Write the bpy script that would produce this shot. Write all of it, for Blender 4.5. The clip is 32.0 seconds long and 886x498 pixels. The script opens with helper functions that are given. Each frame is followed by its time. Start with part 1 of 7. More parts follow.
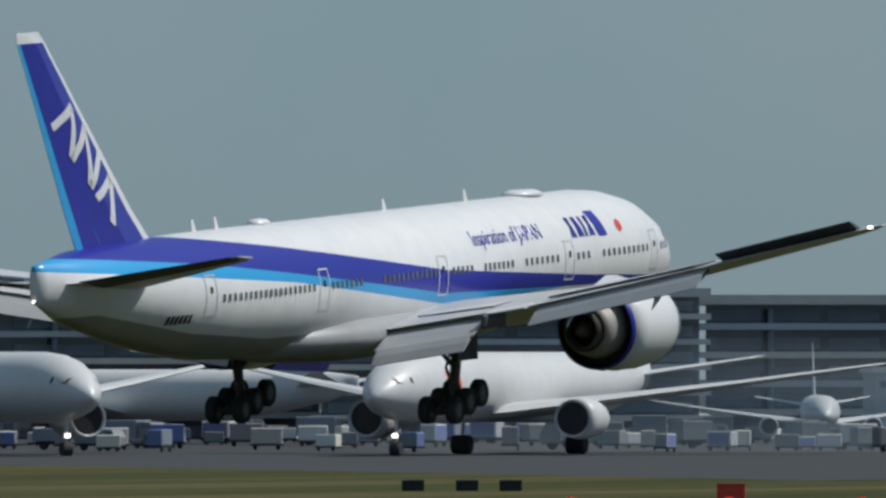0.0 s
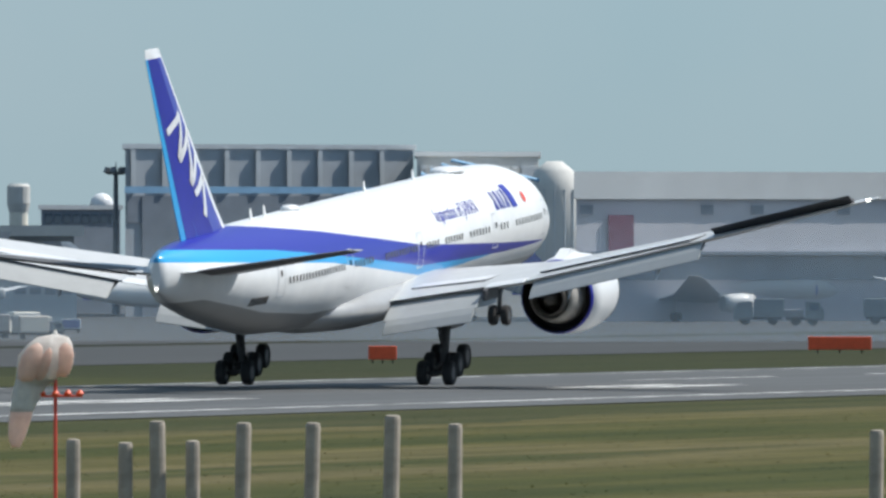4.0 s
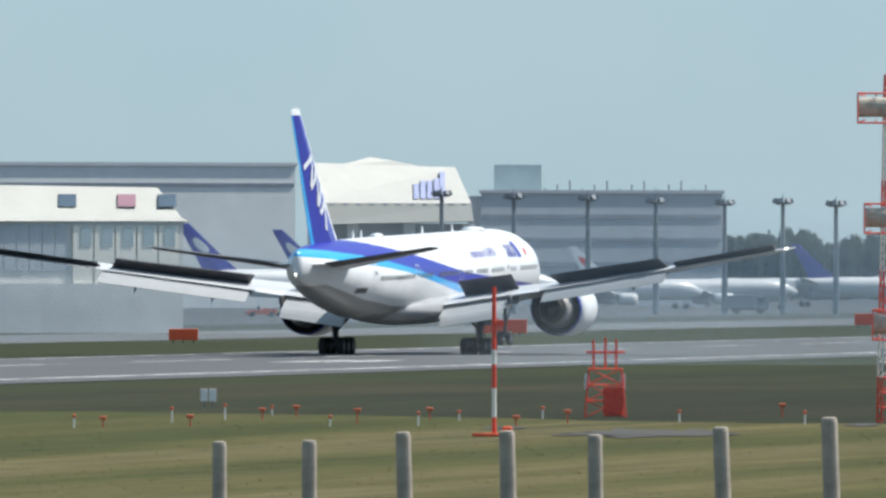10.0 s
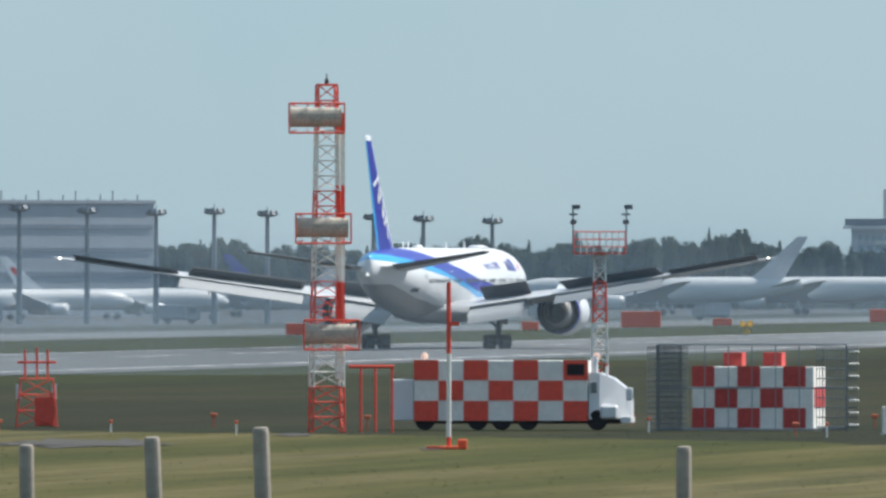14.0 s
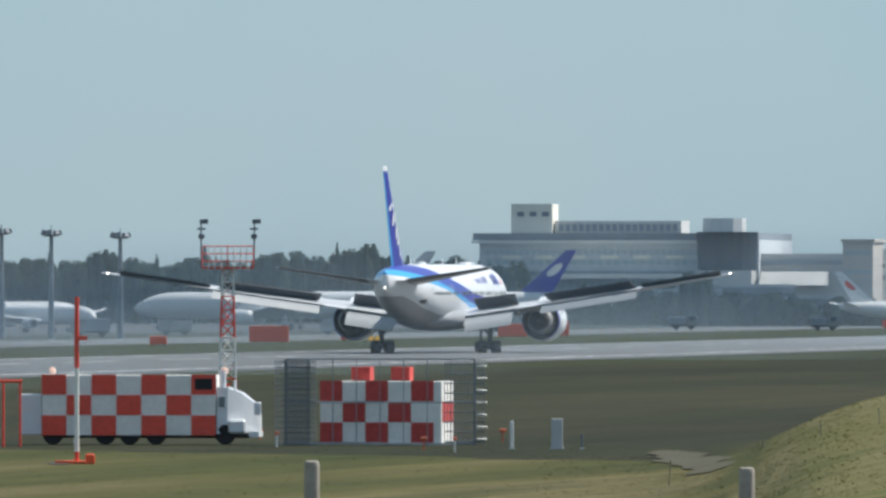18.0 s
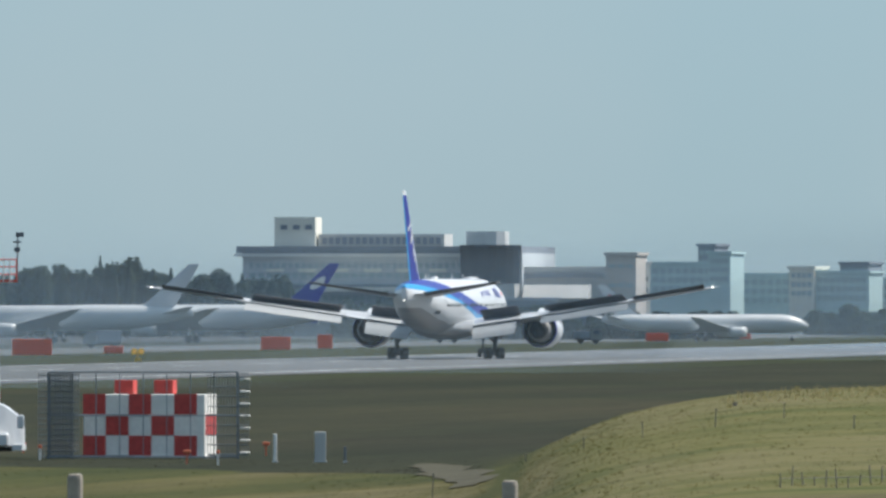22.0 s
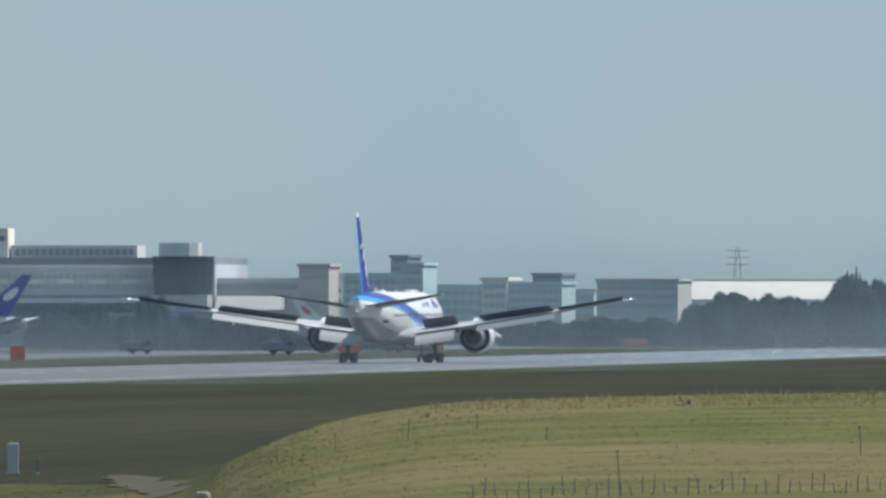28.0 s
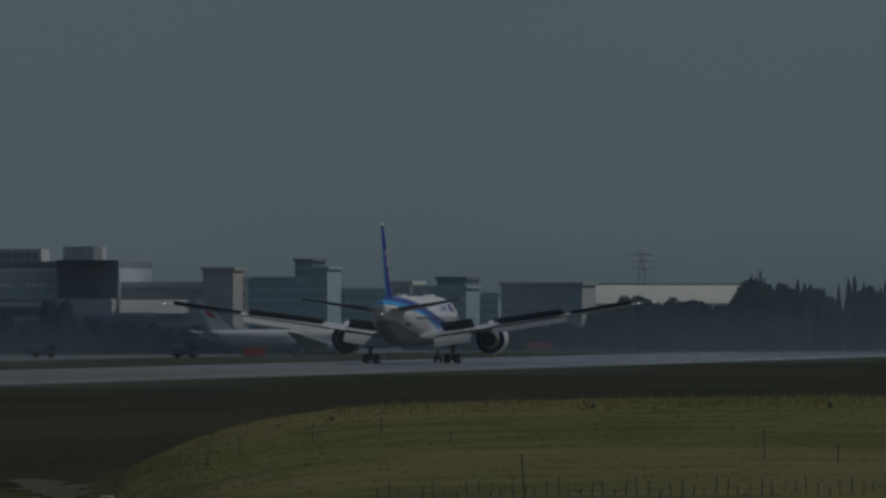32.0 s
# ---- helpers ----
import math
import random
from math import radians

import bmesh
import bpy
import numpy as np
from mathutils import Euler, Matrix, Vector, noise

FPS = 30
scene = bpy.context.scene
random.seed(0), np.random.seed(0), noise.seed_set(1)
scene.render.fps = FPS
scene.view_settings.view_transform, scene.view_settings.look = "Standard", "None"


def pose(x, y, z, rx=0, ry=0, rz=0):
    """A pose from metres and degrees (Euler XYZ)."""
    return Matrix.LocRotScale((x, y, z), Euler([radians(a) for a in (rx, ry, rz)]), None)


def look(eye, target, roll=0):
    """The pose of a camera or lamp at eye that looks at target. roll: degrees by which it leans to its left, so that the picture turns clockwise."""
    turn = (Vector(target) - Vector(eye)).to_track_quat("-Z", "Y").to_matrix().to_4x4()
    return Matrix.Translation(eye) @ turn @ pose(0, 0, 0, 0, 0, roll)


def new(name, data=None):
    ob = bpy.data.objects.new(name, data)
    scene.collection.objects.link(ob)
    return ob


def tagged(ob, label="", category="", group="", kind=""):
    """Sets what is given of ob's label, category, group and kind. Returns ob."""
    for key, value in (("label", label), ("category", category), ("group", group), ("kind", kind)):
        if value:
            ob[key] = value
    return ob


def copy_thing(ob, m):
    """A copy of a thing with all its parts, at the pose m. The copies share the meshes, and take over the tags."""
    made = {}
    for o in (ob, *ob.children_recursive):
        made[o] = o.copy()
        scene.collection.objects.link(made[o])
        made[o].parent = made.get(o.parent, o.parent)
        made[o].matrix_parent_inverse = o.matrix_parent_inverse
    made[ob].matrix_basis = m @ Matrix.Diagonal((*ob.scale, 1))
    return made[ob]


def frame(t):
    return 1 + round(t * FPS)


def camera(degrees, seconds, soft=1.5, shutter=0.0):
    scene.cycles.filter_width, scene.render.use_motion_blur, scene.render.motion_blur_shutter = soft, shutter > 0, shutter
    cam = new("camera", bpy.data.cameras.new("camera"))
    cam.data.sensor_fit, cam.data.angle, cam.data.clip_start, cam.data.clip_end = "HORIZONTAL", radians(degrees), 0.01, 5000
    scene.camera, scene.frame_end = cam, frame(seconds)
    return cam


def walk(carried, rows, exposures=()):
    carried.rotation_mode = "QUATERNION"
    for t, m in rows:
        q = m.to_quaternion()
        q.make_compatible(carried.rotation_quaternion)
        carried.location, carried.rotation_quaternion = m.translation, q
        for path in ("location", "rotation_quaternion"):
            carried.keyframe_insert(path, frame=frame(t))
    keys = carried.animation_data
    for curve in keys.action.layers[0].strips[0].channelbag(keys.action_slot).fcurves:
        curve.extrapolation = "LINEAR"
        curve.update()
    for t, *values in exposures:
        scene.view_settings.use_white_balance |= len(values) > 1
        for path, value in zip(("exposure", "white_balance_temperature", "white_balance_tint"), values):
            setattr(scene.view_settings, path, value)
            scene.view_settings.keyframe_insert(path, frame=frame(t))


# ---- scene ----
EYE = 7.507
cam = camera(2.9942, 32.0, soft=2.8)
walk(cam, [(t, pose(0, 0, EYE, 90 + tilt, 0, -pan)) for t, pan, tilt in (
    (0, -24.4172, 0.3613),
    (0.3, -23.8966, 0.2970),
    (0.7, -23.0732, 0.2348),
    (1, -22.4351, 0.1940),
    (1.5, -21.2743, 0.0928),
    (2, -20.2586, -0.0036),
    (2.5, -19.2534, -0.0226),
    (3, -18.4292, -0.0204),
    (3.5, -17.6916, -0.0157),
    (4, -17.0151, -0.0110),
    (4.5, -16.3808, -0.0088),
    (5, -15.8563, -0.0118),
    (5.2, -15.6445, -0.0262),
    (5.5, -15.3458, 0.0055),
    (6, -14.7494, 0.0100),
    (6.5, -14.3560, 0.0205),
    (7, -13.9888, 0.0285),
    (7.5, -13.7679, 0.0284),
    (8, -13.3239, 0.0219),
    (8.5, -12.9969, 0.0165),
    (9, -12.5509, 0.0145),
    (9.5, -12.2505, 0.0131),
    (10, -11.9183, 0.0205),
    (10.2, -11.8007, 0.0252),
    (10.5, -11.6345, 0.0247),
    (11, -11.3134, 0.0207),
    (11.5, -11.0799, 0.0206),
    (12, -10.8529, 0.0206),
    (12.5, -10.6410, 0.0247),
    (13, -10.3478, 0.0346),
    (13.5, -10.2102, 0.0448),
    (14, -9.9967, 0.0542),
    (14.5, -9.7680, 0.0589),
    (15, -9.5958, 0.0669),
    (15.5, -9.4330, 0.0782),
    (16, -9.2674, 0.0809),
    (16.5, -9.1064, 0.0868),
    (17, -8.9542, 0.0928),
    (17.5, -8.8151, 0.0955),
    (18, -8.7394, 0.1031),
    (18.5, -8.6020, 0.1154),
    (19, -8.4463, 0.1243),
    (19.5, -8.3836, 0.1272),
    (20, -8.2900, 0.1337),
    (20.5, -8.1859, 0.1391),
    (21, -8.1011, 0.1411),
    (21.5, -8.0430, 0.1434),
    (22, -7.9391, 0.1476),
    (22.5, -7.8248, 0.1486),
    (23, -7.7879, 0.1533),
    (23.5, -7.6671, 0.1602),
    (24, -7.6399, 0.1621),
    (24.5, -7.5430, 0.1627),
    (25, -7.4527, 0.1638),
    (25.5, -7.3330, 0.1683),
    (26, -7.2471, 0.1707),
    (26.5, -7.1409, 0.1758),
    (27, -7.0371, 0.1809),
    (27.5, -6.9586, 0.1833),
    (28, -6.9008, 0.1856),
    (28.5, -6.8727, 0.1865),
    (29, -6.8120, 0.1887),
    (29.5, -6.7400, 0.1898),
    (30, -6.7016, 0.1906),
    (30.5, -6.6640, 0.1935),
    (31, -6.6479, 0.1964),
    (31.5, -6.6092, 0.1990),
    (32, -6.5770, 0.1985),
    )], exposures=[(0, -0.37), (1.2, -0.21), (2.5, 0.14), (4.5, 0.40), (6, 0.57), (7.5, 0.67), (9, 0.62), (13, 0.56), (19, 0.44), (30.2, 0.20), (30.7, -0.12), (31.5, -1.25), (32, -2.02)])

# ---- light ----
SUN_AZ, SUN_EL = 56.0, 53.0
world = bpy.data.worlds.new("sky")
scene.world = world
world.use_nodes = True
wn, wl = world.node_tree.nodes, world.node_tree.links
sky = wn.new("ShaderNodeTexSky")
sky.sky_type, sky.sun_disc = "NISHITA", False
sky.sun_elevation, sky.sun_rotation = radians(SUN_EL), radians(SUN_AZ)
sky.altitude, sky.air_density, sky.dust_density, sky.ozone_density = 40, 1.0, 0.4, 3.0
wn["Background"].inputs["Strength"].default_value = 0.068
tint = wn.new("ShaderNodeMix")
tint.data_type, tint.blend_type = "RGBA", "MULTIPLY"
tint.inputs[0].default_value, tint.inputs[7].default_value = 1.0, (0.83, 1.12, 1.56, 1)
wl.new(sky.outputs[0], tint.inputs[6])
haze = wn.new("ShaderNodeMix")
haze.data_type = "RGBA"
haze.inputs[0].default_value, haze.inputs[7].default_value = 0.62, (3.42, 5.02, 5.86, 1)
wl.new(tint.outputs[2], haze.inputs[6])
# thin uneven cloud veil over the whole sky
veil = wn.new("ShaderNodeTexNoise")
veil.inputs["Scale"].default_value, veil.inputs["Detail"].default_value, veil.inputs["Roughness"].default_value = 34.0, 4.0, 0.5
amount = wn.new("ShaderNodeValToRGB")
amount.color_ramp.elements[0].position, amount.color_ramp.elements[1].position = 0.36, 0.72
amount.color_ramp.elements[1].color = (0.34, 0.34, 0.34, 1)
cloud = wn.new("ShaderNodeMix")
cloud.data_type = "RGBA"
cloud.inputs[7].default_value = (4.95, 6.0, 6.5, 1)
wl.new(veil.outputs[0], amount.inputs[0])
wl.new(amount.outputs[0], cloud.inputs[0])
wl.new(haze.outputs[2], cloud.inputs[6])
wl.new(cloud.outputs[2], wn["Background"].inputs[0])
sun = new("sun", bpy.data.lights.new("sun", "SUN"))
sun.data.energy, sun.data.angle, sun.data.color = 4.75, radians(0.6), (1.0, 0.97, 0.92)
sa, se = radians(SUN_AZ), radians(SUN_EL)
sun.matrix_world = look((900 * math.sin(sa) * math.cos(se), 900 * math.cos(sa) * math.cos(se), 900 * math.sin(se)), (0, 0, 0))

# ---- materials ----


class Nodes:
    """A small builder of node materials."""

    def __init__(self, name):
        self.mat = bpy.data.materials.new(name)
        self.mat.use_nodes = True
        self.n, self.l = self.mat.node_tree.nodes, self.mat.node_tree.links
        self.bsdf = self.n["Principled BSDF"]
        self.coord = self.n.new("ShaderNodeTexCoord").outputs["Object"]

    def noise(self, scale, detail=4.0, rough=0.6, vec=None, stretch=None):
        t = self.n.new("ShaderNodeTexNoise")
        t.inputs["Scale"].default_value, t.inputs["Detail"].default_value, t.inputs["Roughness"].default_value = scale, detail, rough
        src = vec or self.coord
        if stretch:
            m = self.n.new("ShaderNodeMapping")
            m.inputs["Scale"].default_value = stretch
            self.l.new(src, m.inputs[0])
            src = m.outputs[0]
        self.l.new(src, t.inputs["Vector"])
        return t.outputs["Fac"]

    def ramp(self, fac, stops, kind="LINEAR"):
        r = self.n.new("ShaderNodeValToRGB")
        e = r.color_ramp.elements
        r.color_ramp.interpolation = kind
        while len(e) < len(stops):
            e.new(0.5)
        for el, (p, c) in zip(e, stops):
            el.position, el.color = p, (*c, 1) if len(c) == 3 else c
        self.l.new(fac, r.inputs[0])
        return r.outputs[0]

    def math(self, op, a, b=0.0):
        m = self.n.new("ShaderNodeMath")
        m.operation = op
        for k, v in enumerate((a, b)):
            if isinstance(v, (int, float)):
                m.inputs[k].default_value = v
            else:
                self.l.new(v, m.inputs[k])
        return m.outputs[0]

    def mix(self, fac, a, b, mode="MIX"):
        m = self.n.new("ShaderNodeMix")
        m.data_type, m.blend_type = "RGBA", mode
        for k, v in ((0, fac), (6, a), (7, b)):
            if isinstance(v, (int, float)):
                m.inputs[k].default_value = v
            elif isinstance(v, tuple):
                m.inputs[k].default_value = (*v, 1)
            else:
                self.l.new(v, m.inputs[k])
        return m.outputs[2]

    def axis(self, k):
        s = self.n.new("ShaderNodeSeparateXYZ")
        self.l.new(self.coord, s.inputs[0])
        return s.outputs[k]

    def done(self, color, rough=0.6, metal=0.0, bump=None, depth=0.02, spec=0.5):
        b = self.bsdf
        if isinstance(color, tuple):
            b.inputs["Base Color"].default_value = (*color, 1)
        else:
            self.l.new(color, b.inputs["Base Color"])
        if isinstance(rough, (int, float)):
            b.inputs["Roughness"].default_value = rough
        else:
            self.l.new(rough, b.inputs["Roughness"])
        b.inputs["Metallic"].default_value = metal
        b.inputs["Specular IOR Level"].default_value = spec
        if bump is not None:
            u = self.n.new("ShaderNodeBump")
            u.inputs["Distance"].default_value, u.inputs["Strength"].default_value = depth, 0.6
            self.l.new(bump, u.inputs["Height"])
            self.l.new(u.outputs[0], b.inputs["Normal"])
        return self.mat


def stained(name, color, rough=0.55, metal=0.0, grain=6.0, stain=0.35, var=0.18, dirt=(0.12, 0.11, 0.1), spec=0.5, depth=0.01):
    """A surface with fine grain, broad stains and a little relief."""
    k = Nodes(name)
    fine, broad = k.noise(grain, 5), k.noise(stain, 3, 0.55)
    low, high = tuple(c * (1 - var) for c in color), tuple(min(1, c * (1 + var)) for c in color)
    base = k.ramp(fine, [(0.3, low), (0.7, high)])
    weight = k.ramp(broad, [(0.5, (0, 0, 0)), (0.8, (0.35, 0.35, 0.35))])
    return k.done(k.mix(weight, base, dirt), rough, metal, fine, depth, spec)


def glow(name, color, power):
    k = Nodes(name)
    k.bsdf.inputs["Emission Color"].default_value = (*color, 1)
    k.bsdf.inputs["Emission Strength"].default_value = power
    return k.done(color, 0.4)


M_WHITE = stained("white aircraft paint", (0.68, 0.69, 0.70), 0.3, grain=0.9, stain=0.12, var=0.03, dirt=(0.55, 0.55, 0.54), depth=0.002)
M_DULLWHITE = stained("dull white aircraft paint", (0.56, 0.57, 0.57), 0.4, grain=0.9, stain=0.12, var=0.04, dirt=(0.4, 0.4, 0.4), depth=0.002)
M_GREY = stained("grey aircraft paint", (0.50, 0.52, 0.54), 0.4, grain=1.2, stain=0.2, var=0.06, dirt=(0.3, 0.3, 0.3), depth=0.002)
M_WING = stained("pale grey wing paint", (0.49, 0.50, 0.505), 0.4, grain=1.2, stain=0.2, var=0.06, dirt=(0.28, 0.28, 0.29), depth=0.002)
M_BELLY = stained("belly grey paint", (0.31, 0.32, 0.33), 0.4, grain=1.2, stain=0.2, var=0.08, dirt=(0.2, 0.19, 0.18), depth=0.002)
# dark part colour; on the spoilers and flap slot it is painted shade
M_UNDER = stained("dark grey paint with spoiler and slot shade", (0.07, 0.07, 0.075), 0.6, grain=1.5, stain=0.3, var=0.15)
M_NAVY = stained("deep blue paint", (0.022, 0.028, 0.30), 0.3, grain=1.0, stain=0.2, var=0.08, dirt=(0.03, 0.03, 0.2), depth=0.002)
M_SKYBLUE = stained("light blue paint", (0.03, 0.33, 0.66), 0.3, grain=1.0, stain=0.2, var=0.06, dirt=(0.03, 0.2, 0.4), depth=0.002)
M_DARK = stained("dark hollow", (0.015, 0.015, 0.017), 0.7, grain=3, var=0.3)
M_TYRE = stained("tyre rubber", (0.018, 0.018, 0.019), 0.85, grain=8, var=0.3)
M_STEEL = stained("bare metal", (0.45, 0.45, 0.46), 0.35, 0.9, grain=5, var=0.15)
M_GEAR = stained("oily dark gear steel", (0.06, 0.06, 0.062), 0.5, 0.3, grain=6, var=0.3)
M_EXHAUST = stained("burnt metal", (0.12, 0.11, 0.10), 0.75, 0.3, grain=4, var=0.3)
M_CORE = stained("heat-dulled bare metal", (0.31, 0.295, 0.275), 0.6, 0.25, grain=4, stain=0.8, var=0.12, dirt=(0.24, 0.22, 0.2))
M_RED = stained("red paint", (0.62, 0.05, 0.03), 0.5, grain=3, var=0.12)
M_ORANGE = stained("orange red paint", (0.80, 0.10, 0.03), 0.5, grain=3, var=0.1)
M_LAMP_WHITE = glow("white lamp", (1.0, 0.95, 0.85), 4.0)
M_LAMP_RED = glow("red lamp", (1.0, 0.03, 0.05), 4.0)

# ---- building helpers ----


def spot(u, d, v=None):
    """The ground point at bearing u and distance d; with v, the point at that height angle. Both angles in 1/30000 rad."""
    a = u / 30000.0
    return Vector((d * math.sin(a), d * math.cos(a), 0 if v is None else EYE + v * d / 30000.0))


def facing(u, d, z=0.0, turn=0.0):
    """The pose of a thing at bearing u whose front (its -y side) looks back at the eye, turned by turn degrees."""
    p = spot(u, d)
    return pose(p.x, p.y, z, 0, 0, -math.degrees(u / 30000.0) + turn)


def part(name, bm, material, parent=None, label="", smooth=False, at=None):
    me = bpy.data.meshes.new(name)
    bmesh.ops.recalc_face_normals(bm, faces=bm.faces)
    if smooth:
        for f in bm.faces:
            f.smooth = len(f.verts) <= 4
    bm.to_mesh(me)
    bm.free()
    for m in material if isinstance(material, (list, tuple)) else (material,):
        me.materials.append(m)
    ob = new(name, me)
    if parent:
        ob.parent = parent
    if at is not None:
        ob.matrix_basis = at
    if label:
        ob["label"] = label
    return ob


def box(bm, x0, x1, y0, y1, z0, z1, bevel=0.0, mat=0):
    vs = [bm.verts.new((x, y, z)) for z in (z0, z1) for x, y in ((x0, y0), (x1, y0), (x1, y1), (x0, y1))]
    fs = [bm.faces.new([vs[i] for i in q]) for q in ((3, 2, 1, 0), (4, 5, 6, 7), (0, 1, 5, 4), (1, 2, 6, 5), (2, 3, 7, 6), (3, 0, 4, 7))]
    for f in fs:
        f.material_index = mat
    if bevel:
        es = list({e for f in fs for e in f.edges})
        bmesh.ops.bevel(bm, geom=es, offset=bevel, segments=1, affect="EDGES")
    return bm


def boxed(*a, **k):
    return box(bmesh.new(), *a, **k)


def loft(rings, caps=True, bm=None, mat=0):
    """A skin over rings of points (lists of equal length)."""
    bm = bm or bmesh.new()
    vs = [[bm.verts.new(p) for p in r] for r in rings]
    n = len(vs[0])
    fs = []
    for a, b in zip(vs, vs[1:]):
        for i in range(n):
            fs.append(bm.faces.new((a[i], a[(i + 1) % n], b[(i + 1) % n], b[i])))
    if caps:
        fs.append(bm.faces.new(vs[0][::-1]))
        fs.append(bm.faces.new(vs[-1]))
    for f in fs:
        f.material_index = mat
    return bm


def ring(c, r, axis="y", n=20, rz=None):
    """Points of a circle (or ellipse) round c across the axis."""
    out = []
    for i in range(n):
        a = 2 * math.pi * i / n
        p, q = r * math.cos(a), (rz or r) * math.sin(a)
        out.append({"y": (c[0] + p, c[1], c[2] + q), "z": (c[0] + p, c[1] + q, c[2]), "x": (c[0], c[1] + p, c[2] + q)}[axis])
    return out


def tube(bm, a, b, r0, r1=None, n=8, mat=0):
    """A round bar from a to b."""
    a, b = Vector(a), Vector(b)
    r1 = r0 if r1 is None else r1
    d = (b - a).normalized()
    s = d.cross(Vector((0, 0, 1)) if abs(d.z) < 0.9 else Vector((1, 0, 0))).normalized()
    t = d.cross(s)
    rings = []
    for p, r in ((a, r0), (b, r1)):
        rings.append([p + s * r * math.cos(2 * math.pi * i / n) + t * r * math.sin(2 * math.pi * i / n) for i in range(n)])
    return loft(rings, True, bm, mat)


def barred(*a, **k):
    return tube(bmesh.new(), *a, **k)


def slab(outline, z0, z1, bm=None, mat=0):
    """A flat plate over an outline of (x, y) points."""
    return loft([[(x, y, z0) for x, y in outline], [(x, y, z1) for x, y in outline]], True, bm, mat)


def thing(name, m, label, category, group="", kind=""):
    ob = new(name)
    ob.matrix_basis = m
    return tagged(ob, label, category, group, kind)

# ---- ground, runway, taxiway ----
RUNWAY_X = -264.86


SPREAD = np.linspace(-1, 1, 21)


def ground_z(x, y):
    """Height of the ground: a bank under the eye, a grassy mound to the north-east, flat airfield elsewhere."""
    d = math.hypot(x, y)
    u = math.atan2(x, y) * 30000
    z = float(np.interp(d, [0, 40, 100, 150, 300, 450, 520], [5.9, 5.3, 4.6, 4.0, 2.0, 0.3, 0.0]))
    w = min(45.0, max(0.0, 700 - d))
    m = float(np.interp(d + SPREAD * w, [250, 450, 560, 680, 720, 800], [0, 2.3, 3.2, 3.75, 3.7, 0]).mean())
    v = u + min(1.0, max(0.0, (-3450 - u) / 900)) * (720 - d) * 0.35
    rise = float(np.interp(v + SPREAD * 40, [-4150, -4021, -3951, -3851, -3751, -3651, -3551, -3351, -3151, -2851], [0, 0.11, 0.35, 0.62, 0.76, 0.86, 0.915, 0.955, 0.985, 1.01]).mean())
    bump = 0.07 * noise.noise((x * 0.02, y * 0.02, 0)) * rise * min(1, m / 2)
    return z + (m + bump) * rise


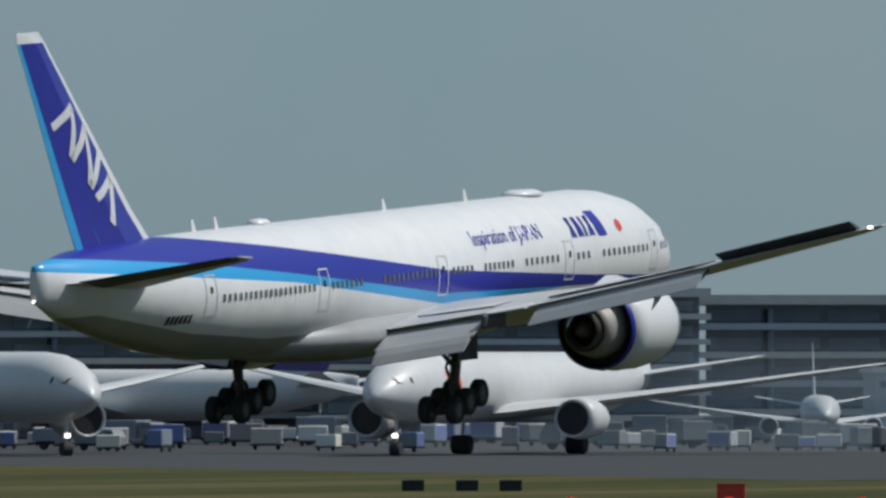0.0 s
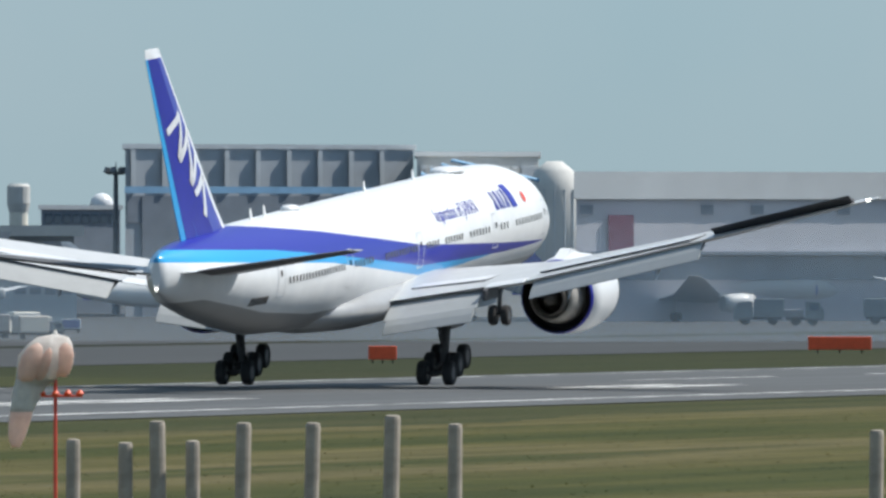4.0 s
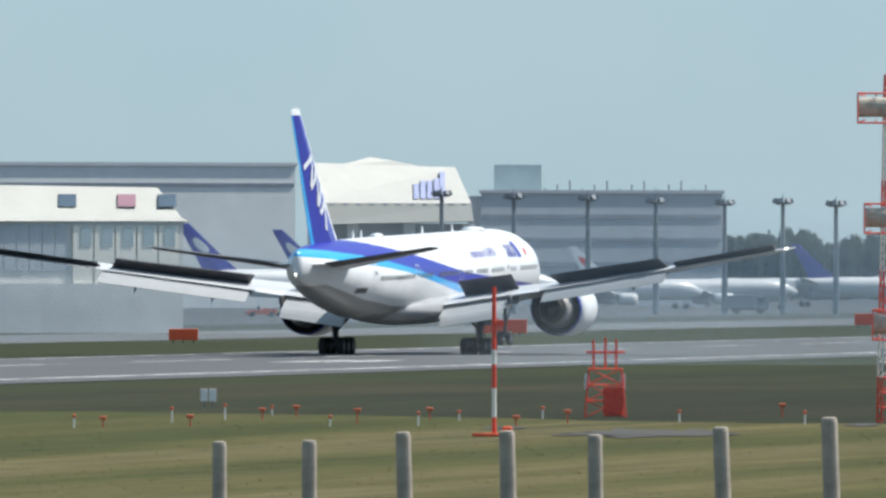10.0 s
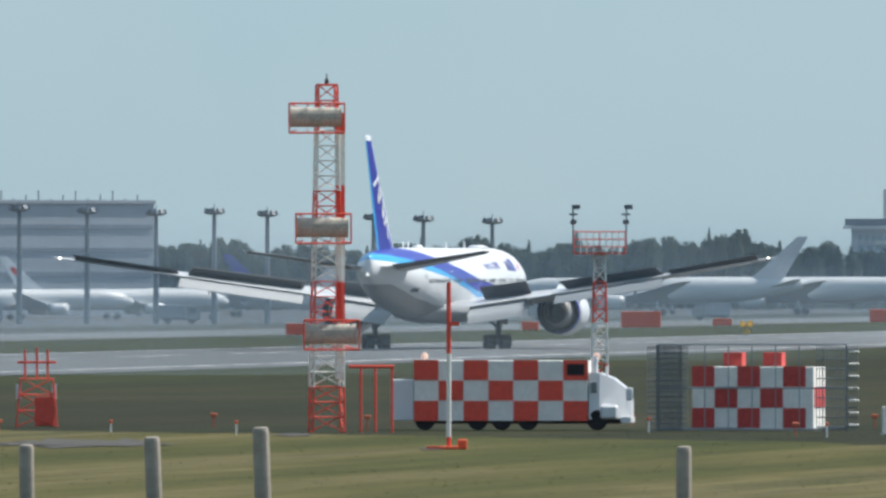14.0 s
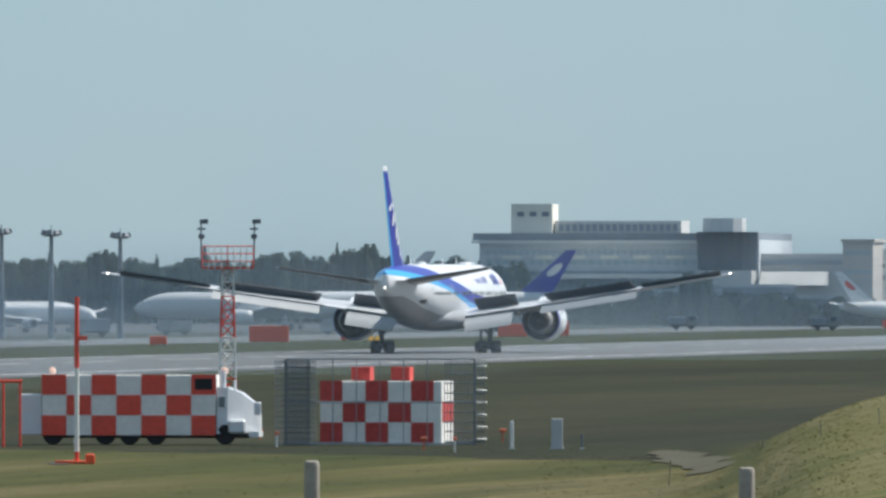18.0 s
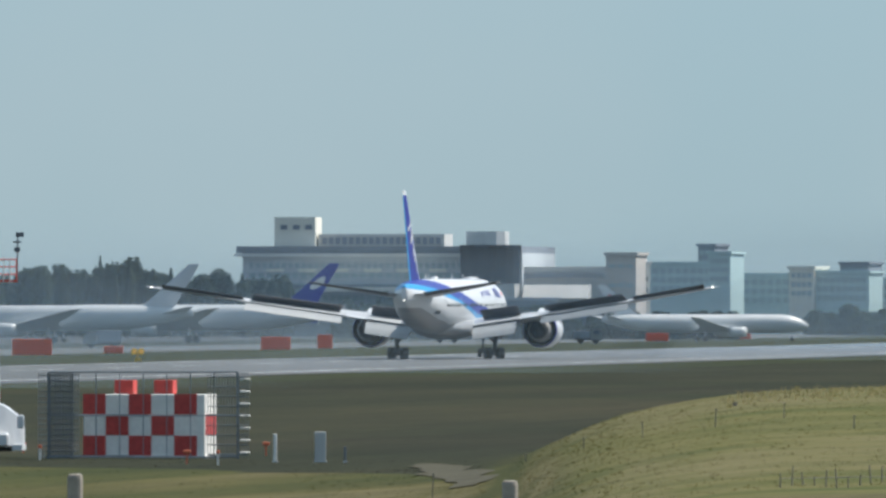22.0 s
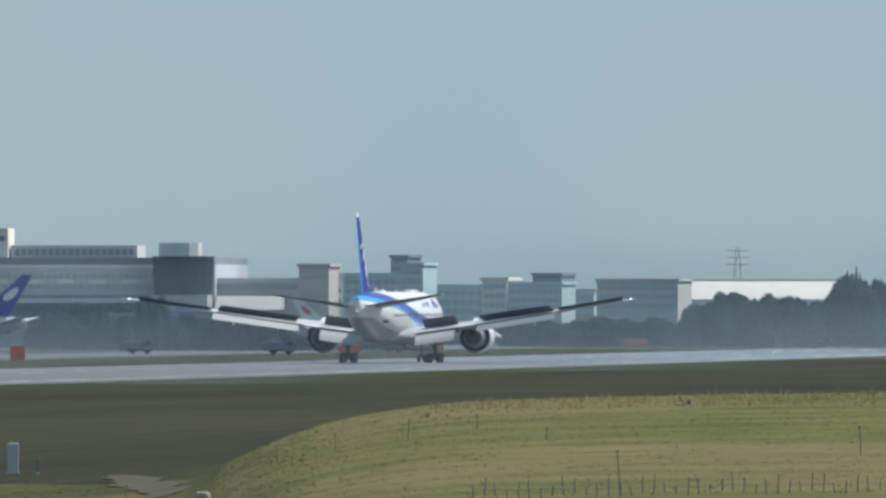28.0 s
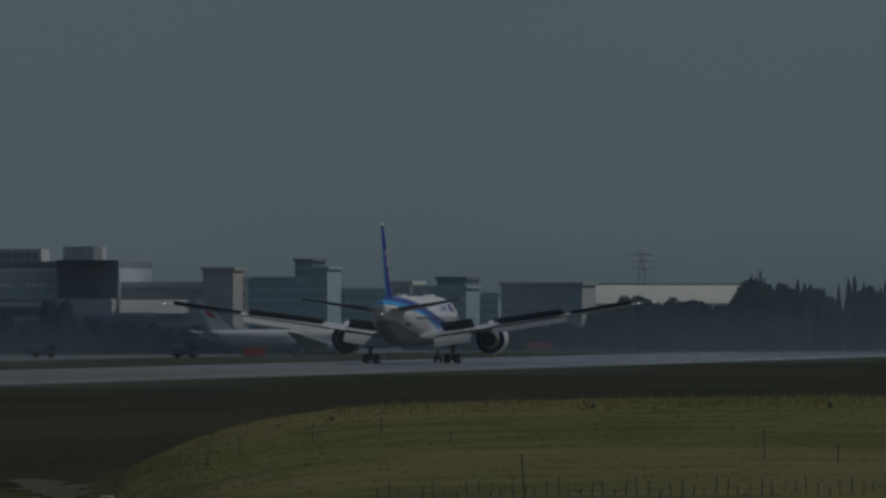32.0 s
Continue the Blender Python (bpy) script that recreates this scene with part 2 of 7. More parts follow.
def grass_material(name="mown airfield grass", leafy=False):
    k = Nodes(name)
    x, y = k.axis(0), k.axis(1)
    strips = k.noise(1.0, 5, 0.62, stretch=(0.060, 0.0030, 1))
    blade = k.noise(1.0, 6, 0.75, stretch=(0.55, 0.9, 0.9))
    tuft = k.noise(0.11, 5, 0.7)
    patch = k.noise(0.012, 4, 0.6)
    near = k.ramp(strips, [(0.34, (0.064, 0.078, 0.020)), (0.46, (0.094, 0.098, 0.028)), (0.54, (0.138, 0.124, 0.044)), (0.60, (0.190, 0.160, 0.076)), (0.68, (0.076, 0.086, 0.024))])
    far = k.ramp(patch, [(0.35, (0.032, 0.041, 0.018)), (0.55, (0.047, 0.048, 0.024)), (0.7, (0.062, 0.055, 0.031))])
    drift = k.noise(1.0, 5, 0.65, stretch=(0.035, 0.0016, 1))
    far = k.mix(1.0, far, k.ramp(drift, [(0.32, (0.66, 0.70, 0.66)), (0.5, (1.0, 1.0, 1.0)), (0.66, (1.5, 1.32, 1.3))]), "MULTIPLY")
    line = k.math("ADD", k.math("ADD", y, k.math("MULTIPLY", x, 1.09)), k.math("MULTIPLY", patch, 60.0))
    step = k.math("MULTIPLY", k.math("GREATER_THAN", line, 619.0), k.ramp(k.math("ADD", k.math("MULTIPLY", k.axis(2), 0.6), k.math("MULTIPLY", tuft, 0.5)), [(0.28, (1, 1, 1)), (0.75, (0, 0, 0))]))
    base = k.mix(step, near, far)
    # a greener verge along the runway edge
    edge = k.math("ADD", x, k.math("MULTIPLY", k.math("SUBTRACT", patch, 0.5), 22.0))
    verge = k.math("MULTIPLY", k.math("LESS_THAN", edge, -212.0), k.math("GREATER_THAN", edge, -345.0))
    base = k.mix(k.math("MULTIPLY", verge, 0.7), base, (0.056, 0.068, 0.026))
    straw = k.math("MULTIPLY", k.ramp(k.math("ADD", k.math("MULTIPLY", k.axis(2), 0.35), k.math("MULTIPLY", tuft, 0.6)), [(0.45, (0, 0, 0)), (0.95, (1, 1, 1))]), k.math("GREATER_THAN", y, 420.0))
    dry = k.ramp(tuft, [(0.34, (0.092, 0.122, 0.030)), (0.47, (0.152, 0.156, 0.045)), (0.58, (0.228, 0.202, 0.076)), (0.7, (0.130, 0.146, 0.045))])
    broad = k.noise(1.0, 4, 0.6, stretch=(0.02, 0.011, 1))
    dry = k.mix(k.ramp(broad, [(0.42, (0, 0, 0)), (0.6, (0.75, 0.75, 0.75))]), dry, k.ramp(tuft, [(0.35, (0.20, 0.175, 0.075)), (0.6, (0.285, 0.245, 0.125))]))
    base = k.mix(k.math("MULTIPLY", straw, 0.92), base, dry)
    tint = k.ramp(blade, [(0.28, (0.29, 0.32, 0.28)), (0.5, (0.51, 0.52, 0.50)), (0.72, (0.72, 0.71, 0.62))])
    streak = k.noise(1.0, 5, 0.7, stretch=(0.45, 0.016, 1))
    lines = k.math("SUBTRACT", 1.0, straw)
    base = k.mix(lines, base, k.ramp(streak, [(0.3, (0.72, 0.74, 0.72)), (0.7, (1.26, 1.22, 1.2))]), "MULTIPLY")
    tint = k.mix(k.math("MULTIPLY", straw, 0.65), tint, (0.53, 0.53, 0.49))
    colour = k.mix(1.0, base, tint, "MULTIPLY")
    mat = k.done(colour, 0.95, bump=blade, depth=0.06, spec=0.12)
    return lit_through(k, colour) if leafy else mat


def lit_through(k, colour, share=0.5):
    """Lets light pass through leaves, blades and cloth."""
    t, m = k.n.new("ShaderNodeBsdfTranslucent"), k.n.new("ShaderNodeMixShader")
    k.l.new(colour, t.inputs[0])
    m.inputs[0].default_value = share
    k.l.new(k.bsdf.outputs[0], m.inputs[1])
    k.l.new(t.outputs[0], m.inputs[2])
    k.l.new(m.outputs[0], k.n["Material Output"].inputs[0])
    return k.mat


def paved(name, color, scale=0.5, along=0.006, var=0.25, rough=0.8, spec=0.4, far_gloss=None):
    """Asphalt or concrete with streaks along the runway and blotches."""
    k = Nodes(name)
    streak = k.noise(1.0, 4, 0.6, stretch=(0.5, along, 1))
    fine = k.noise(scale, 6, 0.7)
    base = k.ramp(streak, [(0.3, tuple(c * (1 - var) for c in color)), (0.7, tuple(c * (1 + var) for c in color))])
    tint = k.ramp(fine, [(0.3, (0.85, 0.85, 0.85)), (0.7, (1.12, 1.12, 1.12))])
    if far_gloss:
        # rough at the touchdown end, smoother further on
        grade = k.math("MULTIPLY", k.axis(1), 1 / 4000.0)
        rough = k.ramp(grade, [(0.38, (rough,) * 3), (0.6, (far_gloss,) * 3)])
        # glare of the far stretch painted in: base grows paler with y
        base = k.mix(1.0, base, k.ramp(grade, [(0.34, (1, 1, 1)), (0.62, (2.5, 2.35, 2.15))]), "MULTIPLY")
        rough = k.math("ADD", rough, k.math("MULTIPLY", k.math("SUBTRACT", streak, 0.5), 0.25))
    return k.done(k.mix(1.0, base, tint, "MULTIPLY"), rough, bump=fine, depth=0.004, spec=spec)


M_GRASS = grass_material()
M_ASPHALT = paved("worn runway asphalt with painted far glare", (0.060, 0.062, 0.062), var=0.45, rough=0.78, spec=0.5, far_gloss=0.22)
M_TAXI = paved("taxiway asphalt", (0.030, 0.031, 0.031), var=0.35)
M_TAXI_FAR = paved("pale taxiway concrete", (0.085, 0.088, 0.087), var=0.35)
M_APRON = paved("apron concrete", (0.032, 0.033, 0.034), 0.1, 0.05, 0.15)


def worn_line():
    """Road paint rubbed through to the asphalt in patches."""
    k = Nodes("worn white marking")
    wear = k.noise(0.5, 5, 0.7, stretch=(1.0, 0.22, 1))
    return k.done(k.ramp(wear, [(0.36, (0.12, 0.12, 0.12)), (0.56, (0.66, 0.66, 0.64))]), 0.75, spec=0.25)


M_LINE = worn_line()


def build_ground():
    azs = [math.radians(a) for a in np.concatenate([np.arange(-30, 3, 0.12), np.arange(3, 330, 6.0)])]
    ds = list(np.concatenate([[0.5], np.arange(10, 130, 10), np.arange(130, 820, 10), [850, 1000, 1400, 2000, 3000, 4500, 9000, 20000]]))
    verts = [(d * math.sin(a), d * math.cos(a), ground_z(d * math.sin(a), d * math.cos(a))) for d in ds for a in azs]
    n = len(azs)
    faces = [(i * n + j, i * n + (j + 1) % n, (i + 1) * n + (j + 1) % n, (i + 1) * n + j) for i in range(len(ds) - 1) for j in range(n)]
    faces.append(tuple(range(n))[::-1])
    me = bpy.data.meshes.new("ground")
    me.from_pydata(verts, [], faces)
    me.materials.append(M_GRASS)
    for f in me.polygons:
        f.use_smooth = True
    return tagged(new("ground", me), "mown airfield grass in dry green and straw strips", "grass", kind="structure")


def strip(name, x0, x1, y0, y1, z, material, label, category, step=60.0):
    bm = bmesh.new()
    ys = np.linspace(y0, y1, max(2, int((y1 - y0) / step)))
    for a, b in zip(ys, ys[1:]):
        bm.faces.new([bm.verts.new(p) for p in ((x0, a, z), (x1, a, z), (x1, b, z), (x0, b, z))])
    bmesh.ops.remove_doubles(bm, verts=bm.verts, dist=0.001)
    return tagged(part(name, bm, material), label, category, kind="structure")


ground = build_ground()
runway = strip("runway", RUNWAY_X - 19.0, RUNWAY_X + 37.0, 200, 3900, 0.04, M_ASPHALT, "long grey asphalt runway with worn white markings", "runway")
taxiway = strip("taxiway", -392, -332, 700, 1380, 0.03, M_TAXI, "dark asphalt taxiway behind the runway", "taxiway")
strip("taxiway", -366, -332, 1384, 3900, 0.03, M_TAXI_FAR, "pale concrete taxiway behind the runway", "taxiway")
apron = strip("apron", -1500, -400, 700, 4600, 0.02, M_APRON, "dull grey concrete apron before the hangars", "apron", 200)


def grass_wedge():
    """The grass that widens towards the terminal, cut off slantwise by the apron's edge."""
    bm = bmesh.new()
    xs = np.linspace(-640, -297, 50)
    rows = [[bm.verts.new((x, 300 + (524 + 1.03 * (-293 - x)) * t, 0.05)) for t in (0, 0.5, 1)] for x in xs]
    for a, b in zip(rows, rows[1:]):
        for i in range(2):
            bm.faces.new((a[i], b[i], b[i + 1], a[i + 1]))
    return tagged(part("grass_verge", bm, M_GRASS), "dry green and tan grass between runway and apron", "grass", kind="structure")


grass_wedge()


def runway_markings():
    bm = bmesh.new()

    def mark(x0, x1, y0, y1):
        bm.faces.new([bm.verts.new(p) for p in ((x0, y0, 0.06), (x1, y0, 0.06), (x1, y1, 0.06), (x0, y1, 0.06))])

    for off, half in ((-16.0, 0.35), (29.5, 0.55)):
        for y in range(220, 3880, 20):
            mark(RUNWAY_X + off - half, RUNWAY_X + off + half, y, y + 20)
    for y in range(900, 3850, 50):
        mark(RUNWAY_X - 0.4, RUNWAY_X + 0.4, y, y + 30)
    # touchdown marks on the near half
    for y, long in ((640, 46), (742, 46), (850, 24), (1000, 24), (1150, 24)):
        for x in (10.4, 13.6):
            mark(RUNWAY_X + x - 0.9, RUNWAY_X + x + 0.9, y, y + long)
    me = part("runway_marking", bm, M_LINE, runway, "worn white painted lines")
    return me


runway_markings()

# ---- airliners ----
FUSELAGE = ((37.1, 5.1, 0.06, 0.06), (36.9, 5.13, 0.45, 0.42), (36.2, 5.22, 1.05, 0.98), (35.0, 5.38, 1.72, 1.62), (33.4, 5.6, 2.3, 2.2), (31.4, 5.8, 2.72, 2.7),
            (29.0, 5.9, 3.0, 3.0), (26.5, 5.95, 3.1, 3.1), (20, 5.95, 3.1, 3.1), (10, 5.95, 3.1, 3.1), (0, 5.95, 3.1, 3.1), (-10, 5.95, 3.1, 3.1), (-14, 5.98, 3.1, 3.08),
            (-18, 6.1, 3.02, 2.94), (-22, 6.35, 2.78, 2.64), (-26, 6.68, 2.36, 2.24), (-30, 7.03, 1.75, 1.74), (-32.0, 7.22, 1.0, 1.34), (-33.4, 7.36, 0.45, 1.02), (-34.1, 7.40, 0.2, 0.88))


def hull_radius(f):
    """Centre height, half width and half height of the hull at the station f."""
    fs = [r[0] for r in FUSELAGE[::-1]]
    return tuple(float(np.interp(f, fs, [r[k] for r in FUSELAGE[::-1]])) for k in (1, 2, 3))


def hull_point(f, z, side=1, out=0.02):
    c, w, h = hull_radius(f)
    s = max(-1, min(1, (z - c) / h))
    return Vector((side * (w * math.sqrt(1 - s * s) + out), f, z))


def hull_mesh(n=36):
    rings = []
    for f in np.concatenate([np.array([r[0] for r in FUSELAGE[:8]]), np.arange(24, -15, -3.0), np.array([r[0] for r in FUSELAGE[13:]])]):
        c, w, h = hull_radius(f)
        rings.append(ring((0, f, c), w, "y", n, h))
    return loft(rings)


def airfoil(le, te, z, thick, n=7):
    """A closed wing section from the leading to the trailing edge (x, y each), at the height z."""
    top, low = [], []
    for i in range(n):
        t = i / (n - 1)
        s = t * t
        x, y = le[0] + (te[0] - le[0]) * s, le[1] + (te[1] - le[1]) * s
        q = thick * (1.48 * math.sqrt(s) - 0.63 * s - 1.76 * s ** 2 + 1.42 * s ** 3 - 0.51 * s ** 4) * 1.9
        top.append((x, y, z + q * 0.62))
        low.append((x, y, z - q * 0.38 - 0.015))
    return top + low[::-1][:-1]


WING = ((0.5, 13.6, -2.9, 3.55, 1.75), (3.1, 12.0, -2.9, 3.75, 1.6), (10.5, 6.2, -3.1, 4.85, 0.95), (20, -0.6, -6.9, 6.25, 0.55), (29.6, -7.4, -10.6, 7.75, 0.30), (31.3, -9.2, -11.4, 8.02, 0.18), (32.5, -11.4, -12.2, 8.2, 0.06))


def wing_at(x):
    xs = [r[0] for r in WING]
    return tuple(float(np.interp(x, xs, [r[k] for r in WING])) for k in (1, 2, 3, 4))


def panel(side, x0, x1, back0, back1, chord, lift, angle, thick=0.12):
    """A plate on the rear of the wing: from back0/back1 (share of the chord at both ends) aft, hinged by angle degrees (down positive)."""
    rings = []
    for x, s in ((x0, back0), (x1, back1)):
        le, te, z, th = wing_at(x)
        c = (le - te) * chord if isinstance(chord, float) and chord < 1 else chord
        y = le + (te - le) * s
        a = math.radians(angle)
        dy, dz = -math.cos(a), -math.sin(a)
        p, q = (y, z + lift), (y + dy * c, z + lift + dz * c)
        rings.append([(side * x, p[0], p[1] + thick), (side * x, (p[0] + q[0]) / 2, (p[1] + q[1]) / 2 + thick * 1.0), (side * x, q[0], q[1] + 0.02), (side * x, q[0], q[1] - 0.02), (side * x, p[0], p[1] - thick)])
    return loft(rings)


def wheel(parent, x, y, z, r=0.66, w=0.5):
    prof = ((-w / 2, r * 0.55), (-w / 2, r * 0.9), (-w * 0.32, r), (w * 0.32, r), (w / 2, r * 0.9), (w / 2, r * 0.55))
    bm = loft([ring((px, 0, 0), pr, "x", 22) for px, pr in prof], False)
    loft([ring((px, 0, 0), pr, "x", 12) for px, pr in ((-w * 0.46, r * 0.56), (w * 0.46, r * 0.56))], True, bm, 1)
    return part("wheel", bm, [M_TYRE, M_GEAR], parent, at=pose(x, y, z))


def nacelle(parent, side, x=9.78, z=3.3, rear=7.0, length=6.0, r=2.03, white=None, under=None):
    """An under-wing engine: cowl, lip, core, nozzle and pylon."""
    white = white or M_WHITE
    prof = ((rear + length - 0.05, r * 0.86), (rear + length - 0.5, r * 0.97), (rear + length * 0.62, r * 1.04), (rear + length * 0.3, r * 1.02), (rear, r * 0.94), (rear + 0.02, r * 0.92), (rear + length * 0.35, r * 0.84), (rear + length * 0.75, r * 0.84), (rear + length - 0.3, r * 0.82))
    rings = [ring((side * x, y, z), q, "y", 32) for y, q in prof]
    cowl = part("engine_cowl", loft(rings + [rings[0]], False), [white], parent, smooth=True)
    part("cowl_rim", loft([ring((side * x, y, z), q, "y", 32) for y, q in ((rear + 0.32, r * 0.972), (rear - 0.03, r * 0.948), (rear - 0.03, r * 0.925), (rear + 0.3, r * 0.90))], False), M_NAVY, cowl, "dark blue rear rim", smooth=True)
    part("intake_lip", loft([ring((side * x, y, z), q, "y", 32) for y, q in ((rear + length - 0.42, r * 0.975), (rear + length + 0.02, r * 0.9), (rear + length - 0.05, r * 0.84), (rear + length - 0.32, r * 0.815))], False), M_STEEL, cowl, "bare metal lip", smooth=True)
    part("fan", loft([ring((side * x, y, z), q, "y", 32) for y, q in ((rear + length * 0.62, r * 0.83), (rear + length * 0.6, r * 0.83))]), M_DARK, cowl)
    part("bypass_duct", loft([ring((side * x, y, z), q, "y", 32) for y, q in ((rear + 0.06, r * 0.915), (rear + 0.9, r * 0.85), (rear + 0.92, r * 0.3))], False), M_DARK, cowl, "dark bypass duct")
    core = part("core_cowl", loft([ring((side * x, y, z), q, "y", 28) for y, q in ((rear + 1.5, r * 0.72), (rear + 0.2, r * 0.70), (rear - 0.7, r * 0.62), (rear - 1.3, r * 0.53), (rear - 1.28, r * 0.50), (rear - 0.9, r * 0.50))], False), M_CORE, cowl, "pale bare metal core cowl", smooth=True)
    part("core_nozzle", loft([ring((side * x, y, z), q, "y", 24) for y, q in ((rear - 0.9, r * 0.50), (rear - 1.75, r * 0.42), (rear - 1.72, r * 0.38), (rear - 0.7, r * 0.40))], False), M_EXHAUST, core, "burnt metal core nozzle", smooth=True)
    part("exhaust_plug", loft([ring((side * x, y, z), q, "y", 16) for y, q in ((rear - 0.7, r * 0.40), (rear - 0.9, r * 0.24), (rear - 1.6, r * 0.17), (rear - 2.3, 0.03))]), M_EXHAUST, core, smooth=True)
    le, te, wz, th = wing_at(x)
    rings = []
    for y, z0, z1, w in ((rear + length * 0.7, z + r * 0.98, z + r * 1.04, 0.12), (rear + length * 0.35, z + r * 0.85, z + r * 1.2, 0.3), (rear - 0.5, z + r * 0.4, wz + 0.25, 0.3), (rear - 3.0, z + r * 0.62, wz - 0.05, 0.22), (rear - 5.0, wz - 0.35, wz - 0.15, 0.06)):
        rings.append([(side * x - w, y, z0), (side * x + w, y, z0), (side * x + w, y, z1), (side * x - w, y, z1)])
    part("pylon", loft(rings), white, cowl)
    return cowl


def livery():
    """White above, a deep blue band that sinks from the fin root to the nose, a light blue one under it, grey belly."""
    k = Nodes("white hull paint with two blue bands")
    y, z = k.axis(1), k.axis(2)
    f = k.math("MULTIPLY", k.math("ADD", y, 40.0), 1 / 80.0)

    def edge(points):
        return k.math("MULTIPLY", k.ramp(f, [((p + 40) / 80.0, (q / 12.0,) * 3) for p, q in points]), 12.0)

    upper = edge(((-37, 11.5), (-22, 9.1), (-12, 8.1), (5, 6.2), (22, 5.15), (31, 4.7)))
    middle = edge(((-34.5, 8.7), (-21, 7.75), (-12, 6.87), (5, 5.1), (22, 4.65), (31, 4.65)))
    lower = edge(((-34.5, 8.05), (-21, 7.1), (-12, 6.45), (5, 4.6), (13, 4.55), (20, 4.72), (31, 4.75)))
    belly = edge(((-37, 5.6), (-30, 5.85), (-22, 4.6), (-14, 3.95), (0, 3.8), (20, 4.0), (30, 3.95), (37, 4.35)))
    n1, n2 = k.noise(0.8, 5), k.noise(0.15, 3)
    white = k.ramp(n1, [(0.3, (0.67, 0.68, 0.685)), (0.7, (0.74, 0.745, 0.74))])
    grey = k.ramp(n2, [(0.35, (0.32, 0.325, 0.325)), (0.7, (0.25, 0.25, 0.25))])
    c = k.mix(k.math("LESS_THAN", z, belly), white, grey)
    inside = k.math("LESS_THAN", y, 31.0)
    c = k.mix(k.math("MULTIPLY", k.math("LESS_THAN", z, middle), k.math("MULTIPLY", k.math("GREATER_THAN", z, lower), inside)), c, (0.03, 0.33, 0.66))
    c = k.mix(k.math("MULTIPLY", k.math("LESS_THAN", z, upper), k.math("MULTIPLY", k.math("GREATER_THAN", z, middle), inside)), c, (0.022, 0.028, 0.30))
    return k.done(c, 0.3, bump=n1, depth=0.002)


M_CABIN = stained("smoked cabin window", (0.10, 0.095, 0.09), 0.25, grain=3, var=0.2)
M_FLAP = stained("pale grey flap paint", (0.34, 0.35, 0.35), 0.4, grain=1.2, stain=0.3, var=0.06, dirt=(0.34, 0.34, 0.34), depth=0.002)
M_LIVERY = livery()
FIN = ((-21.0, -29.3, 8.4, 0.36), (-23.6, -30.6, 10.4, 0.31), (-32.4, -35.25, 18.35, 0.13), (-33.0, -35.35, 18.85, 0.07))


def fin_mesh(f0, f1, rows=FIN):
    """The part of the fin between two shares of its chord."""
    rings = []
    for le, te, z, th in rows:
        a, b = le + (te - le) * f0, le + (te - le) * f1
        t0, tm, t1 = (th * min(1.0, f / 0.3 * 0.85 + 0.15, (1 - f) / 0.6 * 0.93 + 0.07) for f in (f0, (f0 + f1) / 2, f1))
        rings.append([(-t0, a, z), (t0, a, z), (tm, (a + b) / 2, z), (t1, b, z), (-t1, b, z), (-tm, (a + b) / 2, z)])
    return loft(rings)


def fin_place(f, z, side=1):
    """A point on the fin's side: share f of its chord, height z."""
    zs = [r[2] for r in FIN]
    le, te, th = (float(np.interp(z, zs, [r[k] for r in FIN])) for k in (0, 1, 3))
    bulge = float(np.interp(f, [0.0, 0.1, 0.4, 0.7, 0.9, 1.0], [0.15, 0.44, 1.0, 0.56, 0.25, 0.1]))
    return Vector((side * (th * bulge + 0.03), le + (te - le) * f, z))


def fin_bar(a, b, w, side, n=6):
    """A bar of width w on the fin's side between two places (f, z), laid against its bulge."""
    bm = bmesh.new()
    chord = 7.0
    d = Vector(((b[0] - a[0]) * chord, b[1] - a[1]))
    o = Vector((-d.y, d.x)).normalized() * w / 2
    rows = []
    for k in range(n + 1):
        f, z = a[0] + (b[0] - a[0]) * k / n, a[1] + (b[1] - a[1]) * k / n
        rows.append([bm.verts.new(fin_place(f + q * o.x / chord, z + q * o.y, side)) for q in (-1, 0, 1)])
    for r, t in zip(rows, rows[1:]):
        for k in range(2):
            bm.faces.new((r[k], r[k + 1], t[k + 1], t[k]))
    return bm


def hull_patch(f0, f1, z0, z1, side, out=0.025, lean=0.0, bm=None, n=4):
    """A patch that follows the hull's side, leaning aft by lean metres towards its top."""
    bm = bm or bmesh.new()
    cols = []
    for f, g in ((f0, f0 - lean), (f1, f1 - lean)):
        cols.append([bm.verts.new(hull_point(f + (g - f) * i / n, z0 + (z1 - z0) * i / n, side, out)) for i in range(n + 1)])
    for i in range(n):
        bm.faces.new((cols[0][i], cols[1][i], cols[1][i + 1], cols[0][i + 1]))
    return bm


def hull_outline(f0, f1, z0, z1, side, w=0.07):
    bm = bmesh.new()
    hull_patch(f0, f1, z0, z0 + w, side, bm=bm, n=1)
    hull_patch(f0, f1, z1 - w, z1, side, bm=bm, n=1)
    hull_patch(f0, f0 + w, z0, z1, side, bm=bm)
    hull_patch(f1 - w, f1, z0, z1, side, bm=bm)
    return bm


def wing_mesh(side, xs, origin=(0, 0, 0), n=7):
    rings = []
    for x in xs:
        le, te, z, th = wing_at(x)
        rings.append([(p[0] - origin[0], p[1] - origin[1], p[2] - origin[2]) for p in airfoil((side * x, le), (side * x, te), z, th, n)])
    return loft(rings)


def stab_mesh(side):
    rings = []
    for x, le, te, z, th in ((0.6, -25.4, -32.4, 7.15, 0.5), (2.0, -26.6, -32.6, 7.22, 0.45), (10.2, -33.0, -35.3, 8.22, 0.18), (10.8, -33.9, -35.6, 8.29, 0.08)):
        rings.append(airfoil((side * x, le), (side * x, te), z, th))
    return trimmed(loft(rings))


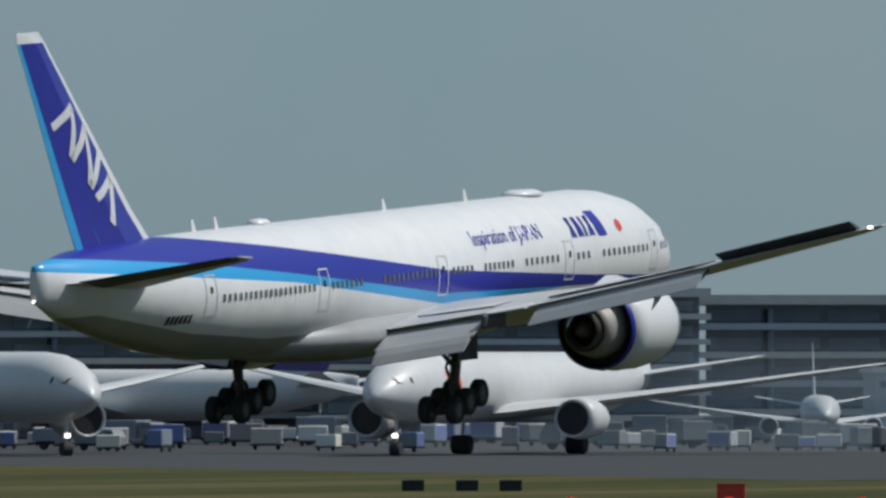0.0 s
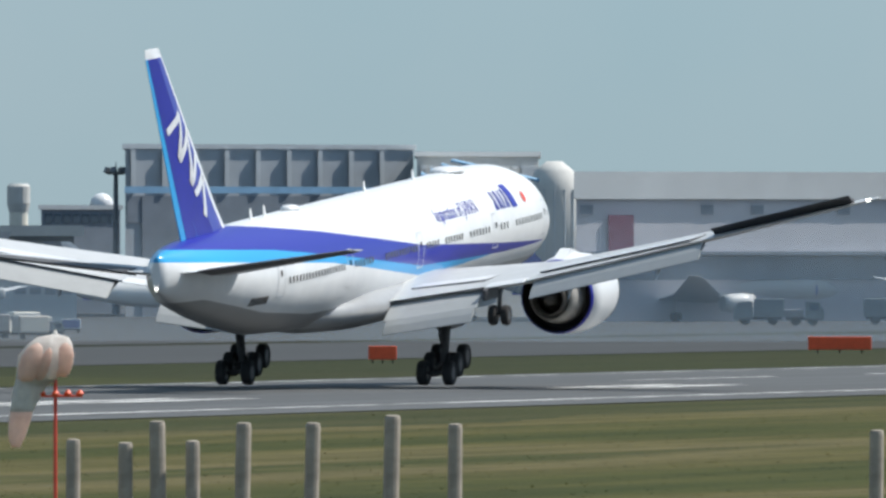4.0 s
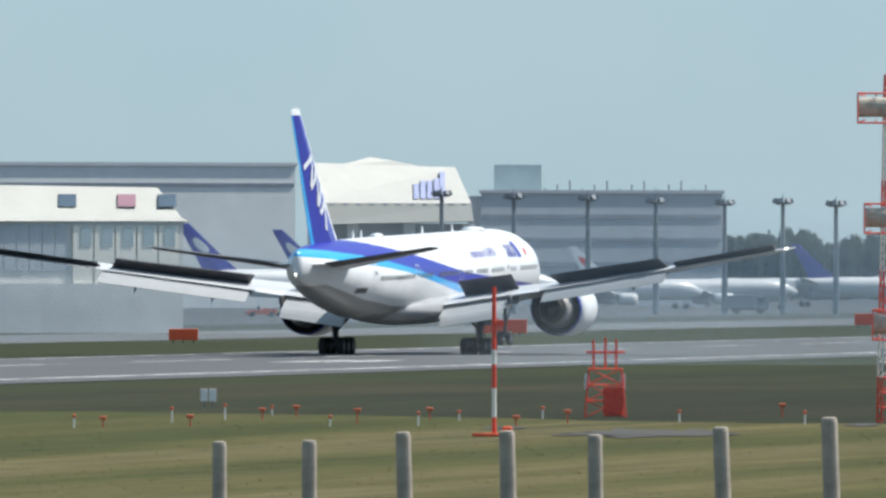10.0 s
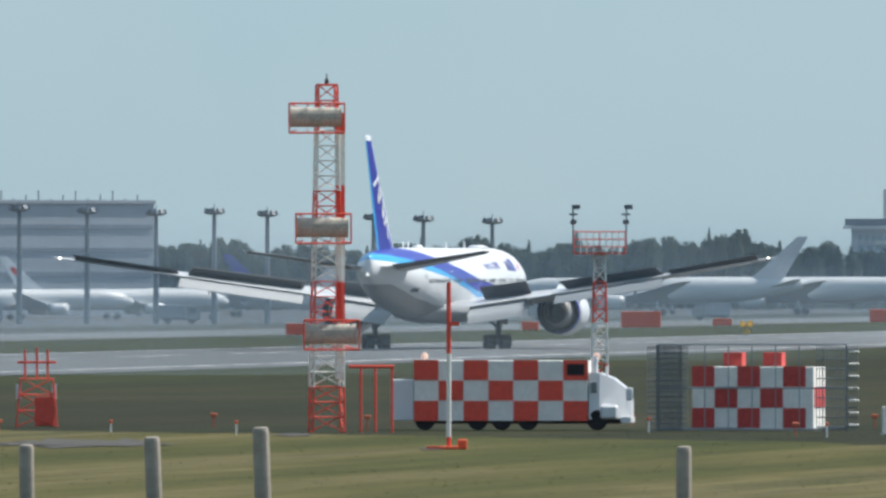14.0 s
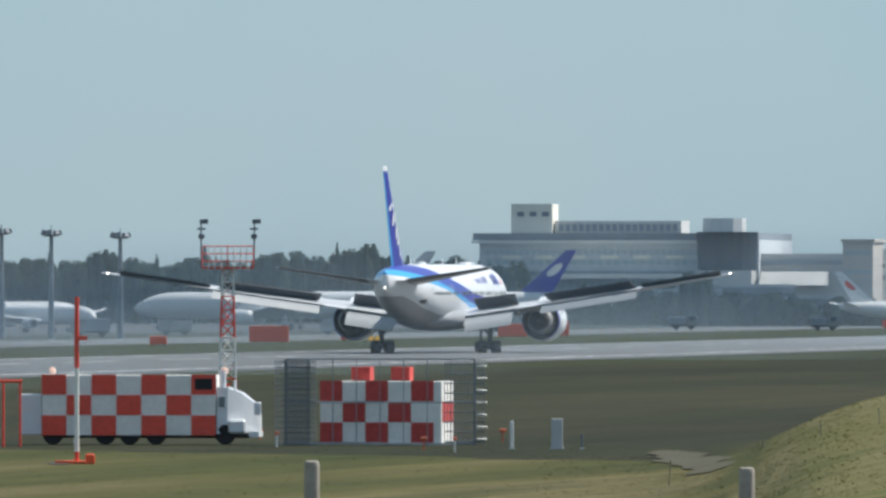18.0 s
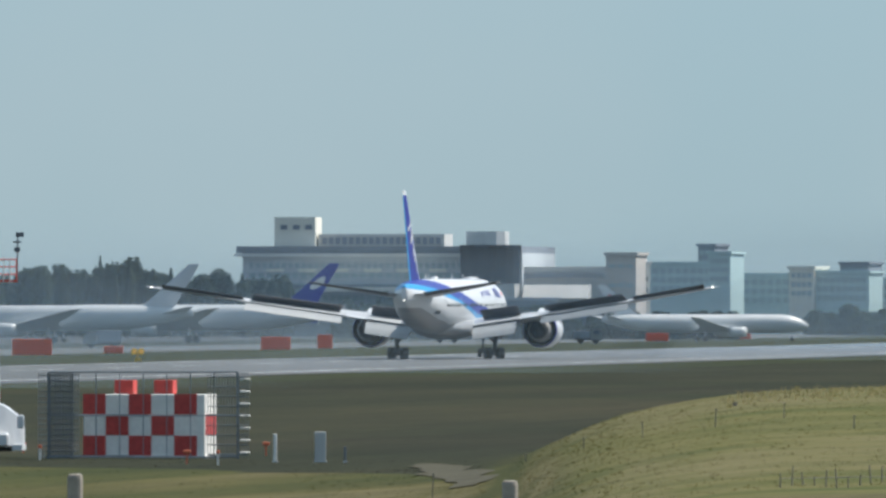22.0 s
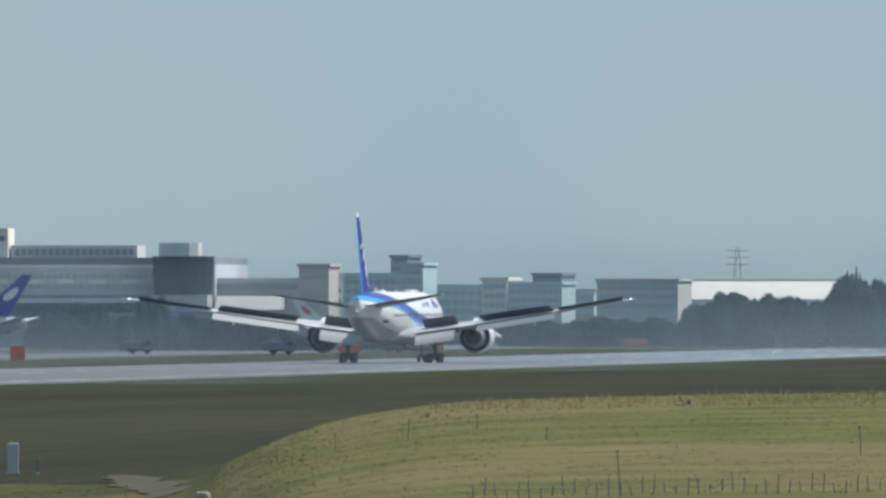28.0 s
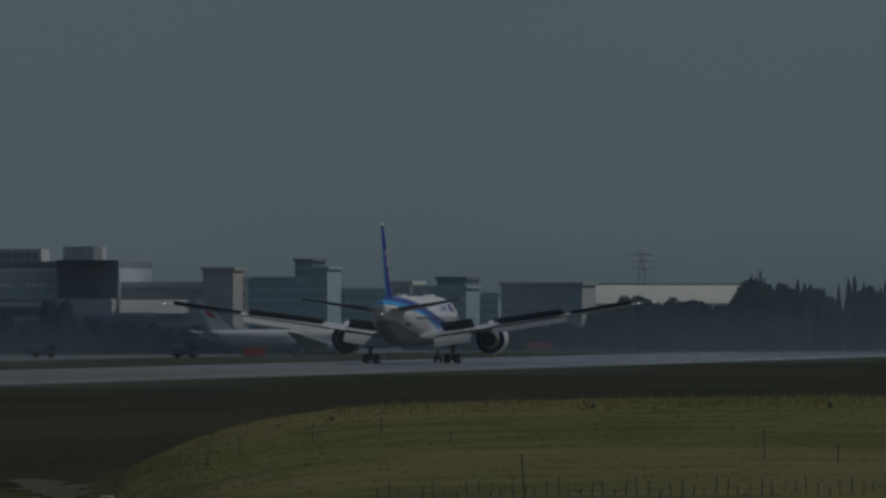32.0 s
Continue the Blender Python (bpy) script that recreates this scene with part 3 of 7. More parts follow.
def trimmed(bm):
    """Tilts the tailplane nose-down, its trailing edge up."""
    bmesh.ops.rotate(bm, cent=(0, -29.5, 7.2), matrix=Matrix.Rotation(radians(-4.5), 3, "X"), verts=bm.verts)
    return bm


HINGE = 11.2
SPOILERS = []


def spoiler(parent, side, x0, x1, back, chord, origin):
    """A raisable plate on the wing's top; its frame lies on the hinge."""
    pts = []
    for x in (x0, x1):
        le, te, z, th = wing_at(x)
        pts.append(Vector((side * x, le + (te - le) * back, z + th * 0.28 + 0.05)) - Vector(origin))
    a, b = (pts[0], pts[1]) if side > 0 else (pts[1], pts[0])
    ex = (b - a).normalized()
    ez = Vector((0, 0, 1)) - ex * ex.z
    ez.normalize()
    ey = ez.cross(ex)
    m = Matrix.Translation(a) @ Matrix((ex, ey, ez)).transposed().to_4x4()
    w = (b - a).length
    bm = boxed(0.008, w - 0.008, -chord, 0, -0.03, 0.05)
    bm.normal_update()
    # all but the top face near black: the raised plate's shade painted in
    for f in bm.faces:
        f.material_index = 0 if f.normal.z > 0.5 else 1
    ob = part("spoiler", bm, [M_WHITE, M_UNDER], parent, "spoiler plate with shade painted beneath", at=m)
    SPOILERS.append((ob, m))
    return ob


def gear_leg(parent, x, nose=False):
    bm = bmesh.new()
    if nose:
        tube(bm, (0, 31.2, 0.7), (0, 31.3, 3.2), 0.13)
        tube(bm, (0, 31.3, 1.5), (0, 33.4, 3.0), 0.07)
        tube(bm, (-0.45, 31.2, 0.62), (0.45, 31.2, 0.62), 0.1)
    else:
        s = 1 if x > 0 else -1
        tube(bm, (x, 0, 0.35), (x + s * 0.35, 0.1, 4.2), 0.22, 0.3, 12)
        tube(bm, (x, 0.1, 1.9), (x - s * 1.6, 0.3, 3.6), 0.12)
        tube(bm, (x, 0.1, 1.7), (x + s * 0.2, 2.2, 3.7), 0.11)
        tube(bm, (x, -0.15, 1.2), (x, -0.75, 1.9), 0.07)
        tube(bm, (x, -0.75, 1.9), (x, -0.2, 2.6), 0.07)
        box(bm, x + s * 0.7 - 0.04, x + s * 0.7 + 0.04, -1.0, 1.3, 2.2, 3.9)
    return part("nose_gear" if nose else "main_gear", bm, M_GEAR, parent, "steel landing gear leg")


TRUCKS = []


def truck(parent, x):
    bm = boxed(-0.16, 0.16, -1.65, 1.65, -0.16, 0.2, 0.05)
    for y in (-1.46, 0, 1.46):
        tube(bm, (-0.75, y, 0), (0.75, y, 0), 0.11)
    ob = part("wheel_truck", bm, M_GEAR, parent, "six-wheeled bogie beam", at=pose(x, 0, 0.66))
    for y in (-1.46, 0, 1.46):
        for s in (-0.7, 0.7):
            wheel(ob, s, y, 0)
    TRUCKS.append((ob, x))
    return ob


def main_airliner():
    top = thing("airliner", pose(RUNWAY_X, 700, 0), "white twin-engined airliner with deep and light blue bands, landing", "airliner")
    hull = part("fuselage", hull_mesh(), M_LIVERY, top, "white hull with blue bands and grey belly", smooth=True)
    part("wing_fairing", loft([ring((0, f, 3.55), w, "y", 24, h) for f, w, h in ((16, 0.4, 0.4), (13.5, 2.4, 0.9), (9, 3.35, 1.2), (2, 3.55, 1.3), (-4, 3.5, 1.25), (-9, 2.7, 1.0), (-13, 0.5, 0.4))]), M_BELLY, top, "pale grey belly fairing", smooth=True)
    # fin
    part("fin", fin_mesh(0.1, 0.7, FIN[:3]), M_NAVY, top, "deep blue fin")
    part("fin_edge", fin_mesh(0.0, 0.1, FIN[:3]), M_WHITE, top, "white leading edge")
    part("fin_cap", fin_mesh(0.0, 1.0, (FIN[2], FIN[3])), M_WHITE, top, "white fin cap")
    rud = part("rudder", fin_mesh(0.7, 1.0, FIN[:3]), M_SKYBLUE, top, "light blue rudder")
    part("rudder_front", fin_mesh(0.7, 0.9, ((FIN[0][0], FIN[0][1], 8.25, 0.38), (FIN[1][0], FIN[1][1], 10.4, 0.33), (FIN[2][0], FIN[2][1], 18.35, 0.15))), M_NAVY, rud)
    for side in (-1, 1):
        # a leaning mark of plain white bars
        for a, b in (((0.8, 14.46), (0.19, 15.37)), ((0.22, 15.32), (0.66, 13.0)), ((0.65, 12.94), (0.12, 14.38)), ((0.15, 14.27), (0.53, 11.67)), ((0.53, 11.62), (0.11, 13.05)), ((0.51, 11.07), (0.11, 11.95)), ((0.12, 11.89), (0.45, 9.85))):
            part("fin_bar", fin_bar(a, b, 0.36, side), M_WHITE, top, "white bar of the airline mark")
    for side in (-1, 1):
        stab = part("stabilizer", stab_mesh(side), M_GREY, top, "pale grey tailplane")
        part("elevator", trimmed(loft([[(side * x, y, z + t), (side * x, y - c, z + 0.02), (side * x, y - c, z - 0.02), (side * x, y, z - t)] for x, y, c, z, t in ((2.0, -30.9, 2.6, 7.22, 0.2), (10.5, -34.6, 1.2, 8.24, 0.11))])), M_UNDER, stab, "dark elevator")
    # wings
    wings = []
    for side in (1, -1):
        inner = part("inner_wing", wing_mesh(side, (0.5, 3.1, 7, HINGE)), M_WING, top, "pale inner wing")
        le, te, hz, th = wing_at(HINGE)
        org = (side * HINGE, 0, hz)
        outer = part("outer_wing", wing_mesh(side, (HINGE - 0.02, 16, 22, 27, 29.6, 31.3, 32.5), org), M_WING, top, "pale outer wing with a raked tip", at=pose(*org))
        part("inboard_flap", panel(side, 3.5, 8.6, 0.975, 0.965, 2.1, -0.26, 20), M_FLAP, inner, "lowered inboard flap")
        part("rear_flap", panel(side, 3.7, 8.55, 1.115, 1.165, 1.0, -1.06, 36), M_FLAP, inner, "lowered rear flap")
        part("flaperon", panel(side, 8.8, 10.9, 0.93, 0.93, 1.2, 0.0, 3), M_WHITE, inner, "white flaperon held level")
        part("hinge_fairing", boxed(side * 8.85 - 0.13, side * 8.85 + 0.13, -4.0, -1.5, wing_at(9.0)[2] - 0.75, wing_at(9.0)[2] - 0.1, 0.08), M_UNDER, inner, "dark hinge fairing")
        flap = panel(side, HINGE + 0.2, 21.8, 0.985, 0.985, 1.55, -0.24, 27)
        bmesh.ops.translate(flap, vec=[-c for c in org], verts=flap.verts)
        part("outboard_flap", flap, M_FLAP, outer, "lowered outboard flap")
        # an added dark plate paints the shade of the slot
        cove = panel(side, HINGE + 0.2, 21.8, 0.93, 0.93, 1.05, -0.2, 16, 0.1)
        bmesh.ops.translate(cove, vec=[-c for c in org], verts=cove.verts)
        part("flap_cove", cove, M_UNDER, outer, "added dark plate, painted shade of the flap slot")
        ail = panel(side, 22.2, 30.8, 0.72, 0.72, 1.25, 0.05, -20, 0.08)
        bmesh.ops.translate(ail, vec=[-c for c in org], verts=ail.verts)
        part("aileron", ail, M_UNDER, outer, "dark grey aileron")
        for x, y, s in ((6.0, 0.4, 0.3), (13.8, -3.5, 0.35), (19.2, -6.3, 0.42)):
            le, te, z, th = wing_at(x)
            fair = loft([ring((side * x, te + dy * s, z - 0.55 * s - dz), w * s, "y", 12, w * s * 1.3) for dy, dz, w in ((4.2, -0.1, 0.05), (2.6, 0.05, 0.32), (0, 0.25, 0.42), (-2.0, 0.75, 0.32), (-3.6, 1.25, 0.04))])
            if x > HINGE:
                bmesh.ops.translate(fair, vec=[-c for c in org], verts=fair.verts)
            part("flap_track_fairing", fair, M_GREY, inner if x < HINGE else outer, smooth=True)
        for x0, x1 in ((4.2, 6.4), (6.4, 8.6)):
            spoiler(inner, side, x0, x1, 0.70, 1.5, (0, 0, 0))
        for x0, x1 in ((12.0, 13.9), (13.9, 15.8), (15.8, 17.7), (17.7, 19.6), (19.6, 21.5)):
            spoiler(outer, side, x0, x1, 0.68, 1.35, org)
        le, te, z, th = wing_at(31.8)
        part("wingtip_lamp", boxed(side * 31.9 - 0.08 - org[0], side * 31.9 + 0.08 - org[0], te - 0.3, te - 0.05, z - hz - 0.03, z - hz + 0.09), M_LAMP_WHITE, outer, "glowing white tip lamp")
        nacelle(top, side)
        gear_leg(top, side * 5.49)
        truck(top, side * 5.49)
        wings.append((outer, org))
    gear_leg(top, 0, True)
    nose = part("nose_axle", barred((-0.5, 31.2, 0.55), (0.5, 31.2, 0.55), 0.09), M_STEEL, top)
    for s in (-0.36, 0.36):
        wheel(nose, s, 31.2, 0.55, 0.55, 0.4)
    part("tail_lamp", boxed(-0.04, 0.04, -34.2, -34.08, 6.62, 6.72), M_LAMP_WHITE, top, "glowing white tail lamp")
    # doors, windows and marks on the hull's sides
    for side in (-1, 1):
        for f in (30.5, 19.6, 4.6, -9.0, -21.0):
            z0 = 5.0 if f > -20 else 5.3
            door = part("cabin_door", hull_outline(f - 0.55, f + 0.55, z0, z0 + 1.95, side), M_GREY if f > 20 or f < -20 else M_WHITE, top, "outline of a closed cabin door")
            part("door_window", hull_patch(f - 0.12, f + 0.12, z0 + 1.1, z0 + 1.4, side, bm=None, n=1), M_DARK, door)
        f = 33.0
        k = 0
        while f > -20.2:
            if all(abs(f - d) > 0.9 for d in (30.5, 19.6, 4.6, -9.0, -21.0)) and not (22 < f < 23.5 or 13.0 < f < 14.2 or 8.0 < f < 9.0 or -4.5 < f < -2.5):
                part("cabin_window", hull_patch(f - 0.12, f + 0.12, 5.95, 6.29, side, n=1), M_CABIN, top)
            f -= 0.533 if f < 14 else 0.62
            k += 1
        for f0, lean in ((23.0, 0.3), (22.6, -0.3), (22.1, 0.0), (21.7, 0.3), (21.3, 0.0), (20.8, 0.3), (20.4, -0.3)):
            part("hull_stroke", hull_patch(f0 - 0.12, f0 + 0.12, 7.0, 7.95, side, 0.03, lean), M_NAVY, top, "dark blue stroke of the airline mark")
        part("mark_block", hull_patch(23.5, 24.5, 6.95, 8.15, side, 0.03, 0.35), M_NAVY, top, "deep blue slanted block")
        part("round_flag", loft([[hull_point(26.2 + r * math.cos(a), 7.35 + r * math.sin(a), side, 0.03) for a in np.linspace(0, 6.283, 13)[:-1]] for r in (0.01, 0.3)], False), M_RED, top, "red disc of a flag")
        for i in range(6):
            part("hull_bar", hull_patch(-24.6 + i * 0.36, -24.35 + i * 0.36, 5.1, 5.5, side, 0.03, 0.0, None, 1), M_DARK, top)
        part("cockpit_window", hull_patch(33.2, 34.9, 6.3, 6.8, side, 0.02), M_DARK, top)
    slogan(top)
    # things on the hull's back
    for f, r in ((21.0, 0.9), (-9.5, 0.5)):
        part("antenna_dome", loft([ring((0, f, 9.0 + q), r * s, "z", 20, r * 1.7 * s) for q, s in ((0, 1.0), (0.18, 0.9), (0.28, 0.6), (0.31, 0.1))]), M_WHITE, top, smooth=True)
    for f in (14.5, -14.0, -16.5, 5.0):
        c, w, h = hull_radius(f)
        part("blade_antenna", loft([[(-0.04, f, c + h - 0.05), (0.04, f, c + h - 0.05), (0.04, f - 0.45, c + h - 0.05), (-0.04, f - 0.45, c + h - 0.05)], [(-0.02, f - 0.3, c + h + 0.55), (0.02, f - 0.3, c + h + 0.55), (0.02, f - 0.5, c + h + 0.55), (-0.02, f - 0.5, c + h + 0.55)]]), M_WHITE, top)
    return top, wings


def text_mesh(words):
    cu = bpy.data.curves.new("slogan", "FONT")
    cu.body, cu.size, cu.resolution_u = words, 1.02, 2
    tmp = new("slogan_source", cu)
    me = bpy.data.meshes.new_from_object(tmp.evaluated_get(bpy.context.evaluated_depsgraph_get()))
    bpy.data.objects.remove(tmp)
    return me


def slogan(top):
    """The words on the hull, bent round its side, each a part of its own."""
    words = "Inspiration of JAPAN".split()
    ends = [max(v.co.x for v in text_mesh(" ".join(words[:k + 1])).vertices) for k in range(3)]
    for side in (-1, 1):
        for k in range(3):
            bm = bmesh.new()
            bm.from_mesh(text_mesh(" ".join(words[:k + 1])))
            if k:
                bmesh.ops.delete(bm, geom=[v for v in bm.verts if v.co.x < ends[k - 1] + 0.05], context="VERTS")
            for v in bm.verts:
                t = v.co.x / ends[2]
                v.co = hull_point(8.7 + 8.2 * t if side > 0 else 16.9 - 8.2 * t, 7.15 + v.co.y, side, 0.03)
            me = bpy.data.meshes.new("slogan_word")
            bm.to_mesh(me)
            bm.free()
            me.materials.append(M_NAVY)
            ob = new("slogan_word", me)
            ob.parent = top
            ob["label"] = "dark blue word " + words[k]


airliner, WINGS = main_airliner()

# ---- far buildings ----
M_CONC = stained("grey concrete wall", (0.52, 0.515, 0.49), 0.8, grain=0.5, stain=0.05, var=0.08, dirt=(0.22, 0.22, 0.22))
M_FASCIA = stained("pale grey cladding", (0.66, 0.67, 0.66), 0.6, grain=0.3, stain=0.04, var=0.06, dirt=(0.5,0.5,0.5))
M_WALLPINK = stained("dull mauve-grey cladding", (0.52, 0.51, 0.54), 0.7, grain=0.3, stain=0.04, var=0.06, dirt=(0.4, 0.4, 0.42))
M_WHITEWALL = stained("off-white cladding", (0.70, 0.675, 0.59), 0.55, grain=0.3, stain=0.05, var=0.05, dirt=(0.5, 0.49, 0.45))
M_CREAM = stained("weathered cream cladding", (0.46, 0.45, 0.41), 0.6, grain=0.3, stain=0.05, var=0.05, dirt=(0.36, 0.35, 0.32))
M_ROOFPALE = stained("dull white roof sheeting", (0.31, 0.314, 0.288), 0.6, grain=0.3, stain=0.05, var=0.05, dirt=(0.28, 0.28, 0.26))
M_DOORGREY = stained("mid-grey cladding", (0.37, 0.40, 0.43), 0.65, grain=0.3, stain=0.05, var=0.06, dirt=(0.28, 0.29, 0.31))
M_GREYWALL = stained("dull grey-green cladding", (0.35, 0.35, 0.318), 0.65, grain=0.3, stain=0.05, var=0.06, dirt=(0.27, 0.28, 0.26))
M_ROOFGREY = stained("blue-grey sheet roofing", (0.45, 0.48, 0.50), 0.6, grain=0.3, stain=0.03, var=0.06, dirt=(0.35, 0.37, 0.39))
M_SLATE = stained("dark blue-grey panels", (0.20, 0.23, 0.27), 0.5, grain=0.3, stain=0.05, var=0.15)
M_PANE = stained("tinted glazing", (0.07, 0.10, 0.13), 0.12, grain=0.2, stain=0.05, var=0.2, spec=0.8)
M_DRUM = stained("smoked blue-grey glazing", (0.014, 0.024, 0.038), 0.9, grain=0.4, stain=0.08, var=0.2, spec=0.1)
# far paler than M_PANE: distance haze put into the colour
M_HAZE = stained("pale glazing tint with painted haze", (0.31, 0.40, 0.42), 0.3, grain=0.2, stain=0.05, var=0.15)
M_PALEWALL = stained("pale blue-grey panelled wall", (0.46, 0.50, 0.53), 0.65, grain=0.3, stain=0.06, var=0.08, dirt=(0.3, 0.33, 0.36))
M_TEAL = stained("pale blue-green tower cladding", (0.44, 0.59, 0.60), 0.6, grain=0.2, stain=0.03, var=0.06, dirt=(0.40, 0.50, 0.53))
M_TAN = stained("tan rendered wall", (0.48, 0.44, 0.40), 0.8, grain=0.3, stain=0.05, var=0.06)
M_MAROON = stained("maroon roller door", (0.17, 0.06, 0.10), 0.6, grain=1.0, stain=0.1, var=0.1)
M_BLUEDOOR = stained("light blue hangar door", (0.22, 0.40, 0.58), 0.6, grain=0.5, stain=0.05, var=0.1)
M_BROWNROOF = stained("weathered brown-grey roof", (0.24, 0.235, 0.24), 0.75, grain=0.4, stain=0.04, var=0.15)
M_MAST = stained("galvanised mast steel", (0.17, 0.19, 0.21), 0.6, 0.3, grain=2, var=0.15)
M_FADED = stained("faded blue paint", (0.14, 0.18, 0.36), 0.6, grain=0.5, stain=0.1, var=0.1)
M_JADE = stained("pale turquoise paint", (0.26, 0.60, 0.68), 0.3, grain=1.0, stain=0.2, var=0.05, depth=0.002)
M_PURPLE = stained("deep purple paint", (0.06, 0.04, 0.16), 0.35, grain=1.0, stain=0.2, var=0.1, depth=0.002)


def sloped(s, u0, u1, v0, v1, depth, thick=0.3):
    """A thin raised patch on a sloping roof front; depth gives the front's y at each height angle."""
    return loft([[(s.x(u), depth(v) - thick + d, s.z(v)) for u, d in ((u0, 0), (u1, 0), (u1, thick + 0.2), (u0, thick + 0.2))] for v in (v0, v1)])


class Site:
    """A place at a bearing and distance with its own metres: x across the view, y away from the eye, z up."""

    def __init__(self, u, d, turn=0.0):
        self.u, self.d, self.m = u, d, facing(u, d, 0, turn)

    def x(self, u):
        return (u - self.u) * self.d / 30000.0

    def z(self, v):
        return EYE + v * self.d / 30000.0


def windows_row(parent, x0, x1, y, z0, z1, count, share=0.7, material=None, name="window"):
    """Separate recess-framed panes along a wall that looks towards -y."""
    w = (x1 - x0) / count
    base = None
    for i in range(count):
        a = x0 + w * (i + (1 - share) / 2)
        if base is None:
            base = part(name, boxed(0, w * share, -0.12, 0.05, 0, z1 - z0), material or M_PANE, parent, at=pose(a, y, z0))
        else:
            ob = new(name, base.data)
            ob.parent, ob.matrix_basis = parent, pose(a, y, z0)


def block(u0, u1, d, vtop, label, depth=30.0, wall=None, roof=None, bands=(), z0=0.0, name="building", turn=0.0, cat="building", vbase=None):
    """A plain storeyed block: wall, roof slab with parapet, and bands (v0, v1, count, material) of panes."""
    s = Site((u0 + u1) / 2, d, turn)
    x0, x1, zt = s.x(u0), s.x(u1), s.z(vtop)
    zb = z0 if vbase is None else s.z(vbase)
    top = thing(name, s.m, label, cat)
    part("wall", boxed(x0, x1, 0, depth, zb, zt), wall or M_CONC, top)
    rf = part("roof", boxed(x0 - 0.3, x1 + 0.3, -0.3, depth + 0.3, zt, zt + 0.5), roof or M_ROOFGREY, top)
    for v0, v1, count, mat in bands:
        if count == 1:
            part("window_band", boxed(x0 + 0.2, x1 - 0.2, -0.15, 0.1, s.z(v0), s.z(v1)), mat or M_PANE, top)
        else:
            windows_row(top, x0 + 0.3, x1 - 0.3, 0, s.z(v0), s.z(v1), count, 0.75, mat)
    return top, s


# passenger terminal: stepped decks with dark glazing between pale slabs
for u0, u1, d, v, n, lab in ((-14300, -13000, 1520, 92, 5, "long terminal wing with dark glazing between pale decks"), (-13000, -12330, 1500, 120, 6, "terminal wing with dark glazing between pale decks"),
                            (-12320, -11900, 1560, 108, 5, "grey terminal pier with banded glazing"), (-11890, -11150, 1620, 84, 4, "low terminal pier with a pale sloping roof"),
                            (-11140, -10500, 1700, 50, 4, "low terminal pier with a pale flat roof"), (-10490, -9560, 1760, 36, 3, "low grey terminal building with dark openings")):
    s = Site((u0 + u1) / 2, d)
    top = thing("terminal_building", s.m, lab, "terminal")
    x0, x1, zt = s.x(u0), s.x(u1), s.z(v)
    part("wall", boxed(x0, x1, 1.5, 40, 0, zt), M_PANE, top, "dark glazed wall")
    for i in range(n):
        z = zt * (i + 1) / n
        part("deck", boxed(x0 - 1, x1 + 1, -1.2 + 0.6 * (i % 2), 41, z - zt / n * (0.22 if i < n - 1 else 0.34), z), M_ROOFGREY if i % 2 else M_CONC, top, "pale grey deck edge")
        windows_row(top, x0, x1, 1.5, z - zt / n * 0.9, z - zt / n * 0.5, max(4, int((x1 - x0) / 9)), 0.86, M_SLATE, "glass_panel")
    for k in range(int((x1 - x0) / 18)):
        part("column", barred((x0 + 6 + 18 * k, 0.4, 0), (x0 + 6 + 18 * k, 0.4, zt * 0.9), 0.3), M_SLATE, top)

for u0, u1, d, v, lab in ((-11198, -11108, 1490, 20, "pale grey gate house at the foot of the terminal"), (-10517, -10392, 1500, -47, "pale grey gate house with a flat roof"), (-10640, -10575, 1495, -66, "low grey gate house beside the terminal"),
                          (-9677, -9557, 1520, -60, "low pale gate house before the terminal"), (-12020, -11930, 1480, -30, "grey gate house under the terminal deck")):
    block(u0, u1, d, v, lab, 9, M_ROOFGREY, M_FASCIA, ((v - 26, v - 14, 4, M_SLATE),), name="gate_house", turn=7.0)
# control cylinder, radome and block beyond the terminal
s = Site(-9660, 1900)
top = thing("lookout_tower", s.m, "pale round tower with a cap above a low roof", "tower")
part("shaft", loft([ring((0, 0, z), r, "z", 16) for z, r in ((0, 1.1), (s.z(60), 1.05))]), M_WHITEWALL, top)
part("cabin", loft([ring((0, 0, s.z(v)), r, "z", 16) for v, r in ((60, 1.1), (75, 1.3), (105, 1.3), (110, 1.0))]), M_CONC, top)
s = Site(-9513, 1900)
top = thing("radome", s.m, "white radar dome on a low roof", "radome")
part("dome", loft([ring((0, 0, s.z(72) + 1.35 * math.sin(a)), 1.35 * math.cos(a), "z", 20) for a in np.linspace(-1.0, 1.5, 9)]), M_WHITE, top, smooth=True)
part("drum", loft([ring((0, 0, z), 1.0, "z", 16) for z in (0, s.z(72) - 0.8)]), M_CONC, top)
block(-9620, -9480, 1880, 64, "small blue-grey plant block with a flat roof", 12, M_SLATE, None, ((40, 56, 8, None),))

# workshop with the blue doors
top, s = block(-9470, -8960, 1800, 171, "large grey maintenance hall with an open dark door", 60, M_DOORGREY, M_ROOFGREY, ((40, 88, 1, M_SLATE),), name="maintenance_hall", cat="hangar")
# dark plate on the closed wall paints the shade inside the doorway
part("door_opening", boxed(s.x(-9440), s.x(-9010), -0.3, 0.1, 0, s.z(88)), M_SLATE, top, "dark panel, painted shade of the open doorway")
part("door_pillar", boxed(s.x(-9010), s.x(-8970), -16.0, -12.0, 0, s.z(94)), M_WHITEWALL, top, "cream door pillar")
part("door_beam", boxed(s.x(-9470), s.x(-8975), -9.5, -8.6, s.z(92), s.z(104)), M_BLUEDOOR, top, "light blue door beam")
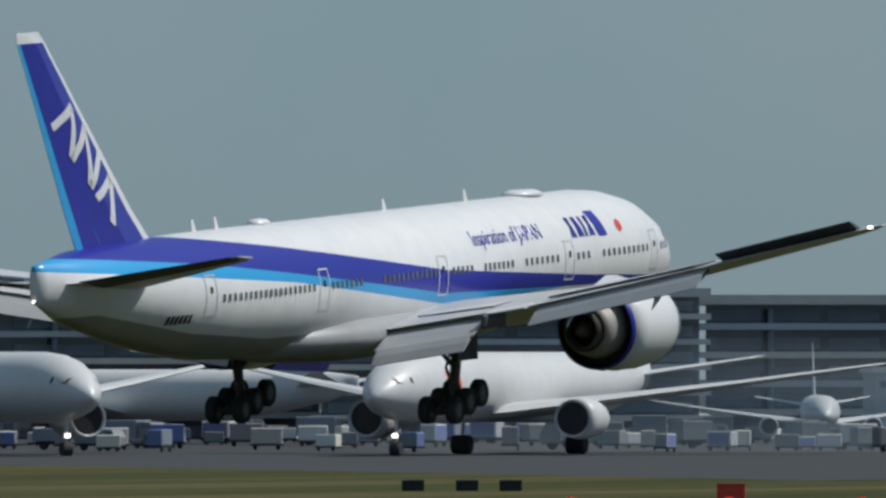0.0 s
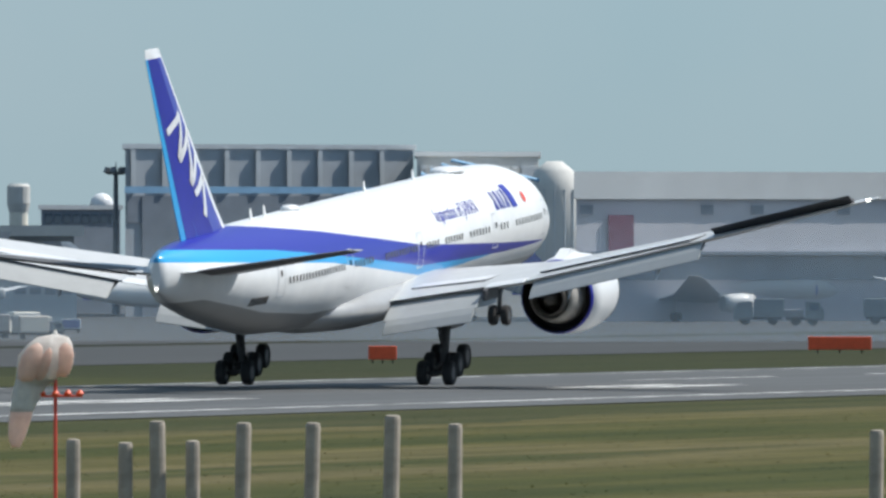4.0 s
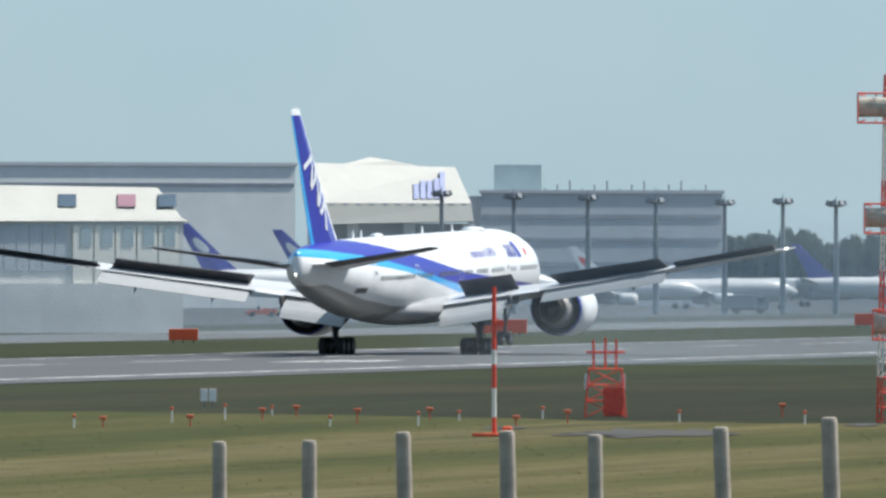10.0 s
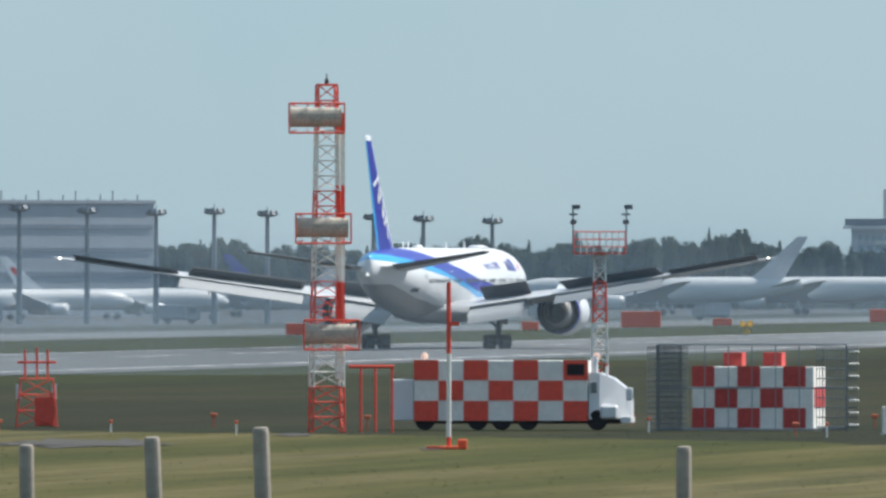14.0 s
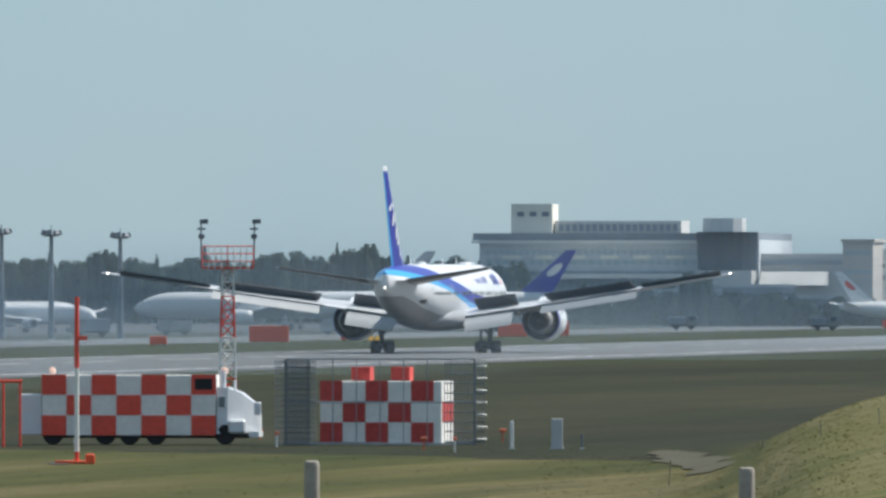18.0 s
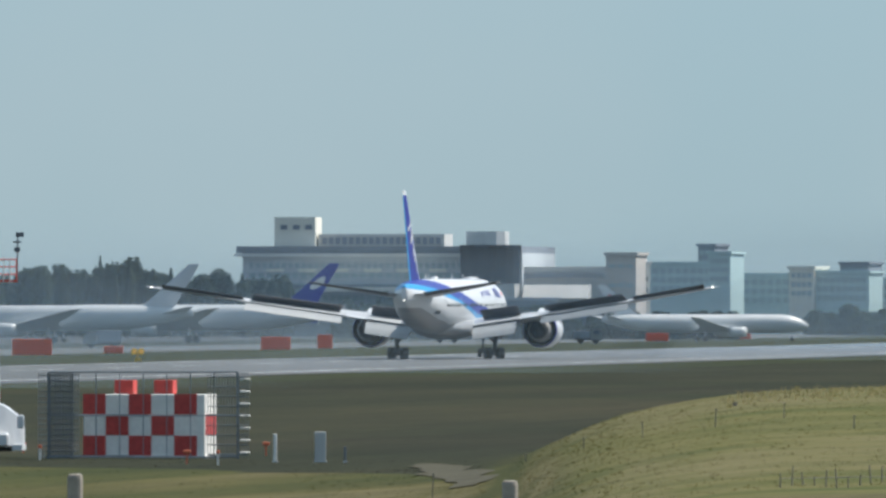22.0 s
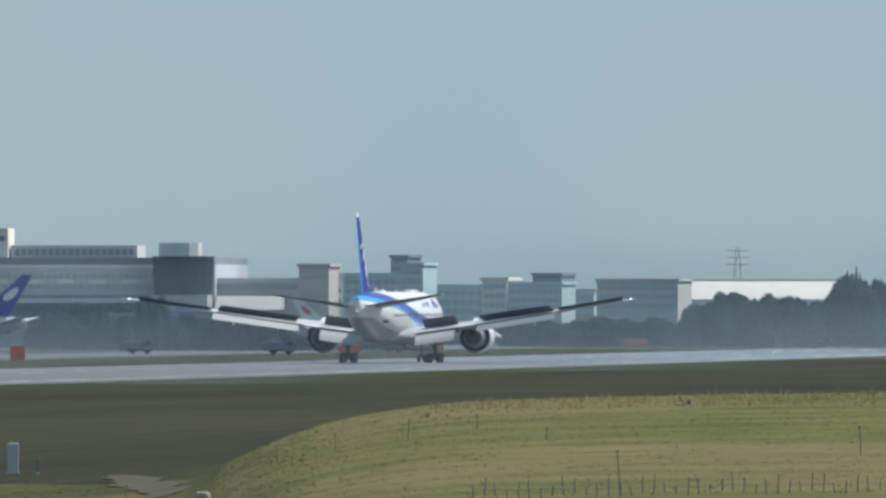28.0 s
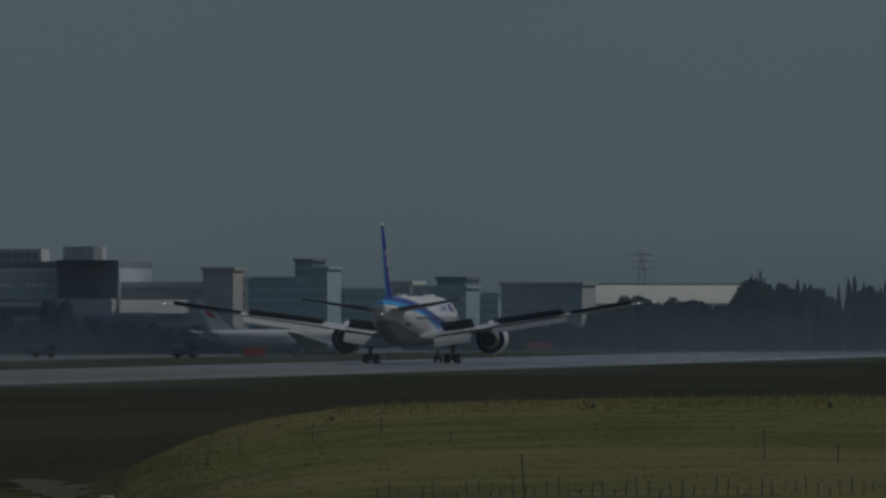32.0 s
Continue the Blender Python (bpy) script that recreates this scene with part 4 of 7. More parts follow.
for k in range(9):
    part("roof_rib", boxed(s.x(-9460 + 55 * k), s.x(-9452 + 55 * k), -0.6, 0, s.z(96), s.z(168)), M_ROOFGREY, top)
top, s = block(-8955, -8740, 1790, 158, "grey annex with louvres and blue sloping roof trusses", 50, M_CONC, M_FASCIA, ((128, 142, 14, M_ROOFGREY),), name="hangar_annex", cat="hangar")
part("blue_door", loft([[(s.x(u), y, s.z(v)) for u, v in ((-8968, -20), (-8762, -20), (-8762, 30), (-8968, 104))] for y in (-12.0, -11.4)]), M_BLUEDOOR, top, "light blue sloping hangar door")
for k in range(5):
    a, b = s.x(-8966 + 18 * k), s.x(-8790 + 14 * k)
    part("truss", barred((a, -12.6, s.z(118 + 8 * k)), (b, -12.6, s.z(50 + 16 * k)), 0.2), M_BLUEDOOR, top, "light blue truss")
for k in range(6):
    part("roof_step", boxed(s.x(-8940 + 34 * k), s.x(-8908 + 34 * k), -3.0 + 0.4 * k, 0, s.z(104 + 5 * (k % 3)), s.z(136 + 4 * (k % 2))), M_ROOFGREY if k % 2 else M_CONC, top, "stepped grey louvre")
s = Site(-8712, 1780)
top = thing("round_store", s.m, "rounded grey ribbed silo beside the hangar", "silo")
part("shell", loft([ring((0, 3, s.z(v)), r, "z", 24) for v, r in ((-126, 2.6), (100, 2.6), (132, 2.1), (150, 0.8))]), M_CONC, top, smooth=True)
for k in range(7):
    a = math.pi * (0.1 + 0.8 * k / 6)
    part("rib", barred((-2.65 * math.cos(a), 3 - 2.65 * math.sin(a), 0), (-2.65 * math.cos(a), 3 - 2.65 * math.sin(a), s.z(100)), 0.09), M_ROOFGREY, top)

# long cargo hall
top, s = block(-8668, -7655, 1690, 82, "long mauve-grey cargo hall with a pale fascia and maroon doors", 70, M_WALLPINK, M_FASCIA, name="cargo_hall", cat="warehouse")
part("fascia", boxed(s.x(-8672), s.x(-7650), -0.5, 70, s.z(82), s.z(130)), M_FASCIA, top, "pale grey fascia")
part("dock_canopy", boxed(s.x(-8660), s.x(-7720), -1.5, 0, s.z(-16), s.z(-10)), M_SLATE, top, "dark dock canopy")
part("dock_wall", boxed(s.x(-8655), s.x(-7720), -0.3, 0.05, s.z(-60), s.z(-18)), M_SLATE, top, "dark row of loading docks")
for u in (-8590, -7972):
    part("roller_door", boxed(s.x(u - 22), s.x(u + 22), -0.35, 0.05, s.z(-12), s.z(54)), M_MAROON, top, "maroon roller door")
for u in (-8650, -8440, -8352, -8200, -7905, -7748, -7820):
    part("window", boxed(s.x(u - 11), s.x(u + 11), -0.2, 0.05, s.z(54), s.z(72)), M_SLATE, top)
sign = part("wall_sign", boxed(s.x(-7870), s.x(-7858), -0.3, 0.05, s.z(40), s.z(54)), M_RED, top, "red round mark and grey bars of a company sign")
for k in range(6):
    part("sign_bar", boxed(s.x(-7850 + 12 * k), s.x(-7842 + 12 * k), -0.25, 0.05, s.z(42), s.z(52)), M_CONC, sign)
part("end_wall", boxed(s.x(-7660), s.x(-7590), -0.6, 60, 0, s.z(104)), M_WHITEWALL, top, "white end wall")
part("roof_hut", boxed(s.x(-7720), s.x(-7600), 10, 30, s.z(130), s.z(152)), M_ROOFGREY, top)

# tall white hangar
s = Site(-7320, 1640)
top = thing("tall_hangar", s.m, "tall off-white hangar with a stepped top and white sliding doors", "hangar")
x0, x1 = s.x(-7545), s.x(-7062)
part("lower_wall", boxed(x0, x1, 0, 70, 0, s.z(108)), M_WHITEWALL, top)
part("dark_eave", boxed(x0 - 0.4, s.x(-7105), -0.6, 70, s.z(108), s.z(132)), M_SLATE, top, "dark grey overhanging eave")
part("upper_hall", loft([[(x0, 1.5, s.z(132)), (s.x(-7085), 1.5, s.z(132)), (s.x(-7085), 66, s.z(132)), (x0, 66, s.z(132))], [(x0, 3, s.z(228)), (s.x(-7100), 3, s.z(228)), (s.x(-7100), 64, s.z(228)), (x0, 64, s.z(228))], [(x0, 5, s.z(240)), (s.x(-7108), 5, s.z(236)), (s.x(-7108), 60, s.z(236)), (x0, 60, s.z(240))]]), M_GREYWALL, top, "pale grey upper hall")
for u in np.arange(-7530, -7110, 28):
    part("roof_vent", boxed(s.x(u), s.x(u + (12 if int(u) % 3 else 18)), 2.76, 3.2, s.z(214), s.z(226)), M_SLATE, top)
part("slanted_sign", loft([[(s.x(-7130), 1.4, s.z(136)), (s.x(-7090), 1.4, s.z(140)), (s.x(-7090), 1.8, s.z(140)), (s.x(-7130), 1.8, s.z(136))], [(s.x(-7152), 2.2, s.z(192)), (s.x(-7106), 2.2, s.z(188)), (s.x(-7106), 2.6, s.z(188)), (s.x(-7152), 2.6, s.z(192))]]), M_CREAM, top, "pale slanted sign board")
part("sign_edge", barred((s.x(-7155), 2.1, s.z(194)), (s.x(-7132), 1.3, s.z(134)), 0.3), M_SLATE, top)
part("bracket_beam", boxed(x0, x1, -0.35, 0, s.z(76), s.z(84)), M_FASCIA, top)
for u in np.arange(-7530, -7075, 32):
    part("eave_bracket", boxed(s.x(u), s.x(u + 13), -0.42, 0, s.z(66), s.z(80)), M_SLATE, top)
for k in range(8):
    a = -7535 + 57 * k
    part("sliding_door", boxed(s.x(a + 2), s.x(a + 54), -0.14 - 0.1 * (k % 2), 0.05, 0.3, s.z(60)), M_WHITEWALL if k % 3 else M_FASCIA, top, "white sliding door leaf")
    part("door_post", boxed(s.x(a - 2), s.x(a + 2), -0.34, 0, 0, s.z(64)), M_ROOFGREY, top)
part("door_rail", boxed(x0, x1, -0.4, 0, s.z(-74), s.z(-62)), M_ROOFGREY, top)

# low white hangar with logos, long grey roof behind
block(-7075, -6500, 2395, 158, "long blue-grey hangar roof behind the white hangars", 80, M_FASCIA, M_ROOFGREY, ((122, 128, 1, M_SLATE),), name="long_hangar", cat="hangar")
s = Site(-6880, 1640)
top = thing("low_hangar", s.m, "low off-white hangar with a faceted nose roof and grey glazing", "hangar")
part("nose_roof", loft([[(s.x(-7066), -3, s.z(60)), (s.x(-6690), -3, s.z(60)), (s.x(-6690), 60, s.z(60)), (s.x(-7066), 60, s.z(60))], [(s.x(-7058), -2, s.z(72)), (s.x(-6702), -2, s.z(66)), (s.x(-6702), 60, s.z(66)), (s.x(-7058), 60, s.z(72))], [(s.x(-7030), 3, s.z(124)), (s.x(-6745), 3, s.z(120)), (s.x(-6745), 55, s.z(120)), (s.x(-7030), 55, s.z(124))]]), M_GREYWALL, top, "off-white faceted roof nose")
for u, mat in ((-6905, M_PANE), (-6800, M_MAROON), (-6728, M_PANE)):
    part("roof_mark", sloped(s, u - 16, u + 16, 86, 108, lambda v: -2 + 5 * (v - 70) / 52), mat, top, "dark painted mark")
part("front_wall", boxed(s.x(-7050), s.x(-6700), -2.5, 50, 0, s.z(60)), M_CONC, top)
windows_row(top, s.x(-7040), s.x(-6905), -2.5, s.z(-28), s.z(54), 6, 0.9, M_DOORGREY, "glazing")
for k in range(5):
    part("door_leaf", boxed(s.x(-6895 + 38 * k), s.x(-6860 + 38 * k), -2.8, -2.45, 0.2, s.z(52)), M_WHITEWALL, top)
windows_row(top, s.x(-6890), s.x(-6705), -2.75, s.z(16), s.z(50), 5, 0.5, M_HAZE, "glazing")
part("low_annex", boxed(s.x(-7075), s.x(-6700), -3.4, -2.5, 0, s.z(-50)), M_CONC, top)

# white hangar with the blue mark
s = Site(-6340, 2440)
top = thing("white_hangar", s.m, "bright white hangar roof with a blue mark above grey doors", "hangar")
part("roof_nose", loft([[(s.x(-6472), -5, s.z(54)), (s.x(-6186), -5, s.z(60)), (s.x(-6186), 60, s.z(60)), (s.x(-6472), 60, s.z(54))], [(s.x(-6480), -4, s.z(92)), (s.x(-6190), -4, s.z(92)), (s.x(-6190), 60, s.z(92)), (s.x(-6480), 60, s.z(92))], [(s.x(-6499), 4, s.z(164)), (s.x(-6218), 4, s.z(156)), (s.x(-6218), 56, s.z(156)), (s.x(-6499), 56, s.z(164))]]), M_ROOFPALE, top, "bright white roof nose")
part("roof_crest", loft([[(s.x(-6420), 8, s.z(160)), (s.x(-6280), 8, s.z(158)), (s.x(-6280), 50, s.z(158)), (s.x(-6420), 50, s.z(160))], [(s.x(-6370), 10, s.z(174)), (s.x(-6330), 10, s.z(168)), (s.x(-6330), 40, s.z(168)), (s.x(-6370), 40, s.z(174))]]), M_ROOFPALE, top)
for k in range(12):
    part("roof_window", boxed(s.x(-6465 + 23.5 * k), s.x(-6456 + 23.5 * k), -4.12, -2.6, s.z(84), s.z(91)), M_SLATE, top)
for k, (a, b) in enumerate(((-6292, 120), (-6280, 126), (-6268, 126), (-6256, 130), (-6246, 142))):
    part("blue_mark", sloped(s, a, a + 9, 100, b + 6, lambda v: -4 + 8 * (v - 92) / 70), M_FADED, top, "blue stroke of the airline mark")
part("front_opening", boxed(s.x(-6460), s.x(-6200), 2, 50, 0, s.z(56)), M_DOORGREY, top, "grey doors of the front")
for u in (-6470, -6400, -6300, -6195):
    part("front_pillar", boxed(s.x(u - 10), s.x(u + 10), -1, 2, 0, s.z(56)), M_FASCIA, top)
part("inner_door", boxed(s.x(-6300), s.x(-6210), 0.5, 1.9, 0, s.z(24)), M_WHITEWALL, top)

# banded grey block with a roof tower
top, s = block(-6172, -5745, 2500, 109, "wide grey parking block with dark horizontal bands", 50, M_DOORGREY, M_DOORGREY, ((64, 72, 1, M_SLATE), (24, 31, 1, M_SLATE), (-20, -12, 1, M_SLATE)), name="banded_block")
part("roof_tower", boxed(s.x(-6150), s.x(-6066), 8, 24, s.z(109), s.z(160)), M_HAZE, top, "grey roof tower")
part("side_wing", boxed(s.x(-6195), s.x(-6172), -2, 40, 0, s.z(104)), M_SLATE, top)
for k in range(14):
    part("roof_post", barred((s.x(-6060 + 22 * k), 6, s.z(109)), (s.x(-6060 + 22 * k), 6, s.z(118 + 7 * (k % 3))), 0.12), M_MAST, top)

# hotel-like terminal with the octagonal tower
s = Site(-4265, 2900, -6)
top = thing("terminal_block", s.m, "wide pale blue-grey terminal with a round dark tower", "terminal")
x0, x1 = s.x(-4513), s.x(-4016)
part("wall", boxed(x0, x1, 0, 60, 0, s.z(70)), M_PALEWALL, top)
part("top_floor", boxed(x0 - 1, x1, -1, 60, s.z(70), s.z(82)), M_SLATE, top, "dark top floor band")
for v, n, share in ((44, 34, 0.55), (26, 26, 0.72), (-14, 30, 0.6)):
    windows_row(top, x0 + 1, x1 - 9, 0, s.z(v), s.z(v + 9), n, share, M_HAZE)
part("floor_band", boxed(x0 - 0.5, x1 - 8, -0.6, 0, s.z(6), s.z(15)), M_SLATE, top, "dark recessed floor")
part("cornice", boxed(x0 - 1.3, x1 - 6, -1.5, 0, s.z(64), s.z(69)), M_FASCIA, top, "pale cornice")
for k in range(7):
    part("sun_screen", boxed(s.x(-4470 + 58 * k), s.x(-4440 + 58 * k), -0.9, 0, s.z(37), s.z(42)), M_WHITEWALL, top, "cream sun screen")
part("terrace", boxed(s.x(-4400), s.x(-4100), -8, 0, s.z(2), s.z(10)), M_WHITEWALL, top)
part("lower_front", boxed(s.x(-4510), s.x(-3880), -14, -9.2, 0, s.z(-30)), M_SLATE, top)
windows_row(top, s.x(-4500), s.x(-3890), -14, s.z(-58), s.z(-40), 30, 0.8, M_SLATE)
part("stair_tower", boxed(s.x(-4461), s.x(-4388), 4, 14, s.z(82), s.z(134)), M_WHITEWALL, top, "pale stair tower")
for k in range(3):
    part("window", boxed(s.x(-4450 + 22 * k), s.x(-4438 + 22 * k), 3.85, 4.1, s.z(112), s.z(120)), M_SLATE, top)
part("penthouse", boxed(s.x(-4385), s.x(-4160), 6, 20, s.z(82), s.z(104)), M_CONC, top)
windows_row(top, s.x(-4380), s.x(-4165), 6, s.z(86), s.z(98), 18, 0.7, M_SLATE)
part("round_tower", loft([ring((s.x(-4068), -4, s.z(v)), r, "z", 20) for v, r in ((16, 5.0), (82, 5.3), (84, 5.3))]), M_DRUM, top, "dark round glazed tower")
part("tower_cap", loft([ring((s.x(-4073), -4, s.z(v)), 3.7, "z", 12) for v in (84, 108)]), M_FASCIA, top, "pale tower cap")
part("tower_foot", boxed(s.x(-4120), s.x(-4020), -9, 1, 0, s.z(16)), M_CONC, top)
part("east_wing", boxed(s.x(-4016), s.x(-3870), 4, 40, 0, s.z(46)), M_CONC, top)
part("wing_band", boxed(s.x(-4018), s.x(-3872), 3.4, 4.1, s.z(26), s.z(34)), M_SLATE, top)
part("white_hall", loft([[(s.x(-4010), -6, s.z(-10)), (s.x(-3895), -6, s.z(-10)), (s.x(-3895), 4, s.z(-10)), (s.x(-4010), 4, s.z(-10))], [(s.x(-4010), -2, s.z(14)), (s.x(-3895), -2, s.z(14)), (s.x(-3895), 4, s.z(14)), (s.x(-4010), 4, s.z(14))]]), M_CONC, top, "sunlit pale hall")
block(-3869, -3815, 2850, 66, "tan lift tower with small windows", 12, M_TAN, M_TAN, ((44, 50, 3, M_HAZE), (10, 16, 3, M_HAZE)), name="tan_tower", cat="tower", turn=-9.0)
block(-3815, -3790, 2860, 50, "off-white block beside the tan tower", 10, M_WHITEWALL, M_FASCIA, ((20, 28, 2, None), (0, 8, 2, None)))
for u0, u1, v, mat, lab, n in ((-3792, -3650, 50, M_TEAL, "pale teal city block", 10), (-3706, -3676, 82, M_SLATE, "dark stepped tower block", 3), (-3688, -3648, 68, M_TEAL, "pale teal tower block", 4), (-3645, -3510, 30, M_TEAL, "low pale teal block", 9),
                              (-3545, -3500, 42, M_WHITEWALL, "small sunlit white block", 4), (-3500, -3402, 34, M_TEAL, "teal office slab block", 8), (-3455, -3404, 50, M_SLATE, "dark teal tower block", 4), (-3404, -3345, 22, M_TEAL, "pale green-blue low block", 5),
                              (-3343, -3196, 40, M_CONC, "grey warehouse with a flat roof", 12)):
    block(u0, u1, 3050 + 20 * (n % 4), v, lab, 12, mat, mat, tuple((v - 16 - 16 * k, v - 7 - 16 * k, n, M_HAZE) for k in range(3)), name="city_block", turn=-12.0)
for u0, u1, d, v, lab in ((-4190, -4085, 2715, -22, "low grey service shed by the apron road"), (-4084, -3955, 2730, -14, "grey-blue service shed with a flat roof"), (-3952, -3880, 2720, -34, "low pale shed by the apron road")):
    block(u0, u1, d, v, lab, 10, M_SLATE, M_DOORGREY, ((v - 20, v - 10, 9, M_PANE), (v - 44, v - 30, 5, M_PANE)), name="service_shed", cat="shed", turn=7.0)
s = Site(-3056, 3100)
top = thing("white_warehouse", s.m, "long bright white warehouse with a sloping roof front", "warehouse")
x0, x1 = s.x(-3198), s.x(-2915)
part("wall", boxed(x0, x1, 0, 40, 0, s.z(8)), M_WHITEWALL, top)
part("roof", loft([[(x0, -0.2, s.z(8)), (x1, -0.2, s.z(8)), (x1, 40, s.z(8)), (x0, 40, s.z(8))], [(x0, 4.5, s.z(42)), (x1, 4.5, s.z(42)), (x1, 36, s.z(42)), (x0, 36, s.z(42))]]), M_CREAM, top, "bright white sloping roof")
part("ridge_cap", boxed(x0 - 0.3, x1 + 0.3, 4.2, 36.3, s.z(42), s.z(44)), M_FASCIA, top)
windows_row(top, x0 + 2, x1 - 2, 0, s.z(-30), s.z(-12), 14, 0.5, M_SLATE)
s = Site(-3092, 3300)
top = thing("power_pylon", s.m, "thin grey lattice power pylon above the trees", "pylon")
for a, b in ((-1, -1), (1, -1), (1, 1), (-1, 1)):
    part("pylon_leg", barred((a * 1.6, b * 1.6, 0), (a * 0.25, b * 0.25, s.z(102)), 0.09, 0.06, 4), M_MAST, top)
for v in (70, 82, 94):
    part("cross_arm", barred((-2.2, 0, s.z(v)), (2.2, 0, s.z(v)), 0.07, None, 4), M_MAST, top)
for k in range(7):
    part("lattice_bar", barred((-1.3 + 0.15 * k, -1.3 + 0.15 * k, s.z(-60 + 22 * k)), (1.2 - 0.15 * k, -1.2 + 0.15 * k, s.z(-40 + 22 * k)), 0.05, None, 4), M_MAST, top)


# fronts that run with the runway stand askew to the view and catch the sun
def askew(names, degrees):
    k = math.tan(radians(degrees))
    seen = set()
    for top in [o for o in bpy.data.objects if o.parent is None and o.name.split(".")[0] in names]:
        for ob in top.children_recursive:
            ob.location.y += ob.location.x * k
            if ob.data.name not in seen:
                seen.add(ob.data.name)
                for v in ob.data.vertices:
                    v.co.y += v.co.x * k


askew(("tall_hangar", "cargo_hall", "low_hangar", "banded_block", "maintenance_hall", "hangar_annex", "long_hangar", "building"), 32)
askew(("white_hangar", "white_warehouse"), 36)
askew(("terminal_building",), 12)


# ---- flood-light masts ----
def mast(u, v, d):
    s = Site(u, d)
    top = thing("floodlight_mast", s.m, "tall grey floodlight mast with a ring of lamps", "light mast", "apron floodlights")
    h = s.z(v)
    part("pole", loft([ring((0, 0, z), r, "z", 8) for z, r in ((0, 0.42), (h - 0.6, 0.24))]), M_MAST, top)
    part("platform", loft([ring((0, 0, z), 0.9, "z", 10) for z in (h - 1.0, h - 0.75)]), M_MAST, top)
    for k in range(7):
        a = 2 * math.pi * k / 7
        part("lamp_head", boxed(-0.3, 0.3, -0.25, 0.25, -0.3, 0.32), M_MAST, top, at=pose(1.05 * math.cos(a), 1.05 * math.sin(a), h - 0.55, 25, 0, math.degrees(a) - 90))
    part("finial", barred((0, 0, h - 0.8), (0, 0, h + 0.35), 0.12, 0.05, 6), M_MAST, top)


for u, v in ((-12730, 130), (-12480, 105), (-11268, 170), (-11250, 176), (-10835, 165), (-10730, 138), (-10692, 92), (-10495, 160), (-10428, 134), (-10397, 114), (-10319, 112), (-10168, 150), (-10152, 138), (-9870, 145), (-9488, 142),
             (-6243, 117), (-6115, 112), (-5984, 109), (-5864, 104), (-5742, 101), (-5639, 103), (-5545, 99), (-5357, 93), (-5269, 90), (-5147, 86)):
    mast(u, v, 1850 if u < -9000 else 2150)


# ---- other aircraft ----
M_YELLOW = stained("yellow paint", (0.85, 0.50, 0.06), 0.45, grain=3, var=0.1)
M_LAMP_AMBER = glow("amber lamp", (0.9, 0.5, 0.08), 0.25)
def scaled(bm, k):
    bmesh.ops.scale(bm, vec=(k, k, k), verts=bm.verts)
    return bm


def jet(name, m, k, label, hull, fin, tail=None, group="", engines=(9.65,), wing=None, cheat=None):
    """A parked or taxiing airliner in plain parts, k times the size of the big one."""
    top = thing(name, m, label, "airliner", group)
    wing = wing or M_DULLWHITE
    body = part("fuselage", scaled(hull_mesh(20), k), hull, top, smooth=True)
    if cheat:
        for side in (-1, 1):
            part("stripe", scaled(hull_patch(-30, 30, cheat[0], cheat[1], side, 0.03), k), cheat[2], body)
    part("fin", scaled(fin_mesh(0.0, 1.0, FIN), k), fin, top)
    if tail:
        for side in (-1, 1):
            z = 14.2
            part("fin_mark", scaled(loft([[fin_place(0.5 + 0.26 * math.cos(a) * r, z + 1.6 * math.sin(a) * r, side) for a in np.linspace(0, 6.283, 13)[:-1]] for r in (0.05, 1.0)], False), k), tail, top)
    for side in (-1, 1):
        part("wing", scaled(wing_mesh(side, (0.5, 3.1, 10.5, 20, 29.6, 31.3, 32.5), n=5), k), wing, top)
        part("stabilizer", scaled(stab_mesh(side), k), wing, top)
        for x in engines:
            le = wing_at(x)[0]
            cowl = part("engine_cowl", scaled(loft([ring((side * x, y + le - 6.8, 3.2), r, "y", 18) for y, r in ((7.0, 1.4), (8.5, 1.7), (11, 1.85), (13, 1.65), (12.7, 1.45), (10, 1.4))], True), k), wing, top, smooth=True)
            part("fan", scaled(loft([ring((side * x, y + le - 6.8, 3.2), 1.42, "y", 18) for y in (12.75, 12.72)]), k), M_DARK, cowl)
            part("pylon", scaled(boxed(side * x - 0.15, side * x + 0.15, le - 2.5, le + 3, 4.4, wing_at(x)[2] + 0.1), k), wing, top)
        gear = part("main_gear", scaled(barred((side * 5.4, 0, 0.6), (side * 5.2, 0, 4.0), 0.22), k), M_STEEL, top)
        part("wheel_set", scaled(loft([ring((side * 5.4 + x, 0, 0.85), r, "x", 14) for x, r in ((-0.85, 0.75), (-0.7, 0.85), (0.7, 0.85), (0.85, 0.75))]), k), M_TYRE, gear)
        part("cockpit_window", scaled(hull_patch(33.0, 34.9, 6.3, 6.85, side, 0.03), k), M_DARK, top)
    gear = part("nose_gear", scaled(barred((0, 31.2, 0.5), (0, 31.2, 3.4), 0.16), k), M_STEEL, top)
    part("wheel_set", scaled(loft([ring((x, 31.2, 0.6), r, "x", 14) for x, r in ((-0.5, 0.52), (-0.4, 0.6), (0.4, 0.6), (0.5, 0.52))]), k), M_TYRE, gear)
    part("taxi_lamp", scaled(boxed(-0.25, 0.25, 31.45, 31.55, 1.6, 1.95), k), M_LAMP_WHITE if "taxi" in label else M_DARK, gear)
    return top


def parked(u, d, nose, k, label, hull=None, fin=None, tail=None, cheat=None, engines=(9.65,)):
    """nose: the way it points, in degrees to the right of straight away from the eye."""
    p = spot(u, d)
    return jet("parked_airliner", pose(p.x, p.y, 0.02, 0, 0, -math.degrees(u / 30000.0) - nose), k, label, hull or M_DULLWHITE, fin or M_DULLWHITE, tail, "parked airliners", engines, None, cheat)


